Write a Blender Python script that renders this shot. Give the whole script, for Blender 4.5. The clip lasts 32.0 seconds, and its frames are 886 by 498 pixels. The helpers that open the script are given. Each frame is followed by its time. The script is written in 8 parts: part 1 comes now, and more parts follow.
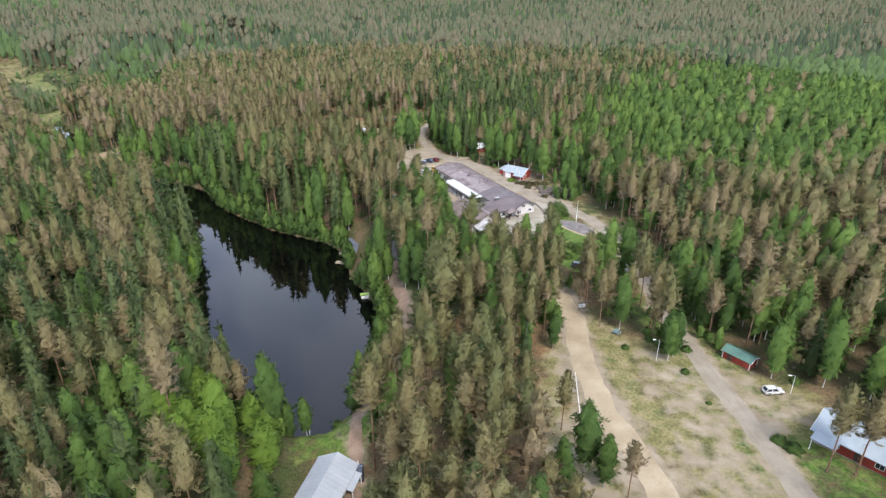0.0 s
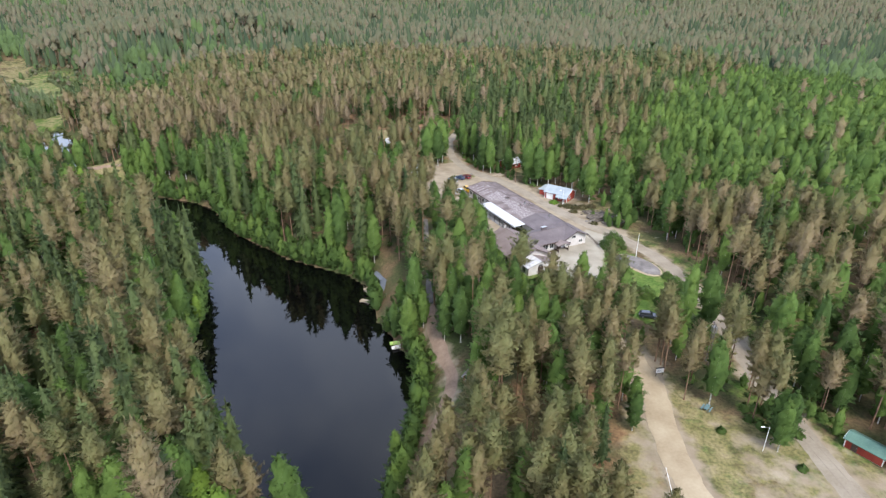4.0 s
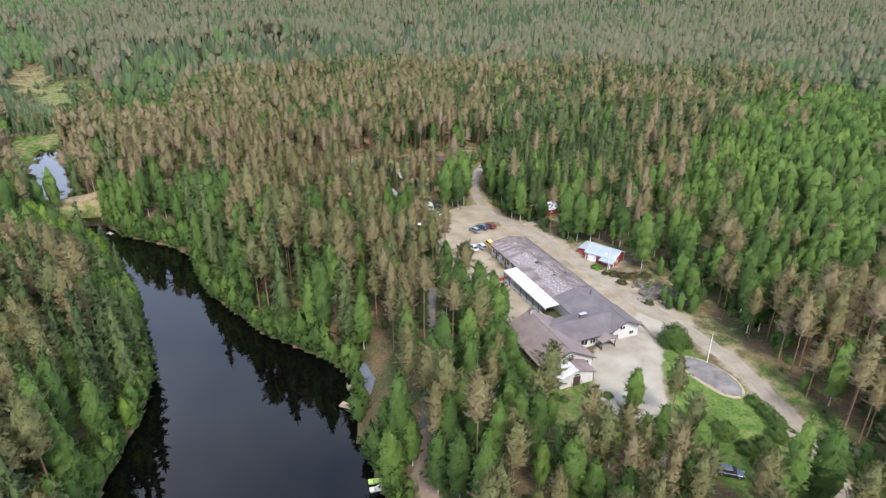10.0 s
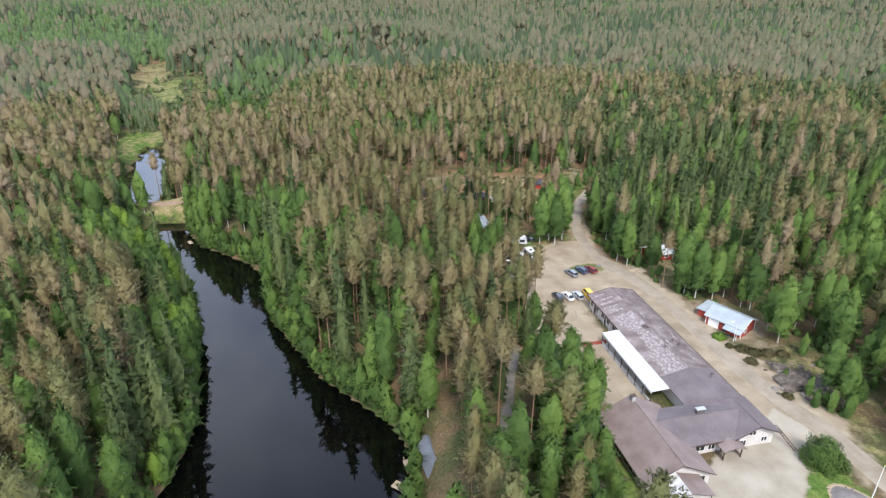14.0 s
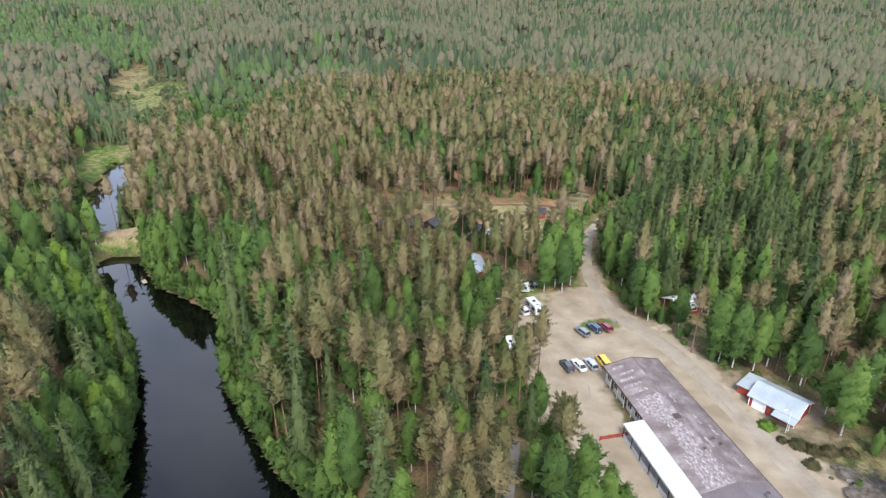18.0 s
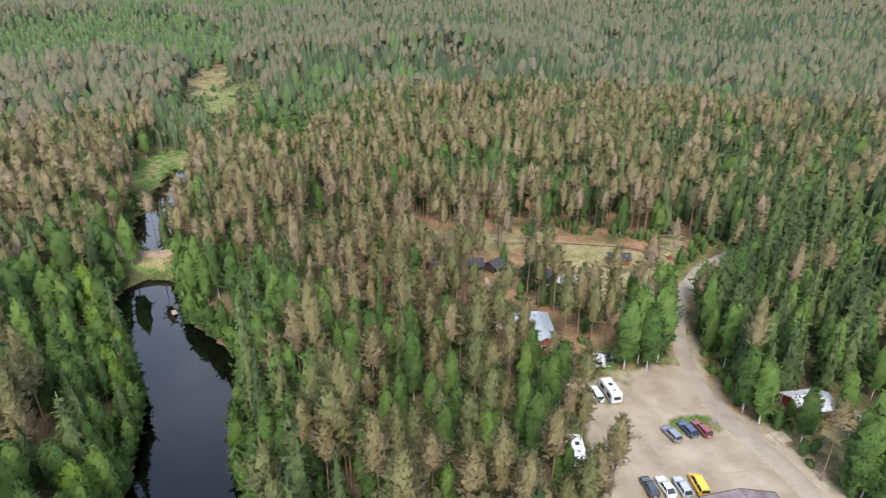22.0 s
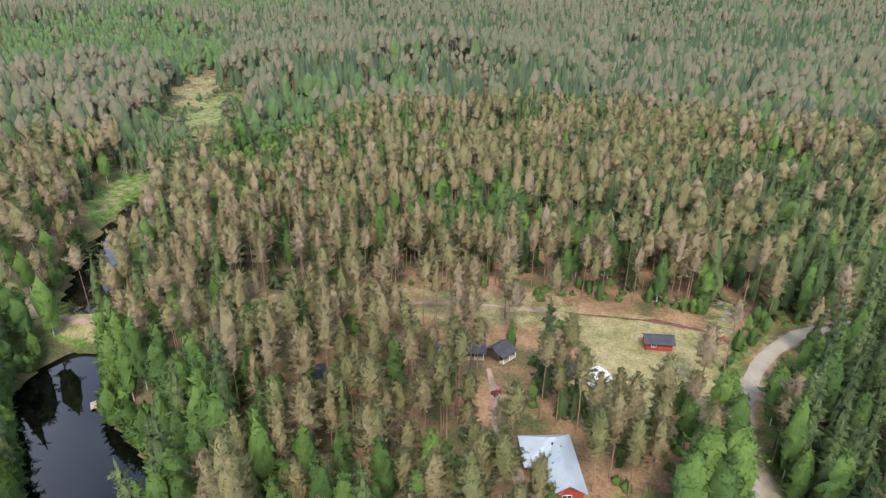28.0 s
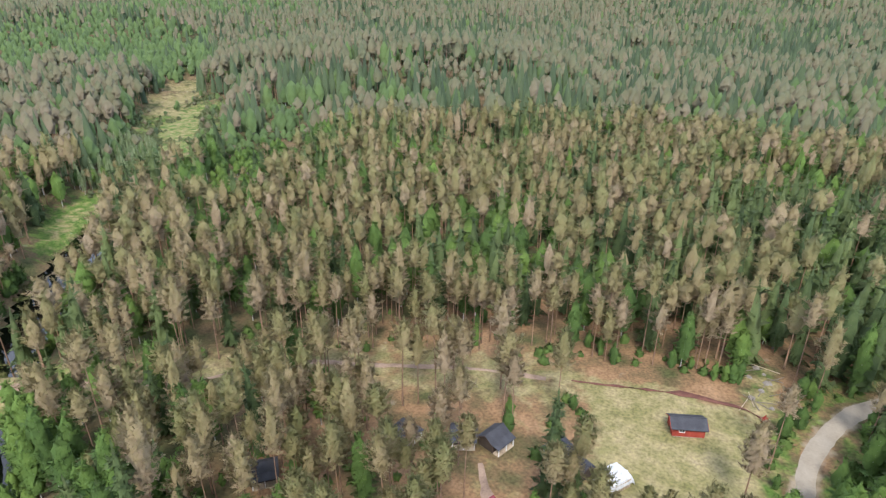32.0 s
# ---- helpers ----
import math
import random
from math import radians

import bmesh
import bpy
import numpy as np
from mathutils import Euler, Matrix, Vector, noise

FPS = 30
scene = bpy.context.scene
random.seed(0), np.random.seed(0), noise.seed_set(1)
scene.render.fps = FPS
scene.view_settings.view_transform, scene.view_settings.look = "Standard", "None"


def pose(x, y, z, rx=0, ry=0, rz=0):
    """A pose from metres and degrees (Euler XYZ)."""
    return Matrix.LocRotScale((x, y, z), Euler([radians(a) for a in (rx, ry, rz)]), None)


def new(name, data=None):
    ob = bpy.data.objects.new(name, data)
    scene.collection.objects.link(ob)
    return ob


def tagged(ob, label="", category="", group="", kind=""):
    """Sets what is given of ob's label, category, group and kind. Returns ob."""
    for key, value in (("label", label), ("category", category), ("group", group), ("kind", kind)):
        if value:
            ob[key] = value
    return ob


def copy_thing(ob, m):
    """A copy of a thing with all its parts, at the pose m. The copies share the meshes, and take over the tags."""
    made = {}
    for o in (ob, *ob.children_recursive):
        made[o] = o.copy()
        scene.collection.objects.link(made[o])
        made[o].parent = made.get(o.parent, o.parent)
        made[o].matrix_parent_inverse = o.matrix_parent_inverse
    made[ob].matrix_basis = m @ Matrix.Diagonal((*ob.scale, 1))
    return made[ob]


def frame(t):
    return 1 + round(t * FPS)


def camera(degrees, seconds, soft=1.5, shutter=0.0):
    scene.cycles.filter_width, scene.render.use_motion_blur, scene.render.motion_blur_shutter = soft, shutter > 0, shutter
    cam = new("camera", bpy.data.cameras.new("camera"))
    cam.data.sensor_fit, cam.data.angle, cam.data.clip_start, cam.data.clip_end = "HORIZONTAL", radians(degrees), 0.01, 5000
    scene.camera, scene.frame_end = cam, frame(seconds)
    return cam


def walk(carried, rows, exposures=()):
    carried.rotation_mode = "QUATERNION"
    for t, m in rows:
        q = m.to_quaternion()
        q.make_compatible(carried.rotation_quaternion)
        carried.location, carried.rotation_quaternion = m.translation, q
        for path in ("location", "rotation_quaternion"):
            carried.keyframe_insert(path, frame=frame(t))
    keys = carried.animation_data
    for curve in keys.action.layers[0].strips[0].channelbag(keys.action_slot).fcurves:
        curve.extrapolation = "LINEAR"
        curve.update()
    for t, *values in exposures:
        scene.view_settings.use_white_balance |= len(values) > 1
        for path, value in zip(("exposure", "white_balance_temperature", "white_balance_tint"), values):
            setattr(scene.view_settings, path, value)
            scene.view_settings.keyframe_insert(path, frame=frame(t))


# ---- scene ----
cam = camera(71.5, 32.0, soft=1.3)
METRES, EYE, TILT, LEAN, TURN = 230.0, 89.0, -25.0, 0.0, 0.0
ROWS = [
    (0.0, 0.0, 0.0, 0.0, -0.0, 0.0, -0.0),
    (0.5, -0.0066, 0.0132, 0.006, 0.49, -0.04, -0.25),
    (1.0, -0.0127, 0.0265, 0.012, 0.77, -0.1, -0.37),
    (1.5, -0.0192, 0.0396, 0.0178, 0.87, -0.14, -0.45),
    (2.0, -0.0251, 0.0519, 0.0236, 0.93, -0.18, -0.5),
    (2.5, -0.0311, 0.0652, 0.0297, 0.95, -0.22, -0.53),
    (3.0, -0.0357, 0.0792, 0.0362, 0.9, -0.25, -0.53),
    (3.5, -0.0388, 0.0939, 0.0427, 0.84, -0.27, -0.52),
    (5.5, -0.0372, 0.1576, 0.0726, 0.78, -0.29, -0.48),
    (6.0, -0.0351, 0.1736, 0.0802, 0.75, -0.28, -0.45),
    (6.5, -0.0326, 0.1891, 0.0878, 0.71, -0.26, -0.43),
    (7.0, -0.0296, 0.2045, 0.0951, 0.67, -0.25, -0.39),
    (7.5, -0.0267, 0.2192, 0.1022, 0.63, -0.21, -0.38),
    (8.0, -0.0235, 0.2337, 0.1091, 0.59, -0.17, -0.35),
    (8.5, -0.0207, 0.2479, 0.1161, 0.83, -0.14, -0.47),
    (9.0, -0.0176, 0.262, 0.1226, 1.65, -0.11, -0.81),
    (9.5, -0.0151, 0.2757, 0.1291, 2.82, -0.1, -1.34),
    (10.0, -0.0129, 0.2891, 0.1354, 4.47, -0.12, -2.11),
    (10.5, -0.011, 0.3023, 0.1417, 6.24, -0.17, -2.9),
    (11.0, -0.0103, 0.3148, 0.148, 8.04, -0.26, -3.74),
    (11.5, -0.0098, 0.3274, 0.154, 10.13, -0.39, -4.68),
    (12.0, -0.0097, 0.3397, 0.1598, 11.77, -0.52, -5.43),
    (12.5, -0.0102, 0.3519, 0.1658, 12.62, -0.6, -5.81),
    (13.0, -0.0116, 0.3642, 0.1712, 13.12, -0.64, -6.06),
    (13.5, -0.0134, 0.3766, 0.1771, 13.43, -0.69, -6.23),
    (14.0, -0.0156, 0.3893, 0.1833, 13.65, -0.74, -6.33),
    (14.5, -0.0181, 0.403, 0.1896, 13.77, -0.75, -6.4),
    (16.5, -0.0288, 0.4624, 0.2174, 13.83, -0.81, -6.52),
    (17.0, -0.0313, 0.4775, 0.2243, 13.8, -0.81, -6.51),
    (17.5, -0.0334, 0.4924, 0.2315, 13.79, -0.82, -6.5),
    (18.0, -0.0354, 0.5072, 0.2385, 13.77, -0.83, -6.49),
    (18.5, -0.0375, 0.5219, 0.2456, 13.74, -0.83, -6.48),
    (19.0, -0.0393, 0.5367, 0.2525, 13.72, -0.83, -6.49),
    (19.5, -0.0414, 0.5514, 0.2593, 13.69, -0.81, -6.48),
    (20.0, -0.0445, 0.5661, 0.266, 15.06, -0.97, -7.11),
    (20.5, -0.0469, 0.5806, 0.273, 17.86, -1.36, -8.29),
    (21.0, -0.0494, 0.5954, 0.2797, 19.68, -1.63, -9.01),
    (21.5, -0.0529, 0.6092, 0.2861, 20.46, -1.74, -9.34),
    (22.0, -0.0566, 0.6227, 0.2923, 20.93, -1.82, -9.55),
    (22.5, -0.0609, 0.6359, 0.2985, 21.23, -1.87, -9.68),
    (23.0, -0.0653, 0.6492, 0.3047, 21.42, -1.91, -9.79),
    (23.5, -0.0699, 0.6621, 0.3109, 21.53, -1.94, -9.88),
    (24.0, -0.0741, 0.6754, 0.3171, 21.64, -1.98, -9.9),
    (24.5, -0.0786, 0.6881, 0.3231, 21.7, -1.99, -9.97),
    (25.0, -0.0832, 0.7009, 0.3295, 21.75, -2.02, -9.98),
    (25.5, -0.0879, 0.7139, 0.3352, 21.78, -2.01, -10.02),
    (27.5, -0.1066, 0.765, 0.3596, 21.82, -2.05, -10.04),
    (28.0, -0.1113, 0.7775, 0.3659, 21.8, -2.06, -10.06),
    (28.5, -0.1159, 0.7903, 0.3716, 21.79, -2.04, -10.07),
    (29.0, -0.1207, 0.8028, 0.3777, 21.77, -2.05, -10.06),
    (29.5, -0.1253, 0.8155, 0.3836, 21.75, -2.05, -10.09),
    (30.0, -0.1297, 0.8279, 0.3899, 21.72, -2.05, -10.09),
    (30.5, -0.1342, 0.841, 0.3957, 21.7, -2.04, -10.08),
    (31.0, -0.1389, 0.854, 0.4017, 21.67, -2.02, -10.08),
    (31.5, -0.1431, 0.8671, 0.4074, 21.65, -2.0, -10.06),
    (32.0, -0.1474, 0.88, 0.4136, 21.63, -2.0, -10.07),
]
walk(cam, [(t, pose(0, 0, EYE, TILT, LEAN, TURN) @ pose(METRES * x, METRES * y, METRES * z, 90 + pitch, roll, yaw)) for t, x, y, z, yaw, pitch, roll in ROWS], [(0.0, 0.93), (8.0, 1.02), (17.0, 1.03), (25.0, 1.10), (32.0, 1.16)])

# ---- light ----
SUN_EL, SUN_AZ = radians(52), radians(158)
world = bpy.data.worlds.new("sky")
scene.world = world
world.use_nodes = True
wn, wl = world.node_tree.nodes, world.node_tree.links
wn.clear()
sky = wn.new("ShaderNodeTexSky")
sky.sky_type, sky.sun_disc, sky.sun_elevation, sky.sun_rotation = "NISHITA", False, SUN_EL, SUN_AZ
sky_bg = wn.new("ShaderNodeBackground")
sky_bg.inputs[1].default_value = 0.06
wl.new(sky.outputs[0], sky_bg.inputs[0])
# a high, broken layer of cloud
w_co = wn.new("ShaderNodeTexCoord")
w_noise = wn.new("ShaderNodeTexNoise")
w_noise.inputs["Scale"].default_value, w_noise.inputs["Detail"].default_value = 3.0, 6.0
wl.new(w_co.outputs["Generated"], w_noise.inputs["Vector"])
w_ramp = wn.new("ShaderNodeValToRGB")
w_ramp.color_ramp.elements[0].position, w_ramp.color_ramp.elements[0].color = 0.38, (0.38, 0.46, 0.68, 1)
w_ramp.color_ramp.elements[1].position, w_ramp.color_ramp.elements[1].color = 0.68, (0.91, 0.98, 1.13, 1)
wl.new(w_noise.outputs["Fac"], w_ramp.inputs["Fac"])
cloud_bg = wn.new("ShaderNodeBackground")
# the cloud thins out from the horizon towards the zenith
w_sep, w_thin = wn.new("ShaderNodeSeparateXYZ"), wn.new("ShaderNodeMapRange")
wl.new(w_co.outputs["Generated"], w_sep.inputs[0])
wl.new(w_sep.outputs["Z"], w_thin.inputs["Value"])
w_thin.inputs["From Min"].default_value, w_thin.inputs["From Max"].default_value = 0.60, 0.88
w_thin.inputs["To Min"].default_value, w_thin.inputs["To Max"].default_value = 1.28, 0.38
wl.new(w_thin.outputs["Result"], cloud_bg.inputs[1])
wl.new(w_ramp.outputs["Color"], cloud_bg.inputs[0])
w_add = wn.new("ShaderNodeAddShader")
wl.new(sky_bg.outputs[0], w_add.inputs[0])
wl.new(cloud_bg.outputs[0], w_add.inputs[1])
w_out = wn.new("ShaderNodeOutputWorld")
wl.new(w_add.outputs[0], w_out.inputs[0])

sun = new("sun", bpy.data.lights.new("sun", "SUN"))
sun.data.energy, sun.data.angle, sun.data.color = 2.1, radians(14), (1.0, 0.96, 0.92)
sun.matrix_world = pose(0, 0, 300, 90 - math.degrees(SUN_EL), 0, 180 - math.degrees(SUN_AZ))


# ---- materials ----
def material(name, colors, scale=1.0, detail=5.0, rough=0.8, metal=0.0, bump=0.0, bump_scale=None, vary=0.0, stretch=None, spec=0.3):
    """A node material: noise at two scales runs through the colours; vary shifts each object's value."""
    m = bpy.data.materials.new(name)
    m.use_nodes = True
    n, l = m.node_tree.nodes, m.node_tree.links
    b = n["Principled BSDF"]
    b.inputs["Roughness"].default_value, b.inputs["Metallic"].default_value = rough, metal
    b.inputs["Specular IOR Level"].default_value = spec
    co = n.new("ShaderNodeTexCoord")
    src = co.outputs["Object"]
    if stretch:
        mp = n.new("ShaderNodeMapping")
        mp.inputs["Scale"].default_value = stretch
        l.new(src, mp.inputs["Vector"])
        src = mp.outputs["Vector"]
    big, fine = n.new("ShaderNodeTexNoise"), n.new("ShaderNodeTexNoise")
    big.inputs["Scale"].default_value, big.inputs["Detail"].default_value = scale, detail
    fine.inputs["Scale"].default_value, fine.inputs["Detail"].default_value = scale * 9, 4.0
    l.new(src, big.inputs["Vector"])
    l.new(src, fine.inputs["Vector"])
    mix = n.new("ShaderNodeMath")
    mix.operation = "MULTIPLY_ADD"
    l.new(fine.outputs["Fac"], mix.inputs[0])
    mix.inputs[1].default_value = 0.4
    sc = n.new("ShaderNodeMath")
    sc.operation = "MULTIPLY_ADD"
    l.new(big.outputs["Fac"], sc.inputs[0])
    sc.inputs[1].default_value, sc.inputs[2].default_value = 1.2, -0.3
    l.new(sc.outputs[0], mix.inputs[2])
    fac = mix.outputs[0]
    if vary:
        oi = n.new("ShaderNodeObjectInfo")
        va = n.new("ShaderNodeMath")
        va.operation = "MULTIPLY_ADD"
        l.new(oi.outputs["Random"], va.inputs[0])
        va.inputs[1].default_value = vary
        l.new(fac, va.inputs[2])
        sb = n.new("ShaderNodeMath")
        sb.operation = "SUBTRACT"
        l.new(va.outputs[0], sb.inputs[0])
        sb.inputs[1].default_value = vary / 2
        fac = sb.outputs[0]
    ramp = n.new("ShaderNodeValToRGB")
    e = ramp.color_ramp.elements
    while len(e) < len(colors):
        e.new(0.5)
    for k, c in enumerate(colors):
        e[k].position = 0.25 + 0.5 * k / max(1, len(colors) - 1)
        e[k].color = (*c, 1)
    l.new(fac, ramp.inputs["Fac"])
    l.new(ramp.outputs["Color"], b.inputs["Base Color"])
    if bump:
        bt = n.new("ShaderNodeTexNoise")
        bt.inputs["Scale"].default_value, bt.inputs["Detail"].default_value = bump_scale or scale * 12, 5.0
        l.new(src, bt.inputs["Vector"])
        bp = n.new("ShaderNodeBump")
        bp.inputs["Strength"].default_value, bp.inputs["Distance"].default_value = bump, 0.05
        l.new(bt.outputs["Fac"], bp.inputs["Height"])
        l.new(bp.outputs["Normal"], b.inputs["Normal"])
    return m


def leaf_material(name, colors, rough=0.75, low=0.0, holes=0.0, gap=0.47, region=0.0, speck=1.0, fluff=0.0):
    """Foliage: one colour for each tree, taken from the tree's tint value, mottled by noise."""
    m = bpy.data.materials.new(name)
    m.use_nodes = True
    n, l = m.node_tree.nodes, m.node_tree.links
    b = n["Principled BSDF"]
    b.inputs["Roughness"].default_value, b.inputs["Specular IOR Level"].default_value = rough, 0.18
    # far leaves get more sheen, a pale stand-in for haze
    b.inputs["Sheen Weight"].default_value, b.inputs["Sheen Roughness"].default_value = 0.035 if speck < 1 else 0.02, 0.6
    at, oi = n.new("ShaderNodeAttribute"), n.new("ShaderNodeObjectInfo")
    at.attribute_name = "tint"
    co, no = n.new("ShaderNodeTexCoord"), n.new("ShaderNodeTexNoise")
    no.inputs["Scale"].default_value, no.inputs["Detail"].default_value = 0.9, 3.0
    l.new(co.outputs["Object"], no.inputs["Vector"])
    geo = n.new("ShaderNodeNewGeometry")
    a0, a1, a2, a3, ow = [n.new("ShaderNodeMath") for _ in range(4)] + [n.new("ShaderNodeAttribute")]
    a0.operation, a1.operation, a2.operation, a3.operation = "SUBTRACT", "MULTIPLY_ADD", "MULTIPLY_ADD", "MULTIPLY_ADD"
    ow.attribute_name = "own"
    l.new(oi.outputs["Random"], a0.inputs[0])
    a0.inputs[1].default_value = 0.5
    l.new(a0.outputs[0], a1.inputs[0])
    l.new(ow.outputs["Fac"], a1.inputs[1])
    l.new(at.outputs["Fac"], a1.inputs[2])
    l.new(a1.outputs[0], a2.inputs[0])
    a2.inputs[1].default_value = 0.52 if speck == 1.0 else 0.30
    l.new(no.outputs["Fac"], a3.inputs[0])
    a3.inputs[1].default_value, a3.inputs[2].default_value = 0.4 * speck, 0.1 - 0.2 * speck
    l.new(a3.outputs[0], a2.inputs[2])
    a4 = n.new("ShaderNodeMath")
    a4.operation = "MULTIPLY_ADD"
    l.new(geo.outputs["Random Per Island"], a4.inputs[0])
    a4.inputs[1].default_value = 0.16 * speck
    l.new(a2.outputs[0], a4.inputs[2])
    # low shifts the colour towards the crown's foot: pine browner, birch darker
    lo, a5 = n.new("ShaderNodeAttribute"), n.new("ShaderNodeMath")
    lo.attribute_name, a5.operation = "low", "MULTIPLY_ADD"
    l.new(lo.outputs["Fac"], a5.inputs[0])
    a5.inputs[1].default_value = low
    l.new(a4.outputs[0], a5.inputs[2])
    ramp = n.new("ShaderNodeValToRGB")
    e = ramp.color_ramp.elements
    while len(e) < len(colors):
        e.new(0.5)
    for k, c in enumerate(colors):
        e[k].position = 0.1 + 0.85 * k / (len(colors) - 1)
        e[k].color = (*c, 1)
    fac = a5.outputs[0]
    if region:
        # whole stands lean to green or to brown, most brown on the dry ground round the camp
        wide, sp, mr, r1, r2 = n.new("ShaderNodeTexNoise"), n.new("ShaderNodeSeparateXYZ"), n.new("ShaderNodeMapRange"), n.new("ShaderNodeMath"), n.new("ShaderNodeMath")
        wide.inputs["Scale"].default_value, wide.inputs["Detail"].default_value = 0.02, 2.0
        l.new(geo.outputs["Position"], wide.inputs["Vector"])
        l.new(geo.outputs["Position"], sp.inputs[0])
        l.new(sp.outputs["Y"], mr.inputs["Value"])
        mr.inputs["From Min"].default_value, mr.inputs["From Max"].default_value = 230, 330
        mr.inputs["To Min"].default_value, mr.inputs["To Max"].default_value = -0.5 - 0.22 * region, -0.5 + 0.40 * region
        r1.operation, r2.operation = "ADD", "MULTIPLY_ADD"
        l.new(wide.outputs["Fac"], r1.inputs[0])
        l.new(mr.outputs["Result"], r1.inputs[1])
        # the turn back to green with distance stands in for haze
        m2, r3 = n.new("ShaderNodeMapRange"), n.new("ShaderNodeMath")
        l.new(sp.outputs["Y"], m2.inputs["Value"])
        m2.inputs["From Min"].default_value, m2.inputs["From Max"].default_value = 330, 600
        m2.inputs["To Min"].default_value, m2.inputs["To Max"].default_value = 0.0, -0.62 * region
        r3.operation = "ADD"
        l.new(r1.outputs[0], r3.inputs[0])
        l.new(m2.outputs["Result"], r3.inputs[1])
        l.new(r3.outputs[0], r2.inputs[0])
        r2.inputs[1].default_value = 0.5
        l.new(fac, r2.inputs[2])
        fac = r2.outputs[0]
    l.new(fac, ramp.inputs["Fac"])
    l.new(ramp.outputs["Color"], b.inputs["Base Color"])
    if fluff:
        # tufts and hollows of the foliage
        fn, fb = n.new("ShaderNodeTexNoise"), n.new("ShaderNodeBump")
        fn.inputs["Scale"].default_value, fn.inputs["Detail"].default_value, fn.inputs["Roughness"].default_value = fluff, 4.0, 0.65
        fb.inputs["Strength"].default_value, fb.inputs["Distance"].default_value = 0.42, 1.0 / fluff
        l.new(co.outputs["Object"], fn.inputs["Vector"])
        l.new(fn.outputs["Fac"], fb.inputs["Height"])
        l.new(fb.outputs["Normal"], b.inputs["Normal"])
    # leaves let some light through
    tl, mx = n.new("ShaderNodeBsdfTranslucent"), n.new("ShaderNodeMixShader")
    l.new(ramp.outputs["Color"], tl.inputs["Color"])
    mx.inputs[0].default_value = 0.42
    l.new(b.outputs[0], mx.inputs[1])
    l.new(tl.outputs[0], mx.inputs[2])
    last = mx.outputs[0]
    if holes:
        # each clump is a spray of small leaves with gaps between them
        hn, cut, tr, mh = n.new("ShaderNodeTexNoise"), n.new("ShaderNodeMath"), n.new("ShaderNodeBsdfTransparent"), n.new("ShaderNodeMixShader")
        hn.inputs["Scale"].default_value, hn.inputs["Detail"].default_value = holes, 3.5
        l.new(co.outputs["Object"], hn.inputs["Vector"])
        inner, full = n.new("ShaderNodeAttribute"), n.new("ShaderNodeMath")
        inner.attribute_name, full.operation = "inner", "ADD"
        l.new(hn.outputs["Fac"], full.inputs[0])
        l.new(inner.outputs["Fac"], full.inputs[1])
        cut.operation, cut.inputs[1].default_value = "GREATER_THAN", gap
        l.new(full.outputs[0], cut.inputs[0])
        l.new(cut.outputs[0], mh.inputs[0])
        l.new(tr.outputs[0], mh.inputs[1])
        l.new(last, mh.inputs[2])
        last = mh.outputs[0]
    l.new(last, n["Material Output"].inputs["Surface"])
    return m


PINE_C = [(0.152, 0.170, 0.089), (0.195, 0.198, 0.105), (0.238, 0.212, 0.123), (0.278, 0.225, 0.150), (0.320, 0.246, 0.201)]
SPRUCE_C = [(0.055, 0.087, 0.045), (0.097, 0.135, 0.064), (0.147, 0.186, 0.089), (0.199, 0.227, 0.121)]
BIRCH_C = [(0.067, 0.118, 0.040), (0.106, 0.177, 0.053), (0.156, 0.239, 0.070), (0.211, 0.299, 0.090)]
BUSH_C = [(0.084, 0.140, 0.036), (0.120, 0.190, 0.048), (0.166, 0.242, 0.062)]


def unhazed(colors, k=0.82):
    """Leaf colours for near trees: less blue; the bluer far palettes paint in haze."""
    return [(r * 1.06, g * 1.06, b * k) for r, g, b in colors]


# far palettes keep more blue: distance haze mixed into the leaf colours
PINE, PINE_FAR = leaf_material("pine_needles", unhazed(PINE_C), low=0.32, holes=5.0, gap=0.49, region=0.5, fluff=3.5), leaf_material("far_pine_needles", [(0.88 * r, 0.88 * g, 0.92 * b) for r, g, b in PINE_C], low=0.32, region=0.5, speck=0.4, fluff=1.4)
SPRUCE, SPRUCE_FAR = leaf_material("spruce_needles", unhazed(SPRUCE_C), holes=4.0, gap=0.45, fluff=3.0), leaf_material("far_spruce_needles", SPRUCE_C, speck=0.4, fluff=1.4)
BIRCH, BIRCH_FAR = leaf_material("birch_leaves", unhazed(BIRCH_C), low=-0.25, holes=5.0, gap=0.46, fluff=3.5), leaf_material("far_birch_leaves", [(0.088, 0.142, 0.052), (0.132, 0.200, 0.068), (0.184, 0.260, 0.086), (0.236, 0.318, 0.104)], speck=0.4, fluff=1.4)
BUSH = leaf_material("shrub_leaves", BUSH_C, holes=5.0, gap=0.42)
GRASSY = leaf_material("meadow_grass", [(0.10, 0.13, 0.04), (0.16, 0.18, 0.06), (0.24, 0.22, 0.10)])
BARK = material("pine_bark", [(0.16, 0.10, 0.07), (0.26, 0.16, 0.10), (0.34, 0.20, 0.12)], 0.8, bump=0.5, vary=0.3)
GREYBARK = material("spruce_bark", [(0.12, 0.10, 0.085), (0.2, 0.17, 0.14)], 1.2, bump=0.5, vary=0.3)
WHITEBARK = material("birch_bark", [(0.10, 0.09, 0.08), (0.55, 0.53, 0.48), (0.68, 0.66, 0.60)], 1.5, bump=0.2, stretch=(1, 1, 2.5))


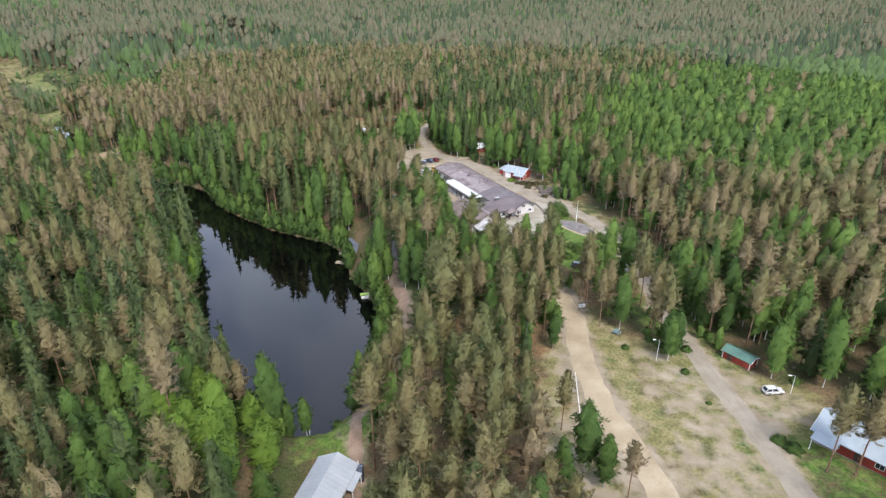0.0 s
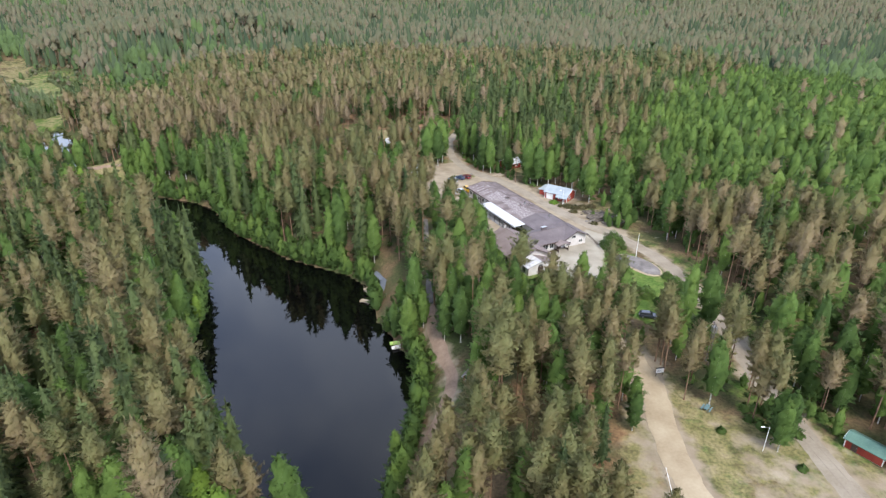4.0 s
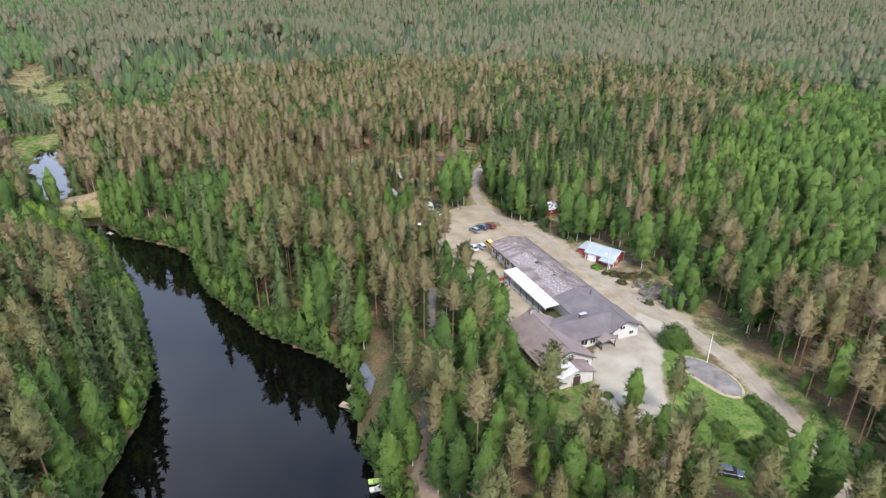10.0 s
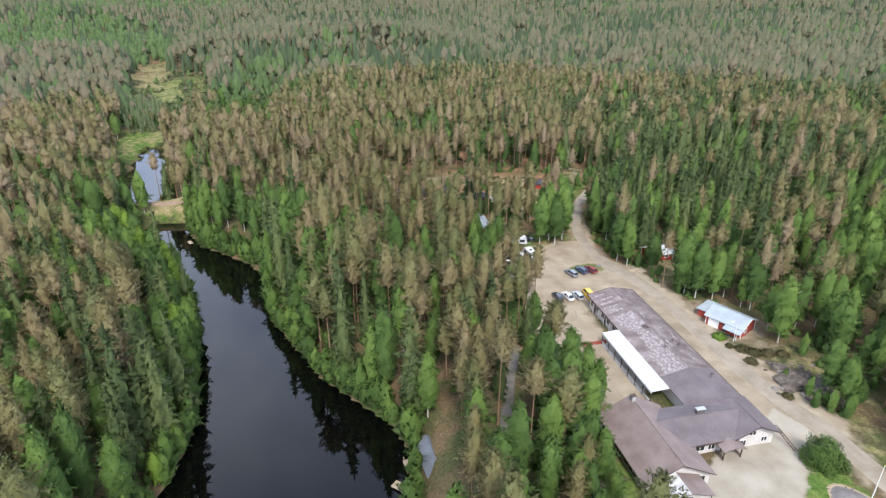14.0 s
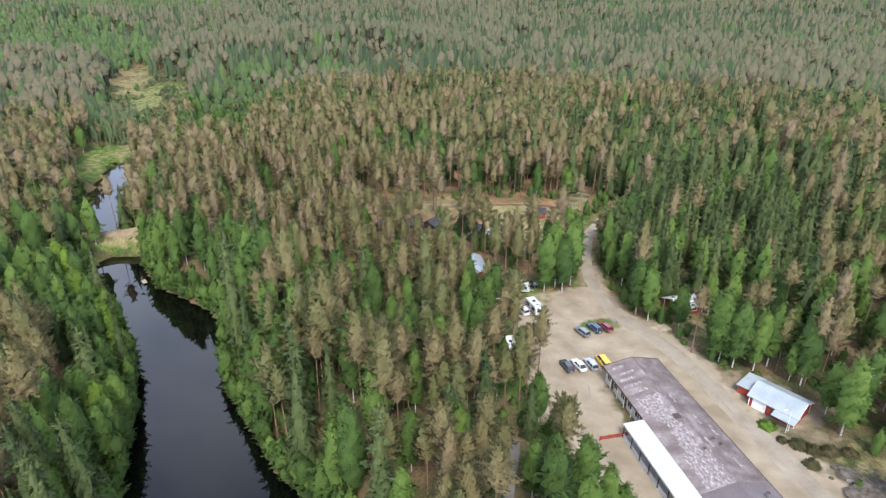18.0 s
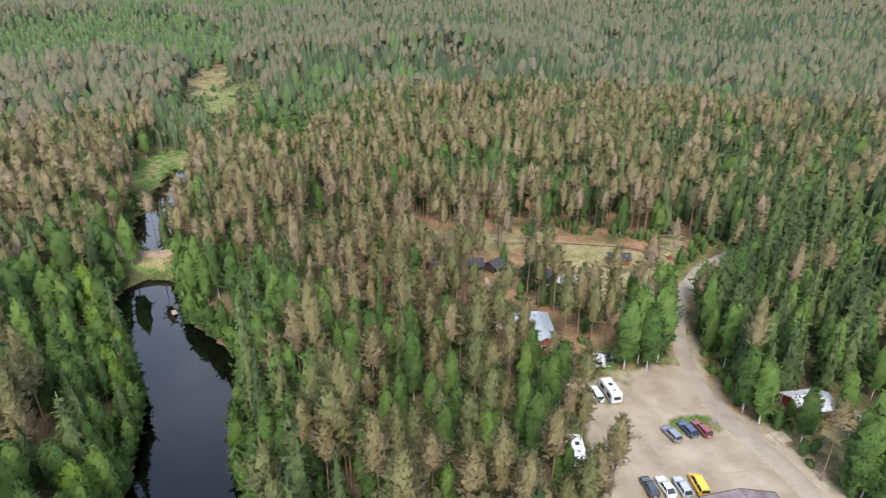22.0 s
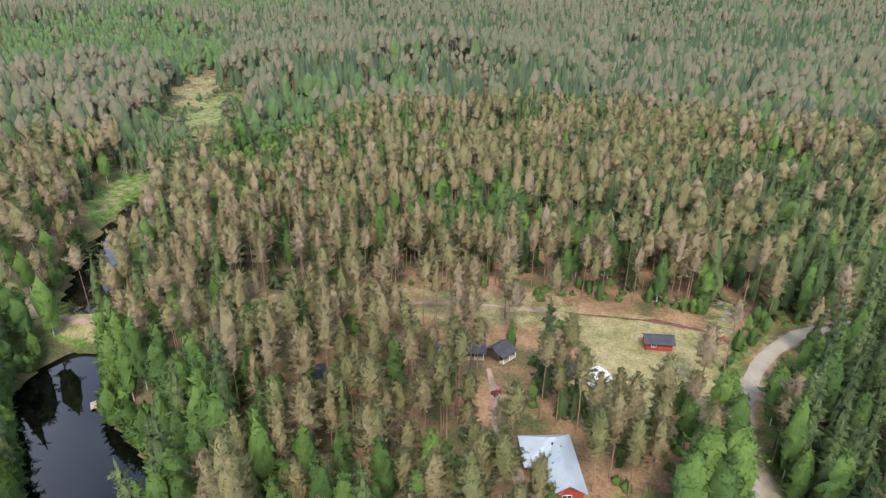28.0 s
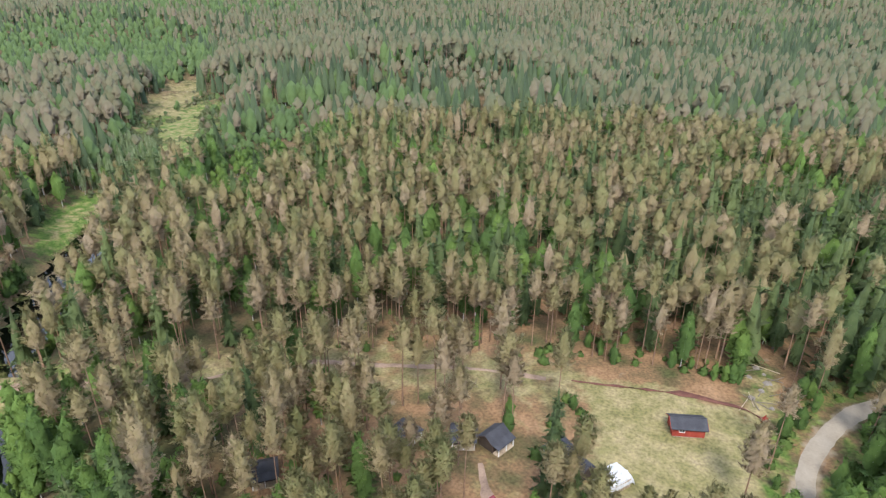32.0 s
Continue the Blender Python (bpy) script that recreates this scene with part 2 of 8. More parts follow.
def ground_material():
    m = bpy.data.materials.new("forest_ground")
    m.use_nodes = True
    n, l = m.node_tree.nodes, m.node_tree.links
    b = n["Principled BSDF"]
    b.inputs["Roughness"].default_value, b.inputs["Specular IOR Level"].default_value = 0.95, 0.1
    co = n.new("ShaderNodeTexCoord")

    def noise_of(scale, detail=5.0):
        t = n.new("ShaderNodeTexNoise")
        t.inputs["Scale"].default_value, t.inputs["Detail"].default_value = scale, detail
        l.new(co.outputs["Object"], t.inputs["Vector"])
        return t.outputs["Fac"]

    def ramp_of(fac, stops):
        r = n.new("ShaderNodeValToRGB")
        e = r.color_ramp.elements
        while len(e) < len(stops):
            e.new(0.5)
        for k, (p, c) in enumerate(stops):
            e[k].position, e[k].color = p, (*c, 1)
        l.new(fac, r.inputs["Fac"])
        return r.outputs["Color"]

    def cover(name, spread):
        a, s, t = n.new("ShaderNodeAttribute"), n.new("ShaderNodeMath"), n.new("ShaderNodeMath")
        a.attribute_name = name
        s.operation, t.operation = "MULTIPLY_ADD", "MULTIPLY_ADD"
        l.new(noise_of(spread, 6.0), s.inputs[0])
        s.inputs[1].default_value, s.inputs[2].default_value = 1.6, -0.8
        l.new(a.outputs["Fac"], t.inputs[0])
        t.inputs[1].default_value = 1.0
        l.new(s.outputs[0], t.inputs[2])
        r = n.new("ShaderNodeMapRange")
        r.inputs["From Min"].default_value, r.inputs["From Max"].default_value = 0.30, 0.70
        l.new(t.outputs[0], r.inputs["Value"])
        return r.outputs["Result"]

    def mix(f, c1, c2):
        x = n.new("ShaderNodeMix")
        x.data_type = "RGBA"
        l.new(f, x.inputs["Factor"])
        l.new(c1, x.inputs[6])
        l.new(c2, x.inputs[7])
        return x.outputs[2]

    litter = ramp_of(noise_of(0.11, 8.0), [(0.32, (0.050, 0.070, 0.024)), (0.46, (0.080, 0.080, 0.036)), (0.58, (0.130, 0.094, 0.052)), (0.74, (0.190, 0.130, 0.076))])
    needles = ramp_of(noise_of(0.13, 8.0), [(0.32, (0.070, 0.074, 0.030)), (0.44, (0.130, 0.094, 0.048)), (0.56, (0.215, 0.130, 0.070)), (0.72, (0.285, 0.176, 0.100))])
    green = ramp_of(noise_of(0.35, 8.0), [(0.3, (0.055, 0.105, 0.022)), (0.5, (0.095, 0.150, 0.034)), (0.72, (0.17, 0.19, 0.06))])
    dry = ramp_of(noise_of(0.30, 8.0), [(0.3, (0.150, 0.142, 0.055)), (0.5, (0.225, 0.195, 0.092)), (0.72, (0.30, 0.245, 0.135))])
    sand = ramp_of(noise_of(0.22, 9.0), [(0.3, (0.225, 0.178, 0.122)), (0.5, (0.292, 0.238, 0.170)), (0.72, (0.355, 0.298, 0.218))])
    c = mix(cover("needles", 0.2), litter, needles)
    c = mix(cover("grass", 0.5), c, green)
    c = mix(cover("straw", 0.35), c, dry)
    # tufts, twigs and bare spots
    tuft = ramp_of(noise_of(1.7, 9.0), [(0.34, (0.62, 0.62, 0.60)), (0.52, (1.0, 1.0, 1.0)), (0.68, (1.28, 1.25, 1.18))])
    x = n.new("ShaderNodeMix")
    x.data_type, x.blend_type = "RGBA", "MULTIPLY"
    x.inputs["Factor"].default_value = 0.8
    l.new(c, x.inputs[6])
    l.new(tuft, x.inputs[7])
    c = x.outputs[2]
    c = mix(cover("sand", 0.30), c, sand)
    fines = ramp_of(noise_of(0.25, 9.0), [(0.3, (0.26, 0.228, 0.176)), (0.5, (0.32, 0.285, 0.225)), (0.72, (0.37, 0.335, 0.27))])
    c = mix(cover("pale", 0.25), c, fines)
    l.new(c, b.inputs["Base Color"])
    bp = n.new("ShaderNodeBump")
    bp.inputs["Strength"].default_value, bp.inputs["Distance"].default_value = 0.7, 0.15
    l.new(noise_of(2.2, 8.0), bp.inputs["Height"])
    l.new(bp.outputs["Normal"], b.inputs["Normal"])
    return m


GROUND = ground_material()
GRAVEL = material("road_gravel", [(0.225, 0.188, 0.140), (0.280, 0.238, 0.182), (0.328, 0.283, 0.222)], 0.25, 9, rough=0.95, bump=0.5, bump_scale=6, spec=0.1)
SAND = material("track_sand", [(0.30, 0.232, 0.150), (0.36, 0.288, 0.192), (0.42, 0.345, 0.238)], 0.2, 9, rough=0.95, bump=0.5, bump_scale=5, spec=0.1)
PATHMAT = material("path_dirt", [(0.17, 0.12, 0.09), (0.27, 0.19, 0.14), (0.34, 0.25, 0.18)], 0.3, 9, rough=0.95, bump=0.5, bump_scale=6, spec=0.1)
ASPHALT = material("path_asphalt", [(0.10, 0.092, 0.082), (0.135, 0.125, 0.112), (0.175, 0.16, 0.142)], 0.4, 8, rough=0.9, bump=0.3, spec=0.15)
TRACKS = material("worn_ruts", [(0.23, 0.19, 0.15), (0.30, 0.25, 0.195)], 0.5, 8, rough=0.95, bump=0.4)
ROCK = material("grey_rock", [(0.050, 0.042, 0.034), (0.098, 0.080, 0.064), (0.165, 0.140, 0.115)], 1.1, 10, rough=0.9, bump=0.9, bump_scale=3)
PALEROCK = material("pale_rock", [(0.15, 0.13, 0.11), (0.26, 0.235, 0.20)], 0.8, 8, rough=0.9, bump=0.7)
SCREE = material("grey_crushed_stone", [(0.125, 0.112, 0.104), (0.178, 0.160, 0.150), (0.245, 0.222, 0.208)], 0.5, 10, rough=0.95, bump=0.8, bump_scale=4)


def water_material():
    m = bpy.data.materials.new("lake_water")
    m.use_nodes = True
    n, l = m.node_tree.nodes, m.node_tree.links
    b = n["Principled BSDF"]
    b.inputs["Base Color"].default_value = (0.0012, 0.0012, 0.0013, 1)
    b.inputs["Roughness"].default_value, b.inputs["IOR"].default_value = 0.012, 1.37
    co, t, bp = n.new("ShaderNodeTexCoord"), n.new("ShaderNodeTexNoise"), n.new("ShaderNodeBump")
    t.inputs["Scale"].default_value, t.inputs["Detail"].default_value = 0.6, 4.0
    l.new(co.outputs["Object"], t.inputs["Vector"])
    bp.inputs["Strength"].default_value, bp.inputs["Distance"].default_value = 0.04, 0.08
    l.new(t.outputs["Fac"], bp.inputs["Height"])
    l.new(bp.outputs["Normal"], b.inputs["Normal"])
    return m


WATER = water_material()
ROOF_BROWN = material("brown_sheet_roof", [(0.160, 0.118, 0.104), (0.196, 0.150, 0.135), (0.228, 0.18, 0.162)], 0.35, 6, rough=0.6, bump=0.15)
ROOF_NEW = material("grey_brown_felt_roof", [(0.108, 0.088, 0.090), (0.135, 0.112, 0.114), (0.16, 0.135, 0.136)], 0.3, 7, rough=0.75, bump=0.2)
ROOF_OLD = material("weathered_felt_roof", [(0.125, 0.098, 0.094), (0.165, 0.130, 0.124), (0.215, 0.178, 0.17), (0.33, 0.295, 0.285)], 0.35, 10, rough=0.85, bump=0.4, stretch=(1, 0.5, 1))
ROOF_EAST = material("dark_brown_felt_roof", [(0.098, 0.076, 0.072), (0.128, 0.100, 0.096), (0.165, 0.132, 0.126), (0.23, 0.195, 0.188)], 0.45, 10, rough=0.85, bump=0.4)
ROOF_WORN = material("bare_worn_roof", [(0.13, 0.105, 0.10), (0.20, 0.165, 0.16), (0.28, 0.245, 0.24), (0.42, 0.39, 0.378)], 2.6, 12, rough=0.85, bump=0.3, stretch=(0.6, 1.0, 1.0))
ROOF_WHITE = material("white_sheet_roof", [(0.46, 0.46, 0.455), (0.54, 0.54, 0.535)], 0.3, 5, rough=0.5)
ROOF_PATCHY = material("white_peeling_roof", [(0.26, 0.23, 0.215), (0.50, 0.49, 0.48), (0.58, 0.58, 0.57)], 0.9, 9, rough=0.6)
ROOF_BLUE = material("pale_blue_sheet_roof", [(0.27, 0.31, 0.335), (0.32, 0.36, 0.385), (0.365, 0.405, 0.43)], 0.4, 6, rough=0.4)
ROOF_PALE = material("pale_grey_sheet_roof", [(0.32, 0.345, 0.37), (0.40, 0.42, 0.445)], 0.4, 6, rough=0.45)
ROOF_GREY = material("grey_sheet_roof", [(0.11, 0.123, 0.145), (0.15, 0.165, 0.19)], 0.4, 6, rough=0.4)
ROOF_GREEN = material("green_sheet_roof", [(0.085, 0.165, 0.13), (0.13, 0.225, 0.18)], 0.4, 6, rough=0.5)
ROOF_BLACK = material("black_felt_roof", [(0.030, 0.031, 0.036), (0.06, 0.06, 0.068)], 0.6, 6, rough=0.8, bump=0.3)
WALL_WHITE = material("cream_render_wall", [(0.52, 0.485, 0.455), (0.63, 0.60, 0.57)], 0.4, 6, rough=0.8, bump=0.15)
WALL_RED = material("falu_red_boards", [(0.21, 0.035, 0.024), (0.30, 0.05, 0.033), (0.36, 0.07, 0.045)], 0.6, 7, rough=0.85, bump=0.3, stretch=(1, 1, 0.3))
WALL_GREY = material("grey_timber_wall", [(0.16, 0.14, 0.12), (0.26, 0.23, 0.20)], 0.8, 7, rough=0.85, bump=0.3)
WALL_DARK = material("dark_stained_timber", [(0.035, 0.026, 0.020), (0.065, 0.048, 0.036)], 0.8, 7, rough=0.8, bump=0.3)
TRIM_BROWN = material("dark_brown_trim", [(0.055, 0.036, 0.030), (0.09, 0.06, 0.05)], 1.0, rough=0.6)
TRIM_WHITE = material("white_painted_trim", [(0.72, 0.71, 0.69), (0.80, 0.79, 0.77)], 1.0, rough=0.55)
WOOD = material("bare_timber", [(0.26, 0.20, 0.14), (0.38, 0.30, 0.21), (0.46, 0.38, 0.28)], 0.8, 7, rough=0.8, bump=0.3, vary=0.2)
CONCRETE = material("concrete", [(0.30, 0.285, 0.265), (0.42, 0.40, 0.375)], 0.8, 8, rough=0.9, bump=0.3)
METAL = material("galvanised_metal", [(0.38, 0.38, 0.38), (0.5, 0.5, 0.5)], 1.5, rough=0.4, metal=0.8)
RUBBER = material("black_rubber", [(0.015, 0.015, 0.015), (0.028, 0.028, 0.028)], 3, rough=0.8)
DARKPLASTIC = material("black_plastic", [(0.02, 0.02, 0.022), (0.035, 0.035, 0.036)], 3, rough=0.5)
CLOTH = material("white_plastic_sheet", [(0.36, 0.37, 0.38), (0.62, 0.62, 0.62)], 1.6, 6, rough=0.5, bump=0.9, bump_scale=2)


def plain(name, c, rough=0.4, metal=0.0, coat=0.0):
    m = material(name, [tuple(v * 0.9 for v in c), tuple(min(1, v * 1.08) for v in c)], 1.2, 4, rough=rough, metal=metal, spec=0.5)
    m.node_tree.nodes["Principled BSDF"].inputs["Coat Weight"].default_value = coat
    return m


GLASS = plain("window_glass", (0.03, 0.035, 0.04), 0.08)


# ---- the plan: shores, ways, clearings ----
LAKE = [(-40, 101), (-30, 98.5), (-24, 99.5), (-20, 106), (-17.5, 120), (-16.5, 132), (-16.5, 142), (-19, 152), (-23, 160), (-29, 170), (-31, 180), (-35, 190), (-41, 196), (-50, 200.5),
        (-62, 207), (-74, 217), (-84, 225), (-91, 233), (-101, 249), (-110, 256), (-126, 262), (-134, 264), (-145, 273), (-153, 281), (-163, 278), (-164, 270), (-160, 260),
        (-150, 254), (-131, 243), (-118, 234), (-107, 222), (-92, 201), (-81, 184), (-77, 172), (-75, 160), (-73, 150), (-66, 139), (-57, 126), (-48, 111)]
POND = [(-168, 293), (-177, 288), (-187, 292), (-198, 304), (-211, 317), (-223, 335), (-238, 364), (-233, 373), (-214, 351), (-204, 346), (-193, 324), (-176, 303)]
MEADOW = [(-224, 333), (-232, 338), (-255, 362), (-256, 382), (-248, 400), (-236, 388), (-234, 372), (-238, 364)]
BOG = [(-248, 372), (-272, 402), (-312, 448), (-346, 488), (-352, 540), (-316, 530), (-294, 502), (-258, 454), (-236, 414), (-230, 392)]
MARSH = [(-347, 508), (-338, 496), (-324, 479), (-300, 456), (-284, 441), (-271, 427), (-258, 431), (-284, 464), (-306, 492), (-326, 514), (-339, 533)]
GROVE = [(-263, 376), (-257, 388), (-252, 404), (-256, 411), (-271, 427), (-284, 441), (-302, 440), (-290, 408)]
FIELD = [(-343, 492), (-379, 522), (-406, 580), (-396, 594), (-357, 545), (-347, 508)]
MAIN_ROAD = [(70, 372), (40, 362), (18, 354), (7, 347), (0, 339.5), (-6, 329), (-9, 318), (-10.5, 306), (-10, 294), (-7, 279), (-2, 268.5), (5, 260), (12, 252), (19, 240.5), (25, 229), (30.5, 218.5),
             (36, 209.5), (41, 203.5), (45.5, 195), (50, 185), (53.5, 169), (55.5, 153), (55.5, 137), (56, 121), (57, 109), (58.5, 94), (59, 82), (60, 50), (60, -20)]
YARD_PATH = [(26.5, 166), (28, 155), (29.5, 145), (31.5, 137)]
SAND_TRACK = [(30.5, 141), (31.5, 137), (32, 127), (31, 115), (31, 103), (33, 90), (36, 77), (38, 55), (40, -20)]
LAKE_PATH = [(-14.5, 165), (-13, 154), (-9.5, 142), (-9, 134), (-13, 120), (-17, 107), (-17.5, 95), (-16, 84), (-15, 60)]
DARK_PATH = [(-18, 216), (-16.5, 197), (-15, 182), (-14.5, 165)]
CAMP_PATH = [(-31, 264), (-36, 265.5), (-46, 274.5), (-52.8, 283.3), (-55.2, 291), (-60, 300)]
DAM_PATH = [(-230, 268), (-205, 282), (-189, 284.5), (-173, 281.5), (-160, 286), (-148, 289), (-124, 298), (-117, 306), (-105, 315), (-91, 320), (-72, 326), (-56, 328)]
PARKING = [(-27, 262), (-24, 268), (-14, 277), (-6, 278), (8, 258), (15, 247), (6, 246), (-4, 236), (3, 223), (10, 206), (11, 201), (0, 201), (-6, 210), (-8, 217), (-16, 228), (-20, 245)]
YARD = [(21, 190), (19, 183), (20, 174), (25, 164), (30, 164), (32, 175), (33.5, 185), (36, 192), (39, 201), (34, 207), (30, 198), (23, 192)]
SOUTH_LOT = [(18, 84), (23, 112), (29, 133), (37, 131), (43, 122), (53, 113), (57, 120), (64, 109), (76, 101), (73, 91), (63, 88), (62, 50), (20, 50)]
LAWN = [(34, 187), (36.5, 197), (40, 194), (48.5, 178), (52, 165), (47, 155), (40, 149), (34, 156), (33, 176)]
CAMP = [(-52, 331), (-33, 335), (-14, 331), (-15, 322), (-16, 301), (-24, 292), (-36, 293), (-43, 301), (-43, 318)]
CAMP_FLOOR = [(-80, 292), (-30, 268), (-16, 282), (-11, 300), (-7, 328), (-14, 336), (-50, 330), (-80, 320)]
GARAGE_YARD = [(14, 246), (22, 234), (36, 228), (42, 238), (34, 248), (22, 250)]
SCRUB = [(36, 227), (44, 232), (54, 222), (52, 205), (45, 200), (36, 212)]
CABIN_YARD = [(4, 262), (20, 278), (40, 275), (34, 262), (14, 252)]
PINE_PARK = [(0, 130), (30, 168), (33, 150), (22, 100), (4, 95)]
MOTEL_EAST = [(5, 248), (13, 251), (42, 204), (29, 198)]
HOUSE_SITE = [(-27, 60), (-27, 90), (-13, 90), (-13, 60)]
SAUNA_FRONT = [(-35, 184), (-28.5, 186.5), (-22, 177), (-16, 166), (-21, 159), (-30, 170)]
ROADSIDE = [(43, 206), (50, 203), (57, 192), (60, 170), (57, 156), (55, 165), (50, 186)]
LAKE_SIDE = [(-13.5, 110), (-8, 110), (-5, 122), (-2, 134), (-4, 139), (-9, 147), (-13, 145)]
BIRCHWOOD = [(78, 215), (62, 250), (64, 288), (105, 352), (150, 425), (330, 482), (420, 420), (190, 232), (112, 203)]
BIRCH_END = [(-52, 73), (-27, 73), (-27, 93), (-36, 97), (-47, 95)]
CAMP_VIEW = [(-60, 299), (-51, 299), (-47, 285), (-53, 280)]
GABLE_FRONT = [(9, 159), (20, 157), (23, 170), (14, 172), (8, 168)]
SHED_FRONT = [(-44, 265), (-40, 261.5), (-33, 261), (-31, 267), (-36, 269)]
POLE_SITE = [(40, 126), (48, 124), (53, 138), (50, 150), (43, 142)]
FARM_FRONT = [(60, 92), (66, 97), (73, 93), (82, 84), (78, 70), (60, 70)]
BEACH = [(-29, 88), (-30, 104), (-14, 104), (-14, 88)]
VERGE = [(35.5, 132), (41, 124), (41, 106), (44, 88), (39, 86), (36, 105), (35, 120)]
HOUSE_FRONT = [(-33, 50), (-31, 78), (-11, 78), (-9, 50)]
HALL_FRONT = [(3, 188), (2, 178), (6, 168), (14, 160), (30, 158), (34, 168), (24, 182), (14, 184)]
SERVICE_FRONT = [(-47, 283), (-34, 285), (-31, 275), (-34, 267.5), (-41, 268)]
TARP_FRONT = [(-43, 310), (-33, 310), (-31, 301), (-33, 293), (-41, 294)]
TRACK_SIDE = [(9, 84), (11.5, 99), (17, 114), (25, 124), (29, 112), (24, 84)]
YARD_SIDE = [(37, 199), (44, 203), (50, 213), (56, 206), (54, 192), (46, 192)]
CARAVANS = [(-30, 256), (-31, 277), (-20, 281), (-13, 279), (-17, 255)]
GARAGE_FRONT = [(17, 236), (24, 226), (34, 218), (46, 222), (40, 236)]
GRASS_PATCH = [(-11, 258), (-8, 262), (-2, 264.5), (1, 261), (-2, 257), (-7, 256)]
CUT = [(-19, 331), (-12, 331), (-13, 350), (-17, 350)]


def seg_dist(px, py, line, closed=False):
    """Distance from points to a line of points."""
    best = np.full(np.shape(px), 1e9)
    n = len(line)
    for i in range(n if closed else n - 1):
        (x0, y0), (x1, y1) = line[i], line[(i + 1) % n]
        dx, dy = x1 - x0, y1 - y0
        t = np.clip(((px - x0) * dx + (py - y0) * dy) / (dx * dx + dy * dy), 0, 1)
        best = np.minimum(best, np.hypot(px - x0 - t * dx, py - y0 - t * dy))
    return best


def poly_dist(px, py, poly):
    """Signed distance to a polygon: negative inside."""
    inside = np.zeros(np.shape(px), bool)
    n = len(poly)
    for i in range(n):
        (x0, y0), (x1, y1) = poly[i], poly[(i + 1) % n]
        if y0 != y1:
            inside ^= ((y0 > py) != (y1 > py)) & (px < (x1 - x0) * (py - y0) / (y1 - y0) + x0)
    d = seg_dist(px, py, poly, True)
    return np.where(inside, -d, d)


def smooth(a, b, v):
    t = np.clip((v - a) / (b - a), 0, 1)
    return t * t * (3 - 2 * t)


def waves(x, y, s, k=0.0):
    """Cheap rolling value of about -1 to 1."""
    return (np.sin(x / s + 1.3 + k) * np.cos(y / s * 0.83 + 0.7 - k) + 0.6 * np.sin(x / s * 2.1 - y / s * 1.7 + k) + 0.4 * np.cos(x / s * 3.7 + y / s * 2.9 + 2 * k)) / 2.0


LEVELS = [(60, 110, 9.2), (35, 110, 9.5), (5, 110, 8), (40, 180, 12.0), (15, 185, 11.3), (12, 215, 11.0), (-5, 245, 10.2), (30, 238, 10.2), (-25, 320, 11.3), (-50, 280, 11.5), (0, 340, 11.6),
          (60, 260, 12), (120, 180, 13), (120, 320, 15), (-70, 270, 10), (-110, 160, 8), (-160, 220, 8), (-100, 60, 7), (-100, 340, 9), (-20, 400, 13), (-150, 420, 10), (40, 20, 9)]


def height(x, y):
    """The lie of the land; the lake is at 0."""
    x, y = np.asarray(x, float), np.asarray(y, float)
    num, den = np.zeros(x.shape), np.zeros(x.shape)
    for cx, cy, cz in LEVELS:
        w = 1.0 / ((x - cx) ** 2 + (y - cy) ** 2 + 300.0) ** 1.5
        num, den = num + w * cz, den + w
    land = num / den
    far = smooth(380, 1400, np.hypot(x, y - 100))
    land = land + far * (18 + 24 * waves(x, y, 230.0)) + 0.35 * waves(x, y, 17.0) * (1 - far)
    land = land + 17 * np.exp(-(((x + 205) / 105) ** 2 + ((y - 590) / 66) ** 2))
    wet = np.minimum(np.minimum(poly_dist(x, y, LAKE), poly_dist(x, y, POND)), np.maximum(np.minimum(np.minimum(poly_dist(x, y, MEADOW), poly_dist(x, y, BOG)) * 0.6 + 2, poly_dist(x, y, FIELD) * 0.6 + 3), 1.0))
    rise = 1 - np.exp(-np.maximum(wet, 0) / 7.5)
    z = 0.25 + (land - 0.25) * rise
    beach = smooth(9, 0, poly_dist(x, y, HOUSE_SITE))
    z = z + (np.minimum(z, 2.3) - z) * beach
    z = np.where(wet < 1.0, 0.25 * np.clip(wet, -6, 1.0), z)
    return z


def h1(x, y):
    return float(height(np.array([x]), np.array([y]))[0])


def add_mesh(name, verts, tris, mats=(), mat_index=None, smooth_shade=False, values=None, normals=None):
    """A mesh from numpy arrays of corners and triangles (or quads); values: point attributes."""
    me = bpy.data.meshes.new(name)
    verts, tris = np.asarray(verts, np.float32), np.asarray(tris, np.int32)
    k = tris.shape[1]
    me.vertices.add(len(verts))
    me.vertices.foreach_set("co", verts.ravel())
    me.loops.add(tris.size)
    me.loops.foreach_set("vertex_index", tris.ravel())
    me.polygons.add(len(tris))
    me.polygons.foreach_set("loop_start", np.arange(0, tris.size, k, dtype=np.int32))
    for m in mats:
        me.materials.append(m)
    if mat_index is not None:
        me.polygons.foreach_set("material_index", np.asarray(mat_index, np.int32))
    if smooth_shade:
        me.polygons.foreach_set("use_smooth", np.ones(len(tris), bool))
    for key, v in (values or {}).items():
        a = me.attributes.new(key, "FLOAT", "POINT")
        a.data.foreach_set("value", np.asarray(v, np.float32))
    me.update(calc_edges=True)
    if normals is not None:
        me.polygons.foreach_set("use_smooth", np.ones(len(tris), bool))
        a = me.attributes.new("custom_normal", "FLOAT_VECTOR", "POINT")
        a.data.foreach_set("vector", np.asarray(normals, np.float32).ravel())
    return me


def unit(v):
    return v / (np.linalg.norm(v, axis=1)[:, None] + 1e-9)


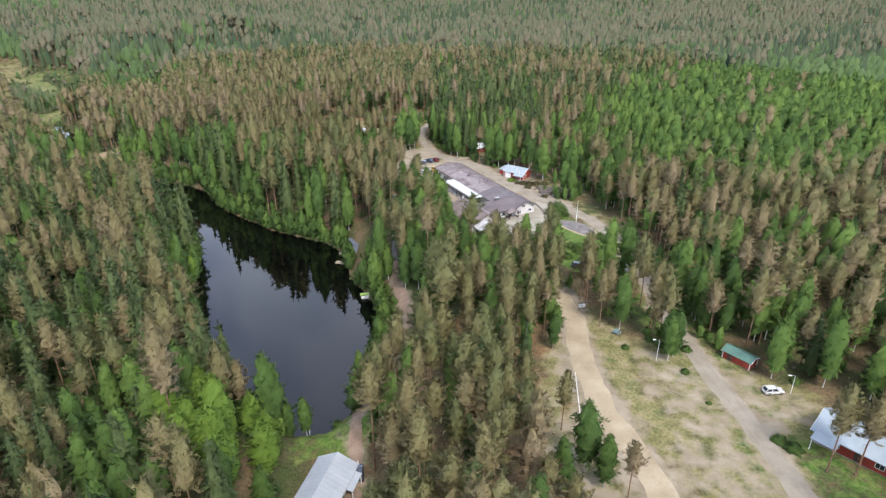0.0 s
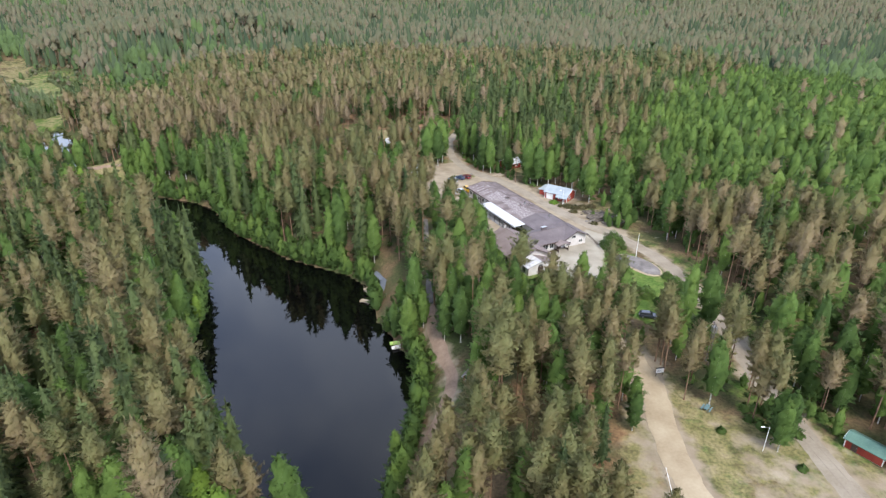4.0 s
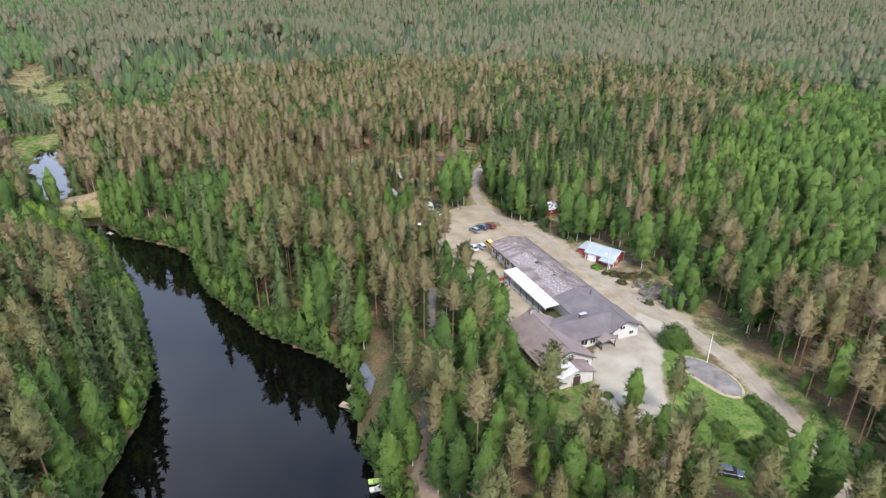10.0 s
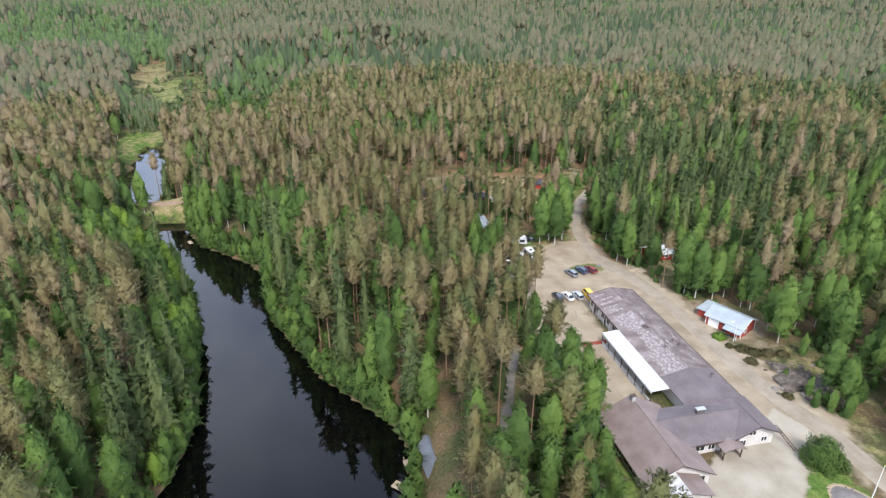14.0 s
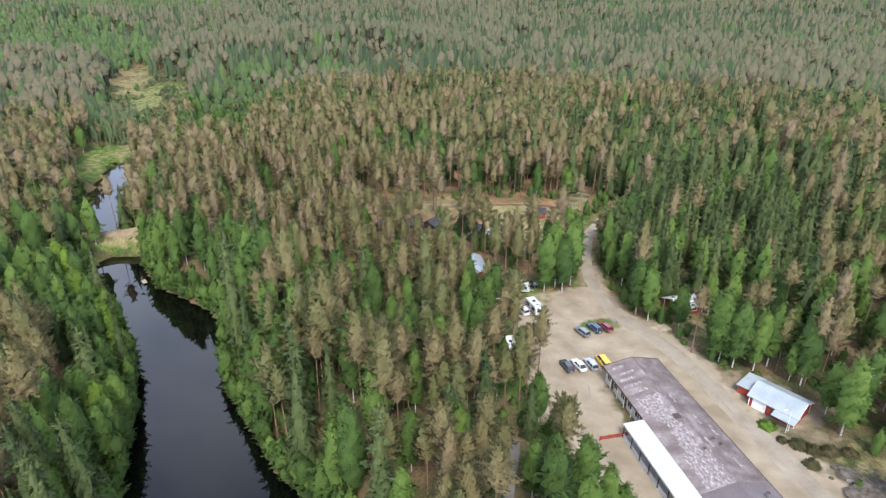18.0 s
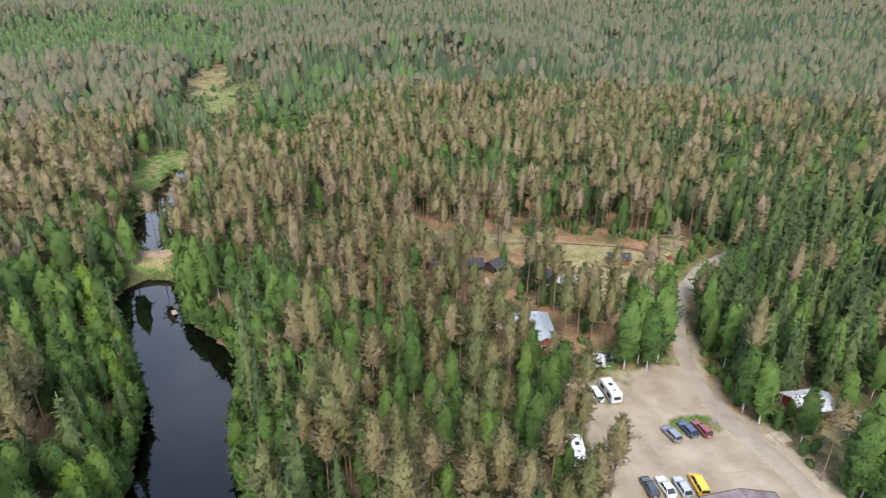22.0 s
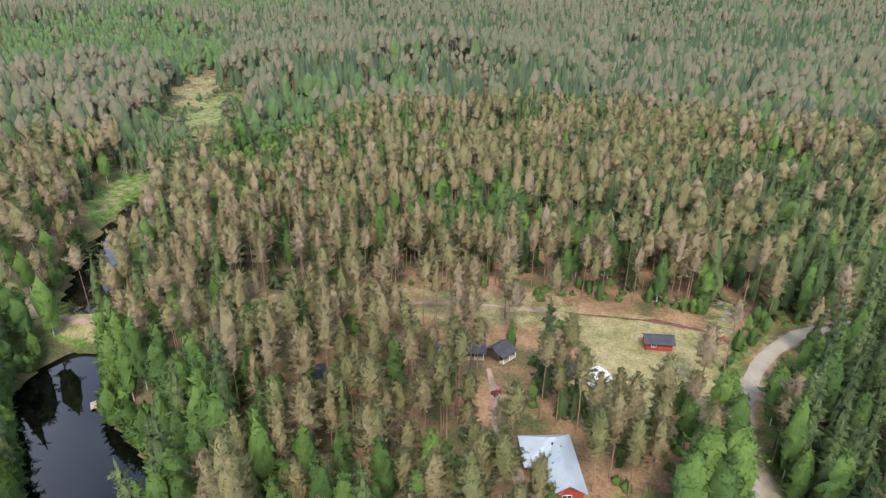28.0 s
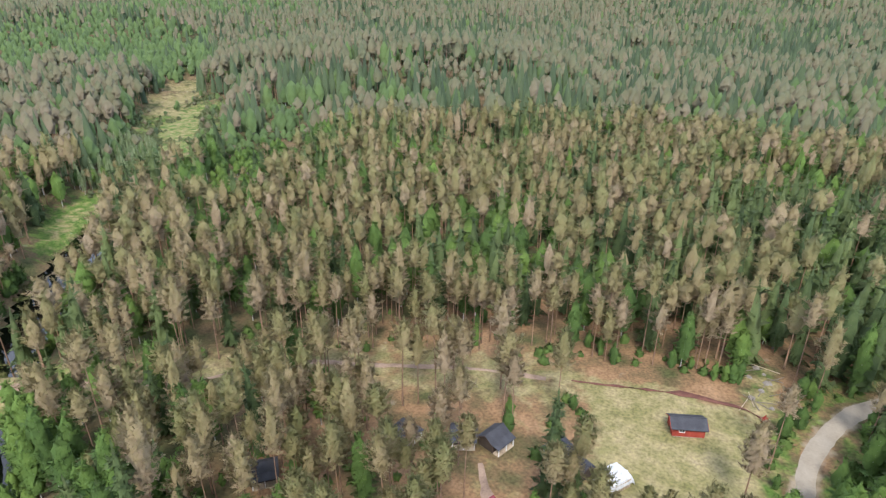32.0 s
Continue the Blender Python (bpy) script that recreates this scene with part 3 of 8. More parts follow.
def tube_normals(v, f):
    n = np.zeros(v.shape)
    g = np.cross(v[f[:, 1]] - v[f[:, 0]], v[f[:, 2]] - v[f[:, 0]])
    for k in range(3):
        np.add.at(n, f[:, k], g)
    return unit(n)


def crown_normals(v, up=0.42, lumps=0.28):
    """Leaves are lit as the soft, lumpy body that they make up together."""
    c = v[:, :2].mean(0)
    r = v[:, :2] - c
    R = np.quantile(np.hypot(r[:, 0], r[:, 1]), 0.85) + 1e-6
    n = np.column_stack([r / R, np.full(len(v), up)])
    x, y, z = v[:, 0] * 2.3, v[:, 1] * 2.3, v[:, 2] * 2.3
    n += lumps * np.column_stack([np.sin(y + 1.7 * z), np.sin(z * 1.2 + 1.9 * x), np.sin(x * 1.1 + 1.6 * y)])
    return unit(n)


# ---- ground: one sheet to the horizon ----
def lines(lo, hi, fine_lo, fine_hi, step, grow):
    mid = list(np.arange(fine_lo, fine_hi + 0.1, step))
    up, d = mid[-1], step
    while up < hi:
        d *= grow
        up += d
        mid.append(up)
    dn, d, low = mid[0], step, []
    while dn > lo:
        d *= grow
        dn -= d
        low.append(dn)
    return np.array(low[::-1] + mid)


gx, gy = lines(-3600, 3600, -175, 95, 1.8, 1.10), lines(-900, 4700, 55, 345, 1.8, 1.10)
GX, GY = np.meshgrid(gx, gy)
PX, PY = GX.ravel(), GY.ravel()
PZ = height(PX, PY)
nx, ny = len(gx), len(gy)
base = (np.arange(ny - 1)[:, None] * nx + np.arange(nx - 1)[None, :]).ravel()
quads = np.stack([base, base + 1, base + nx + 1, base + nx], 1)


def near(poly, soft):
    return np.clip(0.5 - poly_dist(PX, PY, poly) / soft, 0, 1)


lake_d = poly_dist(PX, PY, LAKE)
sand_v = np.maximum.reduce([near(PARKING, 4.0) * 1.25, near(YARD, 3.5) * 1.35, near(SOUTH_LOT, 6.0) * 0.5, np.clip(1.3 - seg_dist(PX, PY, SAND_TRACK) / 6.0, 0, 1), near(GARAGE_YARD, 8.0) * 0.55, np.clip(1.15 - seg_dist(PX, PY, MAIN_ROAD[8:]) / 4.2, 0, 0.75), np.clip(1.0 - seg_dist(PX, PY, MAIN_ROAD[:9]) / 3.2, 0, 0.6), np.clip(1.4 - seg_dist(PX, PY, MAIN_ROAD[11:18]) / 6.0, 0, 0.9), near(MOTEL_EAST, 3.0),
                            np.clip(1.0 - seg_dist(PX, PY, LAKE_PATH) / 4.0, 0, 0.5)])
grass_v = np.maximum.reduce([near(LAWN, 3.0), np.clip(0.25 - np.abs(lake_d - 0.3) / 3.0, 0, 1), near(MEADOW, 6.0) * 1.3, near(BOG, 14.0) * 0.95, near(MARSH, 8.0) * 0.7, near(FIELD, 10.0) * 0.2, np.clip(1.0 - np.abs(seg_dist(PX, PY, MAIN_ROAD) - 5.5) / 4.5, 0, 0.5) * np.clip(smooth(262, 285, PY) + smooth(192, 182, PY) + 0.35 * (PX > 30), 0, 1),
                             np.clip(0.95 - np.abs(seg_dist(PX, PY, DAM_PATH[:6]) - 4) / 4, 0, 1), np.clip(0.85 - np.abs(poly_dist(PX, PY, PARKING) - 3) / 5, 0, 0.6) * (PX < -6), 0.5 * near(CUT, 6), near(GRASS_PATCH, 3.0) * 0.75, near(HALL_FRONT, 5.0) * 0.6, near(ROADSIDE, 4.0) * 0.3, near(LAKE_SIDE, 5.0) * 0.35, near(VERGE, 4.0) * 0.6, near(FARM_FRONT, 4.0) * 0.55, near(BEACH, 4.0) * 0.6, near(CARAVANS, 6.0) * 0.5])
straw_v = np.maximum.reduce([np.clip(1.5 - seg_dist(PX, PY, DAM_PATH[:6]) / 4.5, 0, 1.1), np.clip(1.0 - seg_dist(PX, PY, DAM_PATH[5:]) / 14, 0, 0.6), near(CAMP_FLOOR, 16.0) * 0.25, near(CAMP, 5.0), near(FIELD, 10.0), 0.55 * near(MEADOW, 8.0), 0.5 * near(BOG, 10.0), near(CABIN_YARD, 8.0) * 0.6, near(SCRUB, 8.0) * 0.55, near(CUT, 6.0) * 0.75, near(GRASS_PATCH, 4.0) * 0.5,
                             np.clip(0.9 - np.abs(poly_dist(PX, PY, SOUTH_LOT) + 2) / 6, 0, 0.75), near(VERGE, 5.0) * 0.75, near(SOUTH_LOT, 6.0) * 0.6, near(ROADSIDE, 5.0) * 0.4])
needle_v = np.maximum(smooth(255, 275, PY) * smooth(-110, -90, PX) * smooth(22, 4, PX) * smooth(400, 350, PY), np.maximum(near(PINE_PARK, 8.0) * 0.6, near(TRACK_SIDE, 5.0) * 0.75))
pale_v = near(YARD, 3.0) * 1.35
sand_v = sand_v * (1 - 0.8 * near(VERGE, 4.0)) * (1 - 0.85 * near(GRASS_PATCH, 3.0)) * (1 - 0.45 * near(CARAVANS, 6.0))
ground = new("ground", add_mesh("ground", np.stack([PX, PY, PZ], 1), quads, [GROUND], smooth_shade=True, values={"sand": sand_v, "grass": grass_v, "straw": straw_v, "pale": pale_v, "needles": needle_v}))
tagged(ground, "forest floor of needles, moss and grass, with sandy clearings", "ground", kind="structure")


def dense(line, step):
    """The line drawn smoothly, with a point every step metres."""
    pts = np.array(line, float)
    ext = np.vstack([2 * pts[0] - pts[1], pts, 2 * pts[-1] - pts[-2]])
    out = []
    for i in range(1, len(ext) - 2):
        p0, p1, p2, p3 = ext[i - 1 : i + 3]
        k = max(2, int(np.hypot(*(p2 - p1)) / step))
        for t in np.arange(k) / k:
            out.append(0.5 * (2 * p1 + (p2 - p0) * t + (2 * p0 - 5 * p1 + 4 * p2 - p3) * t * t + (3 * p1 - p0 - 3 * p2 + p3) * t ** 3))
    out.append(pts[-1])
    return np.array(out)


def ribbon(name, line, width, mat, label, category, lift=0.06, cells=6, ragged=0.35, seed=1):
    """A way draped over the ground, crowned in the middle, with uneven edges."""
    rng = np.random.default_rng(seed)
    c = dense(line, 1.5)
    d = np.gradient(c, axis=0)
    d /= np.hypot(d[:, 0], d[:, 1])[:, None]
    side = np.stack([d[:, 1], -d[:, 0]], 1)
    wl_ = width / 2 + ragged * np.convolve(rng.normal(size=len(c)), np.ones(4) / 3, "same")
    wr_ = width / 2 + ragged * np.convolve(rng.normal(size=len(c)), np.ones(4) / 3, "same")
    u = np.linspace(-1, 1, cells + 1)
    off = np.where(u[None, :] < 0, u[None, :] * wl_[:, None], u[None, :] * wr_[:, None])
    X, Y = c[:, 0, None] + side[:, 0, None] * off, c[:, 1, None] + side[:, 1, None] * off
    Z = height(X, Y) + lift + 0.05 * (1 - u[None, :] ** 2) - 0.10 * (np.abs(u[None, :]) > 0.99)
    n = cells + 1
    b = (np.arange(len(c) - 1)[:, None] * n + np.arange(cells)[None, :]).ravel()
    ob = new(name, add_mesh(name, np.stack([X.ravel(), Y.ravel(), Z.ravel()], 1), np.stack([b, b + 1, b + n + 1, b + n], 1), [mat], smooth_shade=True))
    return tagged(ob, label, category, kind="structure")


ribbon("road", MAIN_ROAD[10:], 4.4, GRAVEL, "pale gravel road winding through the forest", "road", 0.10)
ribbon("road", MAIN_ROAD[:11], 3.3, GRAVEL, "narrow pale gravel road past the clearing", "road", 0.104, seed=7)
ribbon("road", SAND_TRACK, 5.2, SAND, "wide sandy track across the open lot", "road", 0.14, ragged=0.5, seed=2)
ribbon("pavement", YARD_PATH, 2.4, SAND, "sandy footpath between the pines", "footpath", 0.12, 4, seed=6)
ribbon("pavement", LAKE_PATH, 2.6, PATHMAT, "brown dirt footpath along the lake", "footpath", 0.10, 4, seed=3)
ribbon("pavement", CAMP_PATH, 1.8, PATHMAT, "bare brown footpath between the camping huts", "footpath", 0.07, 4, 0.6, seed=14)
ribbon("pavement", DARK_PATH, 2.0, ASPHALT, "dark paved footpath under the trees", "footpath", 0.10, 4, 0.15, seed=4)
ribbon("pavement", DAM_PATH[:7], 1.7, PATHMAT, "sandy path over the dam", "footpath", 0.10, 4, seed=5)
ribbon("pavement", DAM_PATH[6:], 1.5, PATHMAT, "narrow dirt path among the pines", "footpath", 0.10, 4, seed=8)


for k, (ln, lo, hi) in enumerate(((MAIN_ROAD, 10, 27),)):
    c_ = dense(ln[lo:hi], 3.0)
    d_ = np.gradient(c_, axis=0)
    d_ /= np.hypot(d_[:, 0], d_[:, 1])[:, None]
    for s_ in (-0.85, 0.85):
        ribbon("wheel_rut", [tuple(v) for v in c_ + np.stack([d_[:, 1], -d_[:, 0]], 1) * s_], 0.5, TRACKS, "worn wheel rut in the gravel", "wheel rut", (0.145, 0.185)[k], 2, 0.16, seed=30 + k)
for k, ln in enumerate(([(-4, 217), (0, 212), (4, 206), (8, 199), (10, 195)], [(-5.5, 216), (-2, 210), (2, 204), (5, 198)], [(-6, 236), (-5, 228), (-4, 221), (-4.5, 217)], [(-9, 250), (-2, 250), (4, 256)], [(-12, 252), (-6, 247.5), (2, 250), (8, 255)])):
    ribbon("wheel_rut", ln, 0.45, TRACKS, "faint wheel rut across the sandy yard", "wheel rut", 0.03, 2, 0.16, seed=40 + k)


def sheet(name, poly, z, mat, label, category):
    bm = bmesh.new()
    bm.faces.new([bm.verts.new((x, y, z)) for x, y in poly])
    bmesh.ops.triangulate(bm, faces=bm.faces[:])
    me = bpy.data.meshes.new(name)
    bm.to_mesh(me)
    bm.free()
    me.materials.append(mat)
    return tagged(new(name, me), label, category, kind="structure")


sheet("water", LAKE, 0.0, WATER, "still dark brown forest lake mirroring the sky", "lake")
sheet("water", POND, 0.004, WATER, "still dark pond above the dam", "pond")
for pool in ([(-264, 431), (-262, 434.5), (-268, 435), (-273, 437), (-283, 450), (-291, 459), (-294, 457), (-285, 446), (-275, 433), (-270, 430)], [(-295, 455), (-293, 459), (-300, 466), (-306, 475), (-309, 473), (-303, 463)], [(-308, 480), (-311, 484), (-324, 491), (-325, 488), (-315, 482)]):
    sheet("water", pool, 0.30, WATER, "narrow pool of the stream shining in the green marsh", "stream")


# ---- trees ----
def cards(rng, centre, normal, size, long=1.5, rise=0.0, loose=0.35):
    """One leaf-clump triangle at each centre; rise turns its tip up, or down if negative."""
    n = len(centre)
    nrm = unit(normal + rng.normal(scale=loose, size=(n, 3)))
    a = np.cross(nrm, rng.normal(size=(n, 3)))
    up = np.array([0, 0, 1.0]) - nrm * nrm[:, 2:3]
    a = unit(unit(a) + rise * unit(up))
    b = np.cross(nrm, a)
    s = size * rng.uniform(0.65, 1.35, (n, 1))
    v = np.stack([centre + a * s * long * 0.6, centre - a * s * 0.45 + b * s * 0.5, centre - a * s * 0.45 - b * s * 0.5], 1)
    return v.reshape(-1, 3), np.arange(3 * n).reshape(-1, 3)


def stem(points, radii, sides):
    """A tapered tube through points."""
    v, f = [], []
    for (p, r) in zip(points, radii):
        for k in range(sides):
            a = 2 * math.pi * k / sides
            v.append((p[0] + r * math.cos(a), p[1] + r * math.sin(a), p[2]))
    for i in range(len(points) - 1):
        for k in range(sides):
            a, b, c, d = i * sides + k, i * sides + (k + 1) % sides, (i + 1) * sides + (k + 1) % sides, (i + 1) * sides + k
            f += [(a, b, c), (a, c, d)]
    return np.array(v, float), np.array(f, int)


def joined(pieces):
    v, f, n = [], [], 0
    for pv, pf in pieces:
        v.append(pv)
        f.append(pf + n)
        n += len(pv)
    return np.vstack(v), np.vstack(f)


PROFILE = {  # height, crown base, crown radius
    "pine": (17.8, 0.48, 2.75), "tall_pine": (19.2, 0.62, 2.55), "spruce": (18.5, 0.05, 2.8), "birch": (14.8, 0.18, 3.2), "sapling": (5.5, 0.05, 1.7), "bush": (2.2, 0.0, 1.5)}


HABIT = {  # rise of the lowest and of the topmost boughs in degrees, bare share of a bough, droop of its end, splay and lift of its sprays
    "pine": (-4, 52, 0.30, -0.10, 0.75, 0.55), "tall_pine": (-6, 50, 0.32, -0.08, 0.75, 0.55), "spruce": (-24, 34, 0.10, 0.05, 0.80, -0.22),
    "birch": (18, 66, 0.22, 0.22, 0.9, -0.45), "sapling": (25, 68, 0.1, 0.15, 0.9, -0.1), "bush": (20, 75, 0.1, 0.2, 0.9, 0.1)}


def outline(kind, t):
    """Half width of a crown, 0 at its foot to 1 at its top."""
    if kind == "spruce":
        return (1 - t) ** 0.9 * (0.72 + 0.28 * np.clip(t * 5, 0, 1)) + 0.03
    if kind == "bush":
        return np.sqrt(np.clip(1 - t * t, 0, 1))
    if kind in ("pine", "tall_pine"):
        return (1 - t ** 2.5) ** 0.85 * (0.55 + 0.45 * np.clip(t * 2.6, 0, 1)) + 0.02
    return (1 - t ** 2.4) ** 0.8 * (0.5 + 0.5 * np.clip(t * 2.4, 0, 1)) + 0.02


def boughs(kind, H, cb, R, axis, leaves, size, rng):
    """Whorls of boughs, each set with narrow sprays of needles or leaves."""
    lo, hi, bare, droop, splay, lift = HABIT[kind]
    sprays = max(3, int(leaves ** 0.5 / 2.6))
    per = 6 if leaves > 400 else 5 if leaves > 120 else 4
    whorls = max(4, round(leaves / (sprays * per)))
    # boughs stand closer together where the crown is wide
    tt = np.linspace(0, 0.97, 200)
    w = np.cumsum(outline(kind, tt) ** 0.8 + 0.10)
    t = np.interp((np.arange(whorls) + 0.5) / whorls, w / w[-1], tt)
    t = np.repeat(t, per) + rng.normal(scale=0.35 / whorls, size=whorls * per)
    t = np.clip(t, 0, 0.97)
    m = len(t)
    az = np.repeat(rng.uniform(0, 6.283, whorls), per) + np.tile(np.arange(per) * 6.283 / per, whorls) + rng.normal(scale=0.28, size=m)
    lop = rng.uniform(0, 6.283)
    long_ = R * outline(kind, t) * rng.uniform(0.62, 1.16, m) * (1 + 0.16 * np.sin(2 * az + 7 * t + lop))
    el = np.radians(lo + (hi - lo) * t ** 1.4 + rng.normal(scale=9, size=m))
    s = bare + (1 - bare) * ((np.arange(sprays)[None, :] + rng.uniform(0.1, 1.0, (m, sprays))) / sprays) ** 0.75
    d = long_[:, None] * s
    root = np.array([axis(v) for v in cb + (1 - cb) * t])
    way = np.stack([np.cos(az) * np.cos(el), np.sin(az) * np.cos(el), np.sin(el)], 1)
    p = root[:, None, :] + way[:, None, :] * d[..., None]
    p[..., 2] -= droop * d * d / max(R, 0.1)
    p = p.reshape(-1, 3) + rng.normal(scale=0.07 * R, size=(m * sprays, 3)) * (1.0, 1.0, 0.7)
    p[:, 2] = np.maximum(p[:, 2], 0.05)
    side = np.stack([-np.sin(az), np.cos(az), np.zeros(m)], 1)
    a = np.repeat(way, sprays, 0) + splay * rng.uniform(-1, 1, (m * sprays, 1)) * np.repeat(side, sprays, 0) + np.array([0, 0, lift]) + rng.normal(scale=0.22, size=(m * sprays, 3))
    a = unit(a)
    flat = unit(np.cross(a, rng.normal(size=(m * sprays, 3)) * (0.9, 0.9, 0.5) + np.array([0, 0, 0.8])))
    k = size * rng.uniform(0.7, 1.35, (m * sprays, 1)) * (0.75 + 0.4 * (1 - np.repeat(t, sprays))[:, None])
    # every spray shows its upper, outer face
    out = np.repeat(np.stack([np.cos(az), np.sin(az), np.full(m, 0.6)], 1), sprays, 0)
    flat *= np.where((np.cross(flat, a) * out).sum(1) > 0, -1.0, 1.0)[:, None]
    v = np.stack([p + a * k * 0.95, p - a * k * 0.45 + flat * k * 0.44, p - a * k * 0.45 - flat * k * 0.44], 1).reshape(-1, 3)
    tip = axis(1.0)
    top = np.array([tip + (0, 0, 0.45), tip + (0.17, 0, -0.8), tip + (-0.12, 0.15, -0.8), tip + (-0.1, -0.15, -0.8)])
    limbs = [(root[i], p[i * sprays + sprays - 1]) for i in rng.permutation(m)]
    return joined([(v, np.arange(len(v)).reshape(-1, 3)), (top, np.array([(0, 1, 2), (0, 2, 3), (0, 3, 1)]))]), limbs


def body(kind, H, cb, R, axis, rng, sides=5, ts=(0.0, 0.22, 0.6), rough=0.2, top=0.3):
    """The uneven closed body of a crown."""
    v, f = [], []
    for i, t in enumerate(ts):
        c, r = axis(cb + (1 - cb) * t), R * float(outline(kind, np.array(t)))
        for k in range(sides):
            g = 6.283 * (k + 0.5 * i) / sides
            v.append(c + np.array([math.cos(g), math.sin(g), 0]) * r * rng.uniform(0.92 - rough, 0.92 + rough) + (0, 0, rng.uniform(-0.03, 0.03) * H))
    for i in range(len(ts) - 1):
        for k in range(sides):
            a, b, c, d = i * sides + k, i * sides + (k + 1) % sides, (i + 1) * sides + (k + 1) % sides, (i + 1) * sides + k
            f += [(a, b, c), (a, c, d)]
    n = (len(ts) - 1) * sides
    v.append(axis(1.0) + (0, 0, top))
    f += [(n + k, n + (k + 1) % sides, len(v) - 1) for k in range(sides)]
    return np.array(v), np.array(f)


def tree_shape(kind, leaves, size, seed, limbs=0, sides=5):
    """Trunk and crown of one tree, as arrays (verts, faces) each, standing at the origin."""
    rng = np.random.default_rng(seed)
    H, cb, R = PROFILE[kind]
    H *= rng.uniform(0.92, 1.08)
    cb *= rng.uniform(0.85, 1.12)
    bend = rng.normal(scale=0.018 * H, size=2)
    def axis(t):
        return np.array([bend[0] * t * t, bend[1] * t * t, H * t])
    r0 = {"pine": 0.17, "tall_pine": 0.17, "spruce": 0.17, "birch": 0.13, "sapling": 0.05, "bush": 0.05}[kind]
    ts = [0, 0.04, 0.35, 0.7, 0.96] if sides > 3 else [0, 0.5, 0.94] if leaves else [0, 0.8]
    wood = [stem([axis(t) - np.array([0, 0, 0.4 if t == 0 else 0]) for t in ts], [r0 * (1.25 if t == 0 else 1) * (1 - 0.88 * t) for t in ts], max(3, sides))]
    if not leaves:
        return joined(wood), body(kind, H, cb, R, axis, rng, 5 if sides else 4, ((0.05, 0.45, 0.8) if sides else (0.1, 0.7)) if kind != "spruce" else (0.0, 0.45))
    crown, ends = boughs(kind, H, cb, R, axis, leaves, size, rng)
    # the dense inner twigs and needles
    thick = {"pine": 0.54, "tall_pine": 0.52, "spruce": 0.58, "birch": 0.66, "sapling": 0.66, "bush": 0.7}[kind] * (1.0 if leaves > 120 else 1.2)
    rings = np.linspace(0.02, 0.86, 9) if leaves > 400 else (0.02, 0.2, 0.4, 0.6, 0.8) if leaves > 120 else (0.0, 0.25, 0.6)
    crown = joined([crown, body(kind, H * 0.985, cb, R * thick, axis, rng, 9 if leaves > 400 else 6 if leaves > 120 else 5, rings, 0.3, -0.2)])
    for a0, a1 in ends[:limbs]:
        wood.append(stem([a0, (a0 + a1) / 2 + (0, 0, 0.05), a1], [0.05, 0.032, 0.012], 3))
    if kind in ("pine", "tall_pine") and limbs:
        for _ in range(9):  # dead lower branches
            z0, a = H * rng.uniform(0.2, cb), rng.uniform(0, 6.28)
            a0 = axis(z0 / H)
            wood.append(stem([a0, a0 + np.array([math.cos(a), math.sin(a), 0.1]) * rng.uniform(0.5, 1.5)], [0.03, 0.008], 3))
    return joined(wood), crown


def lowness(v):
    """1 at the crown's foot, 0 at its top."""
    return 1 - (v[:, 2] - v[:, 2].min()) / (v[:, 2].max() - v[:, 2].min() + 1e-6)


def inner_part(crown):
    """How much closer the leaves stand in the inner body than in the loose sprays round it."""
    return (np.bincount(crown[1].ravel(), minlength=len(crown[0])) > 1) * 0.07


LEAF = {"pine": PINE, "tall_pine": PINE, "spruce": SPRUCE, "birch": BIRCH, "sapling": BIRCH, "bush": BUSH}
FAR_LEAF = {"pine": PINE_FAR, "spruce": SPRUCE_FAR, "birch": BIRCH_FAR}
LEAF["scrub"] = leaf_material("bog_willow_leaves", [(0.140, 0.175, 0.080), (0.185, 0.220, 0.105), (0.235, 0.255, 0.135)], holes=4.0, gap=0.44)
LEAF["sedge"] = GRASSY
LEAF["snag"] = leaf_material("bare_grey_twigs", [(0.15, 0.195, 0.09), (0.20, 0.25, 0.12), (0.26, 0.30, 0.16)], holes=6.0, gap=0.56)
TRUNK = {"sedge": GREYBARK, "scrub": GREYBARK, "snag": WHITEBARK, "pine": BARK, "tall_pine": BARK, "spruce": GREYBARK, "birch": WHITEBARK, "sapling": GREYBARK, "bush": GREYBARK}


# ---- where trees stand ----
FOOT = [[(-5, 240), (6, 247), (28, 206), (31, 200), (30, 195), (22, 183), (13, 173), (2, 182), (1, 196), (8, 203)], [(18, 237), (25, 247), (38, 241), (30, 230)], [(-47, 279), (-41, 284), (-35, 283), (-33, 268), (-39, 265)],
        [(10, 270), (15, 278), (20, 277), (15, 267)], [(-36, 191), (-28, 192), (-22, 180), (-27, 176)], [(-29, 70), (-27, 91), (-15, 89), (-12, 70)], [(64, 92), (72, 98), (87, 97), (82, 76), (67, 78)], [(61, 113), (66, 119), (71, 110), (64, 107)]]
HUTS = [(-65, 304.8), (-59.4, 305.7), (-47.9, 307.6), (-44.6, 304.2), (-93, 283.5), (-55.5, 292.2), (-28.3, 322), (-75, 299.5), (-68.9, 274.5), (-38.3, 302.6), (-156, 327), (46, 136), (-55, 288), (-20.4, 303)]


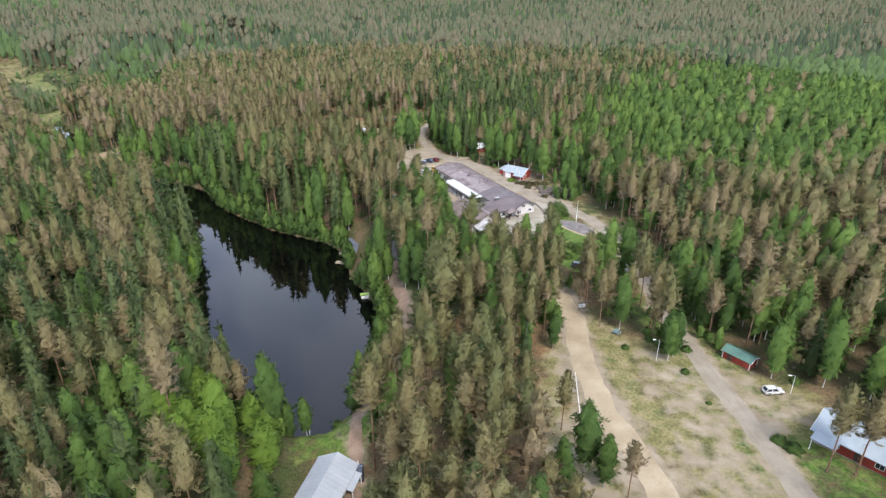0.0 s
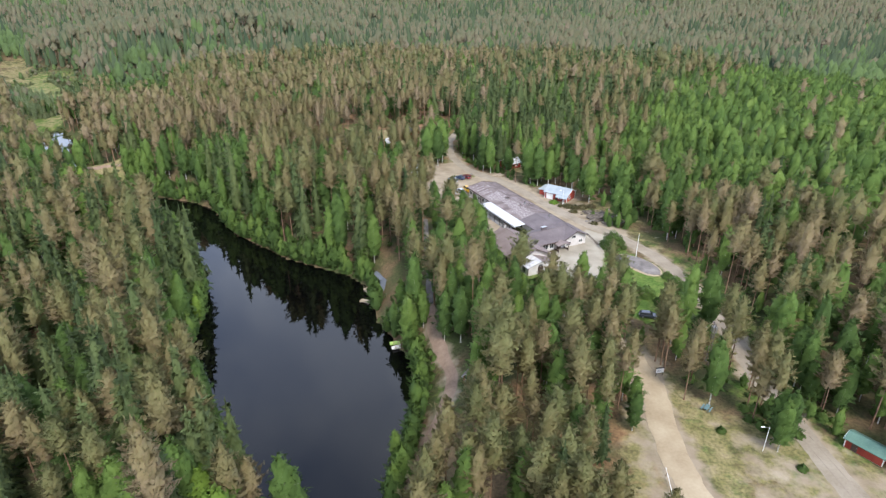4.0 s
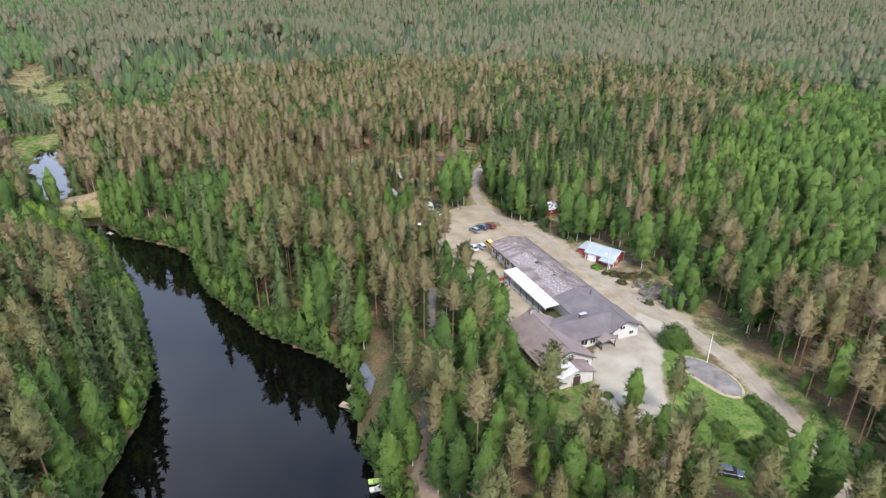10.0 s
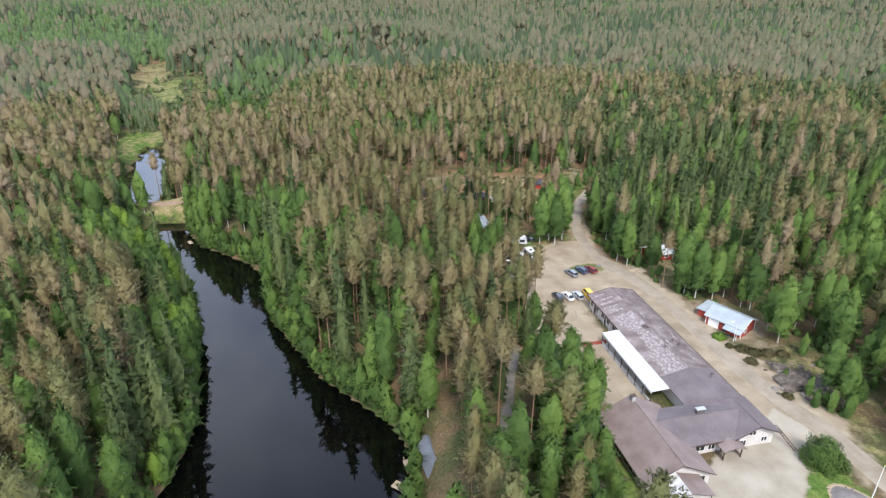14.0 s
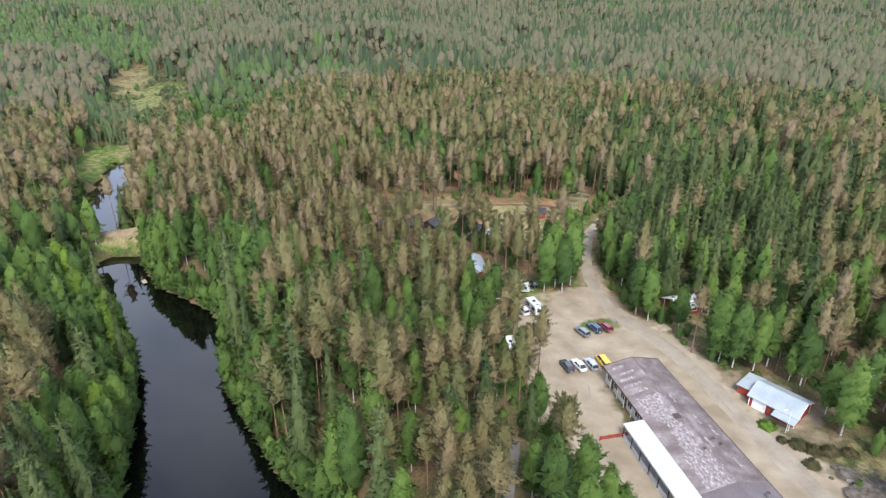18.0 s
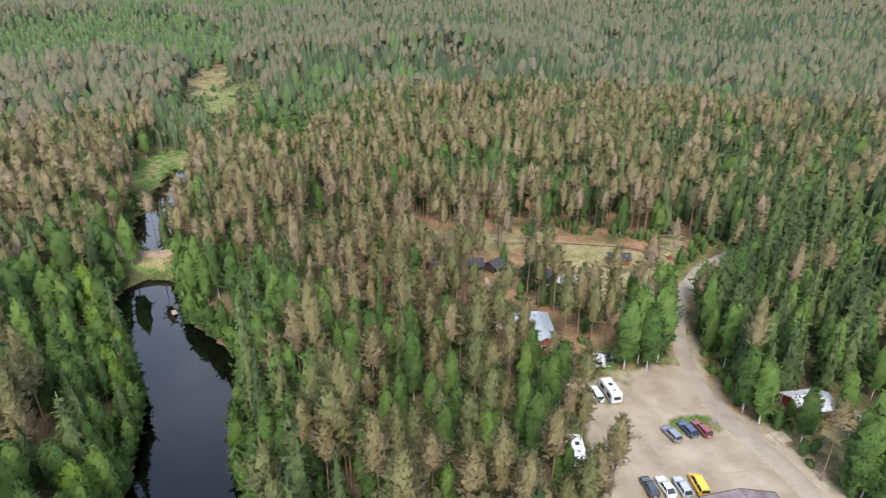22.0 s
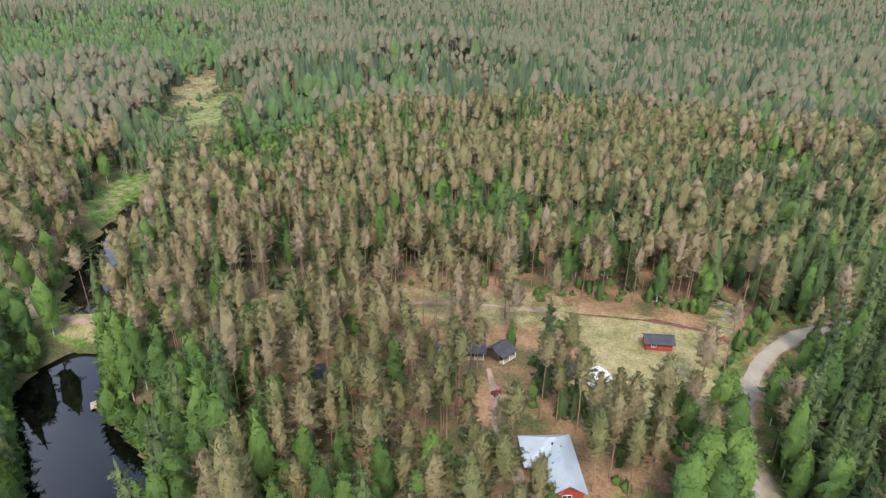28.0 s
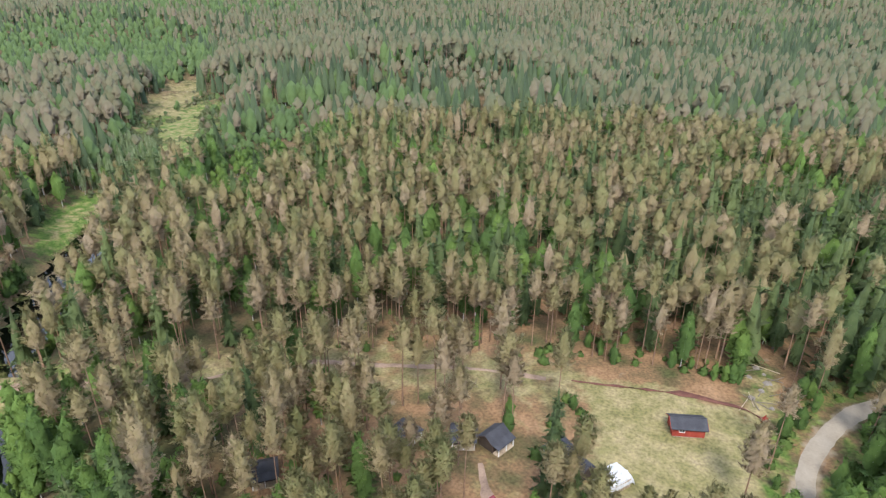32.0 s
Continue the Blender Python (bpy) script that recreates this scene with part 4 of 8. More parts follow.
def open_ground(x, y):
    """How far a place is from anything that keeps trees away: negative, no tree."""
    d = np.minimum(poly_dist(x, y, LAKE) - 0.6, poly_dist(x, y, POND) - 0.8)
    for p, m in ((PARKING, 1.2), (YARD, 1.0), (SOUTH_LOT, 0.5), (LAWN, 3.0), (CAMP, 0.5), (MEADOW, 1.0), (MARSH, 0.0), (FIELD, 0.0), (GARAGE_YARD, -1.0), (CUT, 0.0), (HALL_FRONT, 0.0), (SERVICE_FRONT, 0.0), (TARP_FRONT, 0.0), (YARD_SIDE, 0.0), (TRACK_SIDE, 0.0), (CARAVANS, 0.0), (MOTEL_EAST, 0.0), (HOUSE_FRONT, 0.0), (FARM_FRONT, 0.0), (ROADSIDE, 0.0), (LAKE_SIDE, 0.0), (POLE_SITE, 0.0), (SHED_FRONT, 0.0), (GABLE_FRONT, 0.0), (CAMP_VIEW, 0.0), (BIRCH_END, 0.0), (SAUNA_FRONT, 0.0), (BEACH, 0.0), (GARAGE_FRONT, 0.0)):
        d = np.minimum(d, poly_dist(x, y, p) - m)
    for p in FOOT:
        d = np.minimum(d, poly_dist(x, y, p) - 1.6)
    d = np.minimum(d, seg_dist(x, y, DAM_PATH[:6]) - 4.5)
    for hx, hy in HUTS:
        d = np.minimum(d, np.hypot(x - hx, y - hy) - 3.4)
    for ln, m in ((MAIN_ROAD, 3.6), (SAND_TRACK, 3.6), (YARD_PATH, 0.3), (CAMP_PATH, 1.2), (LAKE_PATH[2:], 3.2), (LAKE_PATH[:3], 0.9), (DARK_PATH, 0.9), (DAM_PATH, 2.4), (DAM_PATH[6:] + [(-50, 333), (-30, 337), (-14, 335)], 4.6)):
        d = np.minimum(d, seg_dist(x, y, ln) - m)
    return d


def spots(x0, x1, y0, y1, step, seed, keep=None):
    rng = np.random.default_rng(seed)
    X, Y = np.meshgrid(np.arange(x0, x1, step), np.arange(y0, y1, step * 0.87))
    X = X + (np.arange(X.shape[0]) % 2)[:, None] * step / 2
    X, Y = X.ravel() + rng.uniform(-0.42, 0.42, X.size) * step, Y.ravel() + rng.uniform(-0.42, 0.42, Y.size) * step
    ok = np.ones(X.size, bool) if keep is None else keep(X, Y)
    X, Y = X[ok], Y[ok]
    return X, Y, rng


STANDS = [  # polygon, edge softness, extra pine, spruce and birch, height of the trees
    ([(-335, 556), (-345, 740), (-300, 740), (-262, 600), (-300, 560)], 10, 2.0, -0.1, -0.1, 1.12),
    ([(-262, 512), (-238, 566), (-165, 588), (-135, 545), (-152, 516), (-200, 524)], 8, 1.2, 0.1, 0.0, 0.62),
    ([(-268, 498), (-262, 516), (-200, 526), (-150, 518), (-150, 502), (-200, 506), (-237, 468)], 5, -0.5, 0.1, 2.5, 0.42),
    ([(-178, 262), (-150, 251), (-128, 239), (-116, 228), (-128, 220), (-165, 243)], 6, -0.3, 0, 2.5, 0.8),
    ([(-680, 580), (-620, 700), (-470, 670), (-375, 565), (-420, 515), (-460, 440)], 30, -0.3, 0.1, 3.0, 0.7),
    ([(-245, 456), (-216, 470), (-186, 446), (-184, 396), (-172, 362), (-205, 385)], 10, -0.4, 0.2, 3.0, 0.4),
    ([(-300, 560), (-250, 500), (-204, 524), (-140, 492), (-150, 530), (-205, 545)], 10, 0, 1.6, 0.2, 0.95),
    ([(-300, 640), (-208, 700), (-180, 640), (-268, 600)], 15, 0, 0.4, 1.4, 0.9),
    ([(-390, 800), (-246, 805), (-200, 690), (-284, 650)], 20, 0, 2.0, 0, 1.1),
    ([(-115, 790), (40, 880), (30, 770), (-100, 690)], 15, 0, 2.2, 0, 0.8),
    ([(-30, 470), (15, 476), (15, 444), (-27, 440)], 8, 0, 0, 1.6, 0.7),
    ([(-8, 350), (-8, 440), (40, 450), (60, 380), (20, 352)], 10, 0.0, 0.75, 0.15, 0.95),
    ([(-32, 394), (-12, 396), (8, 424), (-24, 432)], 6, -0.3, 2.0, 0.0, 1.0), ([(8, 302), (14, 350), (120, 405), (140, 330), (70, 300)], 14, -0.15, 0.55, 0.15, 1.0),
    ([(-4, 283), (-2, 325), (14, 348), (48, 350), (48, 288), (10, 273)], 6, -0.45, 0.8, 0.12, 1.0),
    ([(-140, 470), (-100, 482), (-96, 466), (-136, 452)], 6, -0.3, 0.2, 1.6, 0.4),
    ([(-120, 345), (-40, 350), (-20, 372), (-110, 372)], 10, 0, 0.35, 0.25, 0.85),
    ([(-900, 700), (-700, 900), (-500, 900), (-600, 720)], 60, 0, 0, 1.6, 0.9), ([(100, 900), (500, 1100), (700, 900), (400, 760)], 60, 0.6, 0, 0, 1.0),
    ([(-150, 900), (150, 1100), (250, 1000), (0, 860)], 40, 0, 1.0, 0.2, 0.9), ([(150, 520), (330, 560), (420, 500), (200, 470)], 20, 0, 0.8, 1.2, 0.9)]


def shares(x, y):
    """Shares of pine, spruce and birch at a place."""
    n1, n2 = waves(x, y, 60.0, 1.0), waves(x, y, 34.0, 4.0)
    p, s, b = np.full(x.shape, 0.74) + 0.2 * n1, np.full(x.shape, 0.14) - 0.25 * n2, np.full(x.shape, 0.12) - 0.22 * n1
    wet = poly_dist(x, y, LAKE)
    shore = smooth(6, 1.5, wet)
    b, s = b + 1.6 * shore, s + 0.3 * shore
    west = smooth(-60, -85, x) * smooth(275, 250, y)
    s, p, b = s + 0.5 * west, p - 0.1 * west, b + 0.3 * west
    near_west = smooth(-35, -50, x) * smooth(150, 130, y)
    s, p = s + 0.75 * near_west, p + 0.1 * near_west
    bright = np.clip(0.5 - poly_dist(x, y, BIRCHWOOD) / 22, 0, 1)
    b, p, s = b + 9.0 * bright, p - 0.45 * bright, s - 0.1 * bright
    dark = smooth(440, 470, y + 0.12 * x) * smooth(540, 500, y) * smooth(0, 60, x)
    s = s + 0.9 * dark
    young = smooth(30, 10, np.hypot((x + 215) / 2.0, y - 440))
    b = b + 1.5 * young
    east = smooth(-8, -2, x) * smooth(30, 20, x) * smooth(255, 262, y) * smooth(345, 335, y)
    s, b = s + 0.7 * east, b + 1.0 * east
    lakeside = smooth(-16, -11, x) * smooth(9, 4, x) * smooth(120, 130, y) * smooth(225, 215, y)
    b = b + (0.9 + 1.6 * smooth(155, 170, y)) * lakeside
    south = smooth(115, 100, y) * smooth(-28, -34, x) * smooth(-70, -62, x)
    b = b + 1.4 * south
    for poly, soft, dp, ds, db, _ in STANDS:
        m = np.clip(0.5 - poly_dist(x, y, poly) / soft, 0, 1)
        p, s, b = p + dp * m, s + 2.2 * ds * m, b + 2.2 * db * m
    thicket = smooth(58, 66, x) * smooth(165, 150, y)
    b, s = b + 0.9 * thicket, s + 0.2 * thicket
    grove = smooth(-16, -10, x) * smooth(64, 60, x) * smooth(80, 90, y) * smooth(212, 200, y)
    s, b = s * (1 - 0.95 * grove), b + 0.22 * grove
    garage_side = smooth(14, 22, x - 0.3 * (250 - y)) * smooth(75, 60, x) * smooth(196, 206, y) * smooth(290, 270, y)
    b, s = b + 1.3 * garage_side, s - 0.1 * garage_side
    behind_camp = smooth(340, 352, y) * smooth(480, 430, y)
    s, b = s + 1.3 * behind_camp * np.clip(waves(x, y, 15.0, 6.0) - 0.15, 0, 1), b + 0.8 * behind_camp * np.clip(waves(x, y, 19.0, 8.0) - 0.25, 0, 1)
    far = smooth(330, 400, y)
    s = s + far * 2.4 * np.clip(waves(x, y, 24.0, 7.0) - 0.3, 0, 1)
    b = b + far * 2.0 * np.clip(waves(x, y, 31.0, 9.0) - 0.3, 0, 1)
    west_bank = smooth(-70, -78, x) * smooth(16, 6, wet) * smooth(225, 240, y) * smooth(318, 300, y)
    b, p = b + 2.2 * west_bank, p * (1 - 0.6 * west_bank)
    distant = smooth(420, 560, y)
    s = s + distant * 2.6 * np.clip(waves(x, y, 70.0, 11.0) - 0.12, 0, 1)
    b = b + distant * 1.8 * np.clip(waves(x, y, 80.0, 13.0) - 0.3, 0, 1)
    pinewood = smooth(-125, -110, x) * smooth(-8, -16, x) * smooth(205, 220, y) * smooth(350, 342, y) * smooth(4, 9, wet)
    s = s * (1 - 0.7 * pinewood)
    bog = smooth(6, -2, poly_dist(x, y, BOG))
    b = b + 1.5 * bog
    margin = smooth(329, 333, y) * smooth(356, 346, y) * smooth(-64, -58, x) * smooth(-4, -10, x)
    s, b = s * (1 - 0.8 * margin), b + 0.04 * margin
    camp = smooth(4, -6, poly_dist(x, y, CAMP_FLOOR))
    s, b = s * (1 - camp), b * (1 - camp)
    v = np.clip(np.stack([p, s, b]), 0.008, None)
    return v / v.sum(0)


def stature(x, y):
    """How tall the trees of a stand grow."""
    k = 1 + 0.10 * waves(x, y, 85.0, 2.0) + 0.2 * smooth(420, 520, y) * waves(x, y, 48.0, 5.0)
    for poly, soft, _, _, _, tall in STANDS:
        k = np.where(poly_dist(x, y, poly) < 0, tall, k)
    k = np.where(poly_dist(x, y, BOG) < 3, np.where(poly_dist(x, y, GROVE) < 2, 0.55, 0.3), k)
    return k


def pick(x, y, rng):
    v = np.cumsum(shares(x, y), 0)
    u = rng.uniform(0, 1, x.size)
    return np.where(u < v[0], 0, np.where(u < v[1], 1, 2))


KINDS = ("pine", "spruce", "birch")


def plant(name, kind, shapes, X, Y, S, rng, label, category, both=True, which=None, wide=1.0, far=False):
    """Many trees joined into one mesh."""
    V, F, T, M, W, N, C, n = [], [], [], [], [], [], [], 0
    Z = height(X, Y)
    which = rng.integers(0, len(shapes), X.size) if which is None else which
    for k, (wood, crown) in enumerate(shapes):
        sel = np.where(which == k)[0]
        if not len(sel):
            continue
        v, f = joined([wood, crown]) if both else crown
        wood_n = len(wood[1]) if both else 0
        a = rng.uniform(0, 2 * math.pi, len(sel))
        sw, sh = np.sqrt(S[sel]) * (wide * np.ones(X.size))[sel] * rng.uniform(0.85, 1.15, len(sel)), S[sel] * rng.uniform(0.9, 1.1, len(sel))
        ca, sa = np.cos(a) * sw, np.sin(a) * sw
        P = np.empty((len(sel), len(v), 3))
        P[:, :, 0] = ca[:, None] * v[None, :, 0] - sa[:, None] * v[None, :, 1] + X[sel][:, None]
        P[:, :, 1] = sa[:, None] * v[None, :, 0] + ca[:, None] * v[None, :, 1] + Y[sel][:, None]
        P[:, :, 2] = v[None, :, 2] * sh[:, None] + Z[sel][:, None]
        cn = crown_normals(crown[0], 0.85 if far else 0.46)
        q = np.vstack([tube_normals(*wood), cn]) if both else cn
        c1, s1 = np.cos(a)[:, None], np.sin(a)[:, None]
        N.append(np.stack([c1 * q[None, :, 0] - s1 * q[None, :, 1], s1 * q[None, :, 0] + c1 * q[None, :, 1], np.broadcast_to(q[None, :, 2], (len(sel), len(v)))], 2).reshape(-1, 3).astype(np.float32))
        V.append(P.reshape(-1, 3))
        F.append((f[None] + (np.arange(len(sel)) * len(v))[:, None, None]).reshape(-1, 3) + n)
        lush = 0.2 * (poly_dist(X[sel], Y[sel], BIRCHWOOD) < 6) if kind == "birch" else 0.0
        T.append(np.repeat(rng.uniform(0, 1, len(sel)) + lush, len(v)))
        M.append(np.tile(np.r_[np.zeros(wood_n, int), np.ones(len(f) - wood_n, int)], len(sel)))
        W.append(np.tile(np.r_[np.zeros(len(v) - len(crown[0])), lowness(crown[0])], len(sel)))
        C.append(np.tile(np.r_[np.zeros(len(v) - len(crown[0])), inner_part(crown)], len(sel)))
        n += P.shape[0] * P.shape[1]
    if not V:
        return None
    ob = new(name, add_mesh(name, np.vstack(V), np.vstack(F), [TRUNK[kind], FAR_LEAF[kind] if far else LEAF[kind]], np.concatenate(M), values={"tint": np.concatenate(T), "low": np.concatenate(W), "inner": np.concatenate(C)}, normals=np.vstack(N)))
    return tagged(ob, label, category, kind="stuff")


CORE = (-150, 95, 62, 348)


def in_core(x, y):
    return (x > CORE[0]) & (x < CORE[1]) & (y > CORE[2]) & (y < CORE[3])


X, Y, rng = spots(*CORE, 4.25, 11, lambda x, y: open_ground(x, y) > 0)
wide = 1 + 0.10 * smooth(285, 225, Y)
thin = 0.92 - 0.22 * smooth(285, 225, Y) - 0.18 * (Y > 258) - 0.08 * (poly_dist(X, Y, PINE_PARK) < 0) - 0.40 * (poly_dist(X, Y, CAMP_FLOOR) < 0) - 0.5 * (poly_dist(X, Y, CABIN_YARD) < 0) - 0.6 * (poly_dist(X, Y, SCRUB) < 0)
ok = rng.uniform(0, 1, X.size) < thin
X, Y, wide = X[ok], Y[ok], wide[ok]
sort = pick(X, Y, rng)
scale = rng.uniform(0.70, 1.15, X.size) * np.where((poly_dist(X, Y, LAKE) < 18) & (X > -100), 1.3, 1.0)
scale *= 1.0 * stature(X, Y)
tall_stand = ((Y > 262) & (rng.uniform(0, 1, X.size) < 0.8)) | (rng.uniform(0, 1, X.size) < 0.25)
# the trees along the flight line are things of their own
flight = np.minimum(seg_dist(X, Y, [(-14, 100), (-20, 180), (-45, 290)]), seg_dist(X, Y, [(-60, 100), (-80, 165), (-105, 218)]) + 14) + rng.uniform(0, 6, X.size)
LABELS = {"pine": "tall Scots pine with a brownish olive crown and orange bark", "spruce": "dark green conical spruce with drooping branches", "birch": "fresh green birch with a white trunk"}
own = np.zeros(X.size, bool)
for k, kind in enumerate(KINDS):
    idx = np.where(sort == k)[0]
    own[idx[np.argsort(flight[idx])[: (240, 270, 130)[k]]]] = True
ground_z = height(X, Y)


def tree_thing(kind, seed, leaves, size, leaf=None):
    wood, crown = tree_shape(kind, leaves, size, seed, limbs=12)
    kind = "pine" if kind == "tall_pine" else kind
    top = new({"pine": "pine_tree", "spruce": "spruce_tree", "birch": "birch_tree"}[kind])
    tr = new("trunk", add_mesh("trunk", *wood, [TRUNK[kind]], smooth_shade=True))
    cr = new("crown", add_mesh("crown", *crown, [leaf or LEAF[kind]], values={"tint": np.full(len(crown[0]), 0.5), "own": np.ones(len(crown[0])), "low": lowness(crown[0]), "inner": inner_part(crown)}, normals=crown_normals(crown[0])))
    tr.parent = cr.parent = top
    return tagged(top, LABELS[kind], "tree", "forest trees beside the lake")


NEAR = {"pine": (850, 0.55), "tall_pine": (760, 0.54), "spruce": (760, 0.66), "birch": (950, 0.48)}
MID = {"pine": (290, 0.82), "tall_pine": (260, 0.80), "spruce": (270, 1.0), "birch": (290, 0.78)}
for k, kind in enumerate(KINDS):
    protos = [tree_thing("tall_pine" if kind == "pine" and j > 2 else kind, 50 + 10 * k + j, *NEAR["tall_pine" if kind == "pine" and j > 2 else kind]) for j in range(6 if kind == "pine" else 4)]
    first = {}
    for i in np.where(own & (sort == k))[0]:
        s = float(scale[i])
        m = pose(float(X[i]), float(Y[i]), float(ground_z[i]), 0, 0, float(rng.uniform(0, 360))) @ Matrix.Diagonal((min(s, s ** 0.5) * float(wide[i] * rng.uniform(0.85, 1.15)), min(s, s ** 0.5) * float(wide[i] * rng.uniform(0.85, 1.15)), s, 1))
        j = int(rng.integers(0, 3)) + (3 if kind == "pine" and tall_stand[i] else 0)
        if kind != "pine":
            j = int(rng.integers(0, 4))
        if j not in first:
            first[j] = m
        else:
            copy_thing(protos[j], m)
    for j, m in first.items():
        protos[j].matrix_basis = m
for k, kind in enumerate(KINDS):
    sel = ~own & (sort == k)
    shapes = [tree_shape("tall_pine" if kind == "pine" and j > 3 else kind, *MID["tall_pine" if kind == "pine" and j > 3 else kind], 100 + 10 * k + j, sides=4) for j in range(8 if kind == "pine" else 5)]
    which = rng.integers(0, 4, X.size) + np.where(tall_stand, 4, 0) if kind == "pine" else rng.integers(0, 5, X.size)
    plant("forest_" + kind + "s", kind, shapes, X[sel], Y[sel], scale[sel], rng, {"pine": "dense stand of brownish green pines", "spruce": "dense stand of dark spruces", "birch": "stand of bright green birches"}[kind], "trees", which=which[sel], wide=wide[sel])


def ring(lo, hi, step, seed, leaves, sizes, name, sides=3, wood=True):
    def keep(x, y):
        d = np.hypot(x + 10, y - 190)
        # only the land that the flight looks over
        view = (y > 40) & (np.abs(x + 0.27 * (y - 150)) < 170 + 0.95 * np.maximum(y - 60, 0))
        return ~in_core(x, y) & (d >= lo) & (d < hi) & view
    X, Y, r = spots(-1700, 1300, 30, 1650, step, seed, keep)
    g = open_ground(X, Y) > 0
    g &= (poly_dist(X, Y, BOG) > 0) | (r.uniform(0, 1, X.size) < 0.5)
    g &= r.uniform(0, 1, X.size) < 0.88
    X, Y = X[g], Y[g]
    kinds = pick(X, Y, r)
    S = np.where(r.uniform(0, 1, X.size) < 0.22, r.uniform(0.45, 0.75, X.size), r.uniform(0.85, 1.18, X.size)) * stature(X, Y)
    for k, kind in enumerate(KINDS):
        sel = kinds == k
        shapes = [tree_shape("tall_pine" if kind == "pine" and j > 1 else kind, leaves[k], sizes[k], 300 + seed * 20 + 5 * k + j, sides=sides) for j in range(5)]
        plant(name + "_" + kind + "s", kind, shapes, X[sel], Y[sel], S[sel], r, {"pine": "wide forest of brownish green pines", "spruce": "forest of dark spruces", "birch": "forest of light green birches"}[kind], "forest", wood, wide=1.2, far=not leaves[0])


ring(0, 330, 4.6, 21, (48, 45, 48), (1.2, 1.6, 1.2), "forest")
X, Y, r_ = spots(-150, 130, -60, 62, 4.6, 24, lambda x, y: (open_ground(x, y) > 0))
kinds = pick(X, Y, r_)
for k, kind in enumerate(KINDS):
    sel = kinds == k
    plant("forest_" + kind + "s", kind, [tree_shape(kind, (50, 50, 50)[k], (1.7, 2.2, 1.7)[k], 280 + 5 * k + j, sides=3) for j in range(4)], X[sel], Y[sel], r_.uniform(0.8, 1.15, sel.sum()), r_, {"pine": "stand of brownish green pines", "spruce": "stand of dark spruces", "birch": "stand of light green birches"}[kind], "trees")
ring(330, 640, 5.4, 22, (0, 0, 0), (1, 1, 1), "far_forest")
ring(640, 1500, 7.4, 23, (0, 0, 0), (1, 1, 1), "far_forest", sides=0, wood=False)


# ---- building helpers ----
def part(name, bm, mat, parent, label="", shade=False):
    """Links a bmesh as one mesh object under a thing or part."""
    me = bpy.data.meshes.new(name)
    bmesh.ops.recalc_face_normals(bm, faces=bm.faces[:])
    bm.to_mesh(me)
    bm.free()
    for m in mat if isinstance(mat, (list, tuple)) else [mat]:
        me.materials.append(m)
    if shade:
        for p in me.polygons:
            p.use_smooth = True
    ob = new(name, me)
    ob.parent = parent
    return tagged(ob, label) if label else ob


def thing(name, label, category, m=None, group=""):
    ob = new(name)
    ob.empty_display_size = 0.3
    if m is not None:
        ob.matrix_basis = m
    return tagged(ob, label, category, group)


def hull(bm, pts):
    """A closed solid from eight corners: bottom ring then top ring."""
    v = [bm.verts.new(p) for p in pts]
    k = len(v) // 2
    bm.faces.new(v[:k][::-1])
    bm.faces.new(v[k:])
    for i in range(k):
        j = (i + 1) % k
        bm.faces.new((v[i], v[j], v[k + j], v[k + i]))
    return v


def box(x0, x1, y0, y1, z0, z1, bevel=0.0, bm=None):
    bm = bm or bmesh.new()
    hull(bm, [(x0, y0, z0), (x1, y0, z0), (x1, y1, z0), (x0, y1, z0), (x0, y0, z1), (x1, y0, z1), (x1, y1, z1), (x0, y1, z1)])
    if bevel:
        bmesh.ops.bevel(bm, geom=bm.edges[:], offset=bevel, segments=2, affect="EDGES")
    return bm


def rod(p, q, r, sides=6, bm=None, r2=None):
    bm = bm or bmesh.new()
    p, q = Vector(p), Vector(q)
    d = (q - p).normalized()
    a = d.orthogonal().normalized()
    b = d.cross(a)
    r2 = r if r2 is None else r2
    hull(bm, [tuple(p + (a * math.cos(2 * math.pi * k / sides) + b * math.sin(2 * math.pi * k / sides)) * r) for k in range(sides)]
         + [tuple(q + (a * math.cos(2 * math.pi * k / sides) + b * math.sin(2 * math.pi * k / sides)) * r2) for k in range(sides)])
    return bm


def seams(parent, corners, ribs, mat, rib_h=0.04):
    """Raised seams of a sheet roof, running up the slope."""
    c = [Vector(p) for p in corners]
    for k in range(1, ribs):
        t = k / ribs
        a, b = c[0].lerp(c[1], t), c[3].lerp(c[2], t)
        s, up = (c[1] - c[0]).normalized() * 0.03, Vector((0, 0, rib_h))
        bm = bmesh.new()
        hull(bm, [tuple(a - s), tuple(a + s), tuple(b + s), tuple(b - s), tuple(a - s + up), tuple(a + s + up), tuple(b + s + up), tuple(b - s + up)])
        part("roof_seam", bm, mat, parent)


def slab(corners, thick, bm=None):
    """A roof plane: four corners (eave, eave, ridge, ridge) with a thickness below."""
    bm = bm or bmesh.new()
    c = [Vector(p) for p in corners]
    hull(bm, [tuple(p - Vector((0, 0, thick))) for p in c] + [tuple(p) for p in c])
    return bm


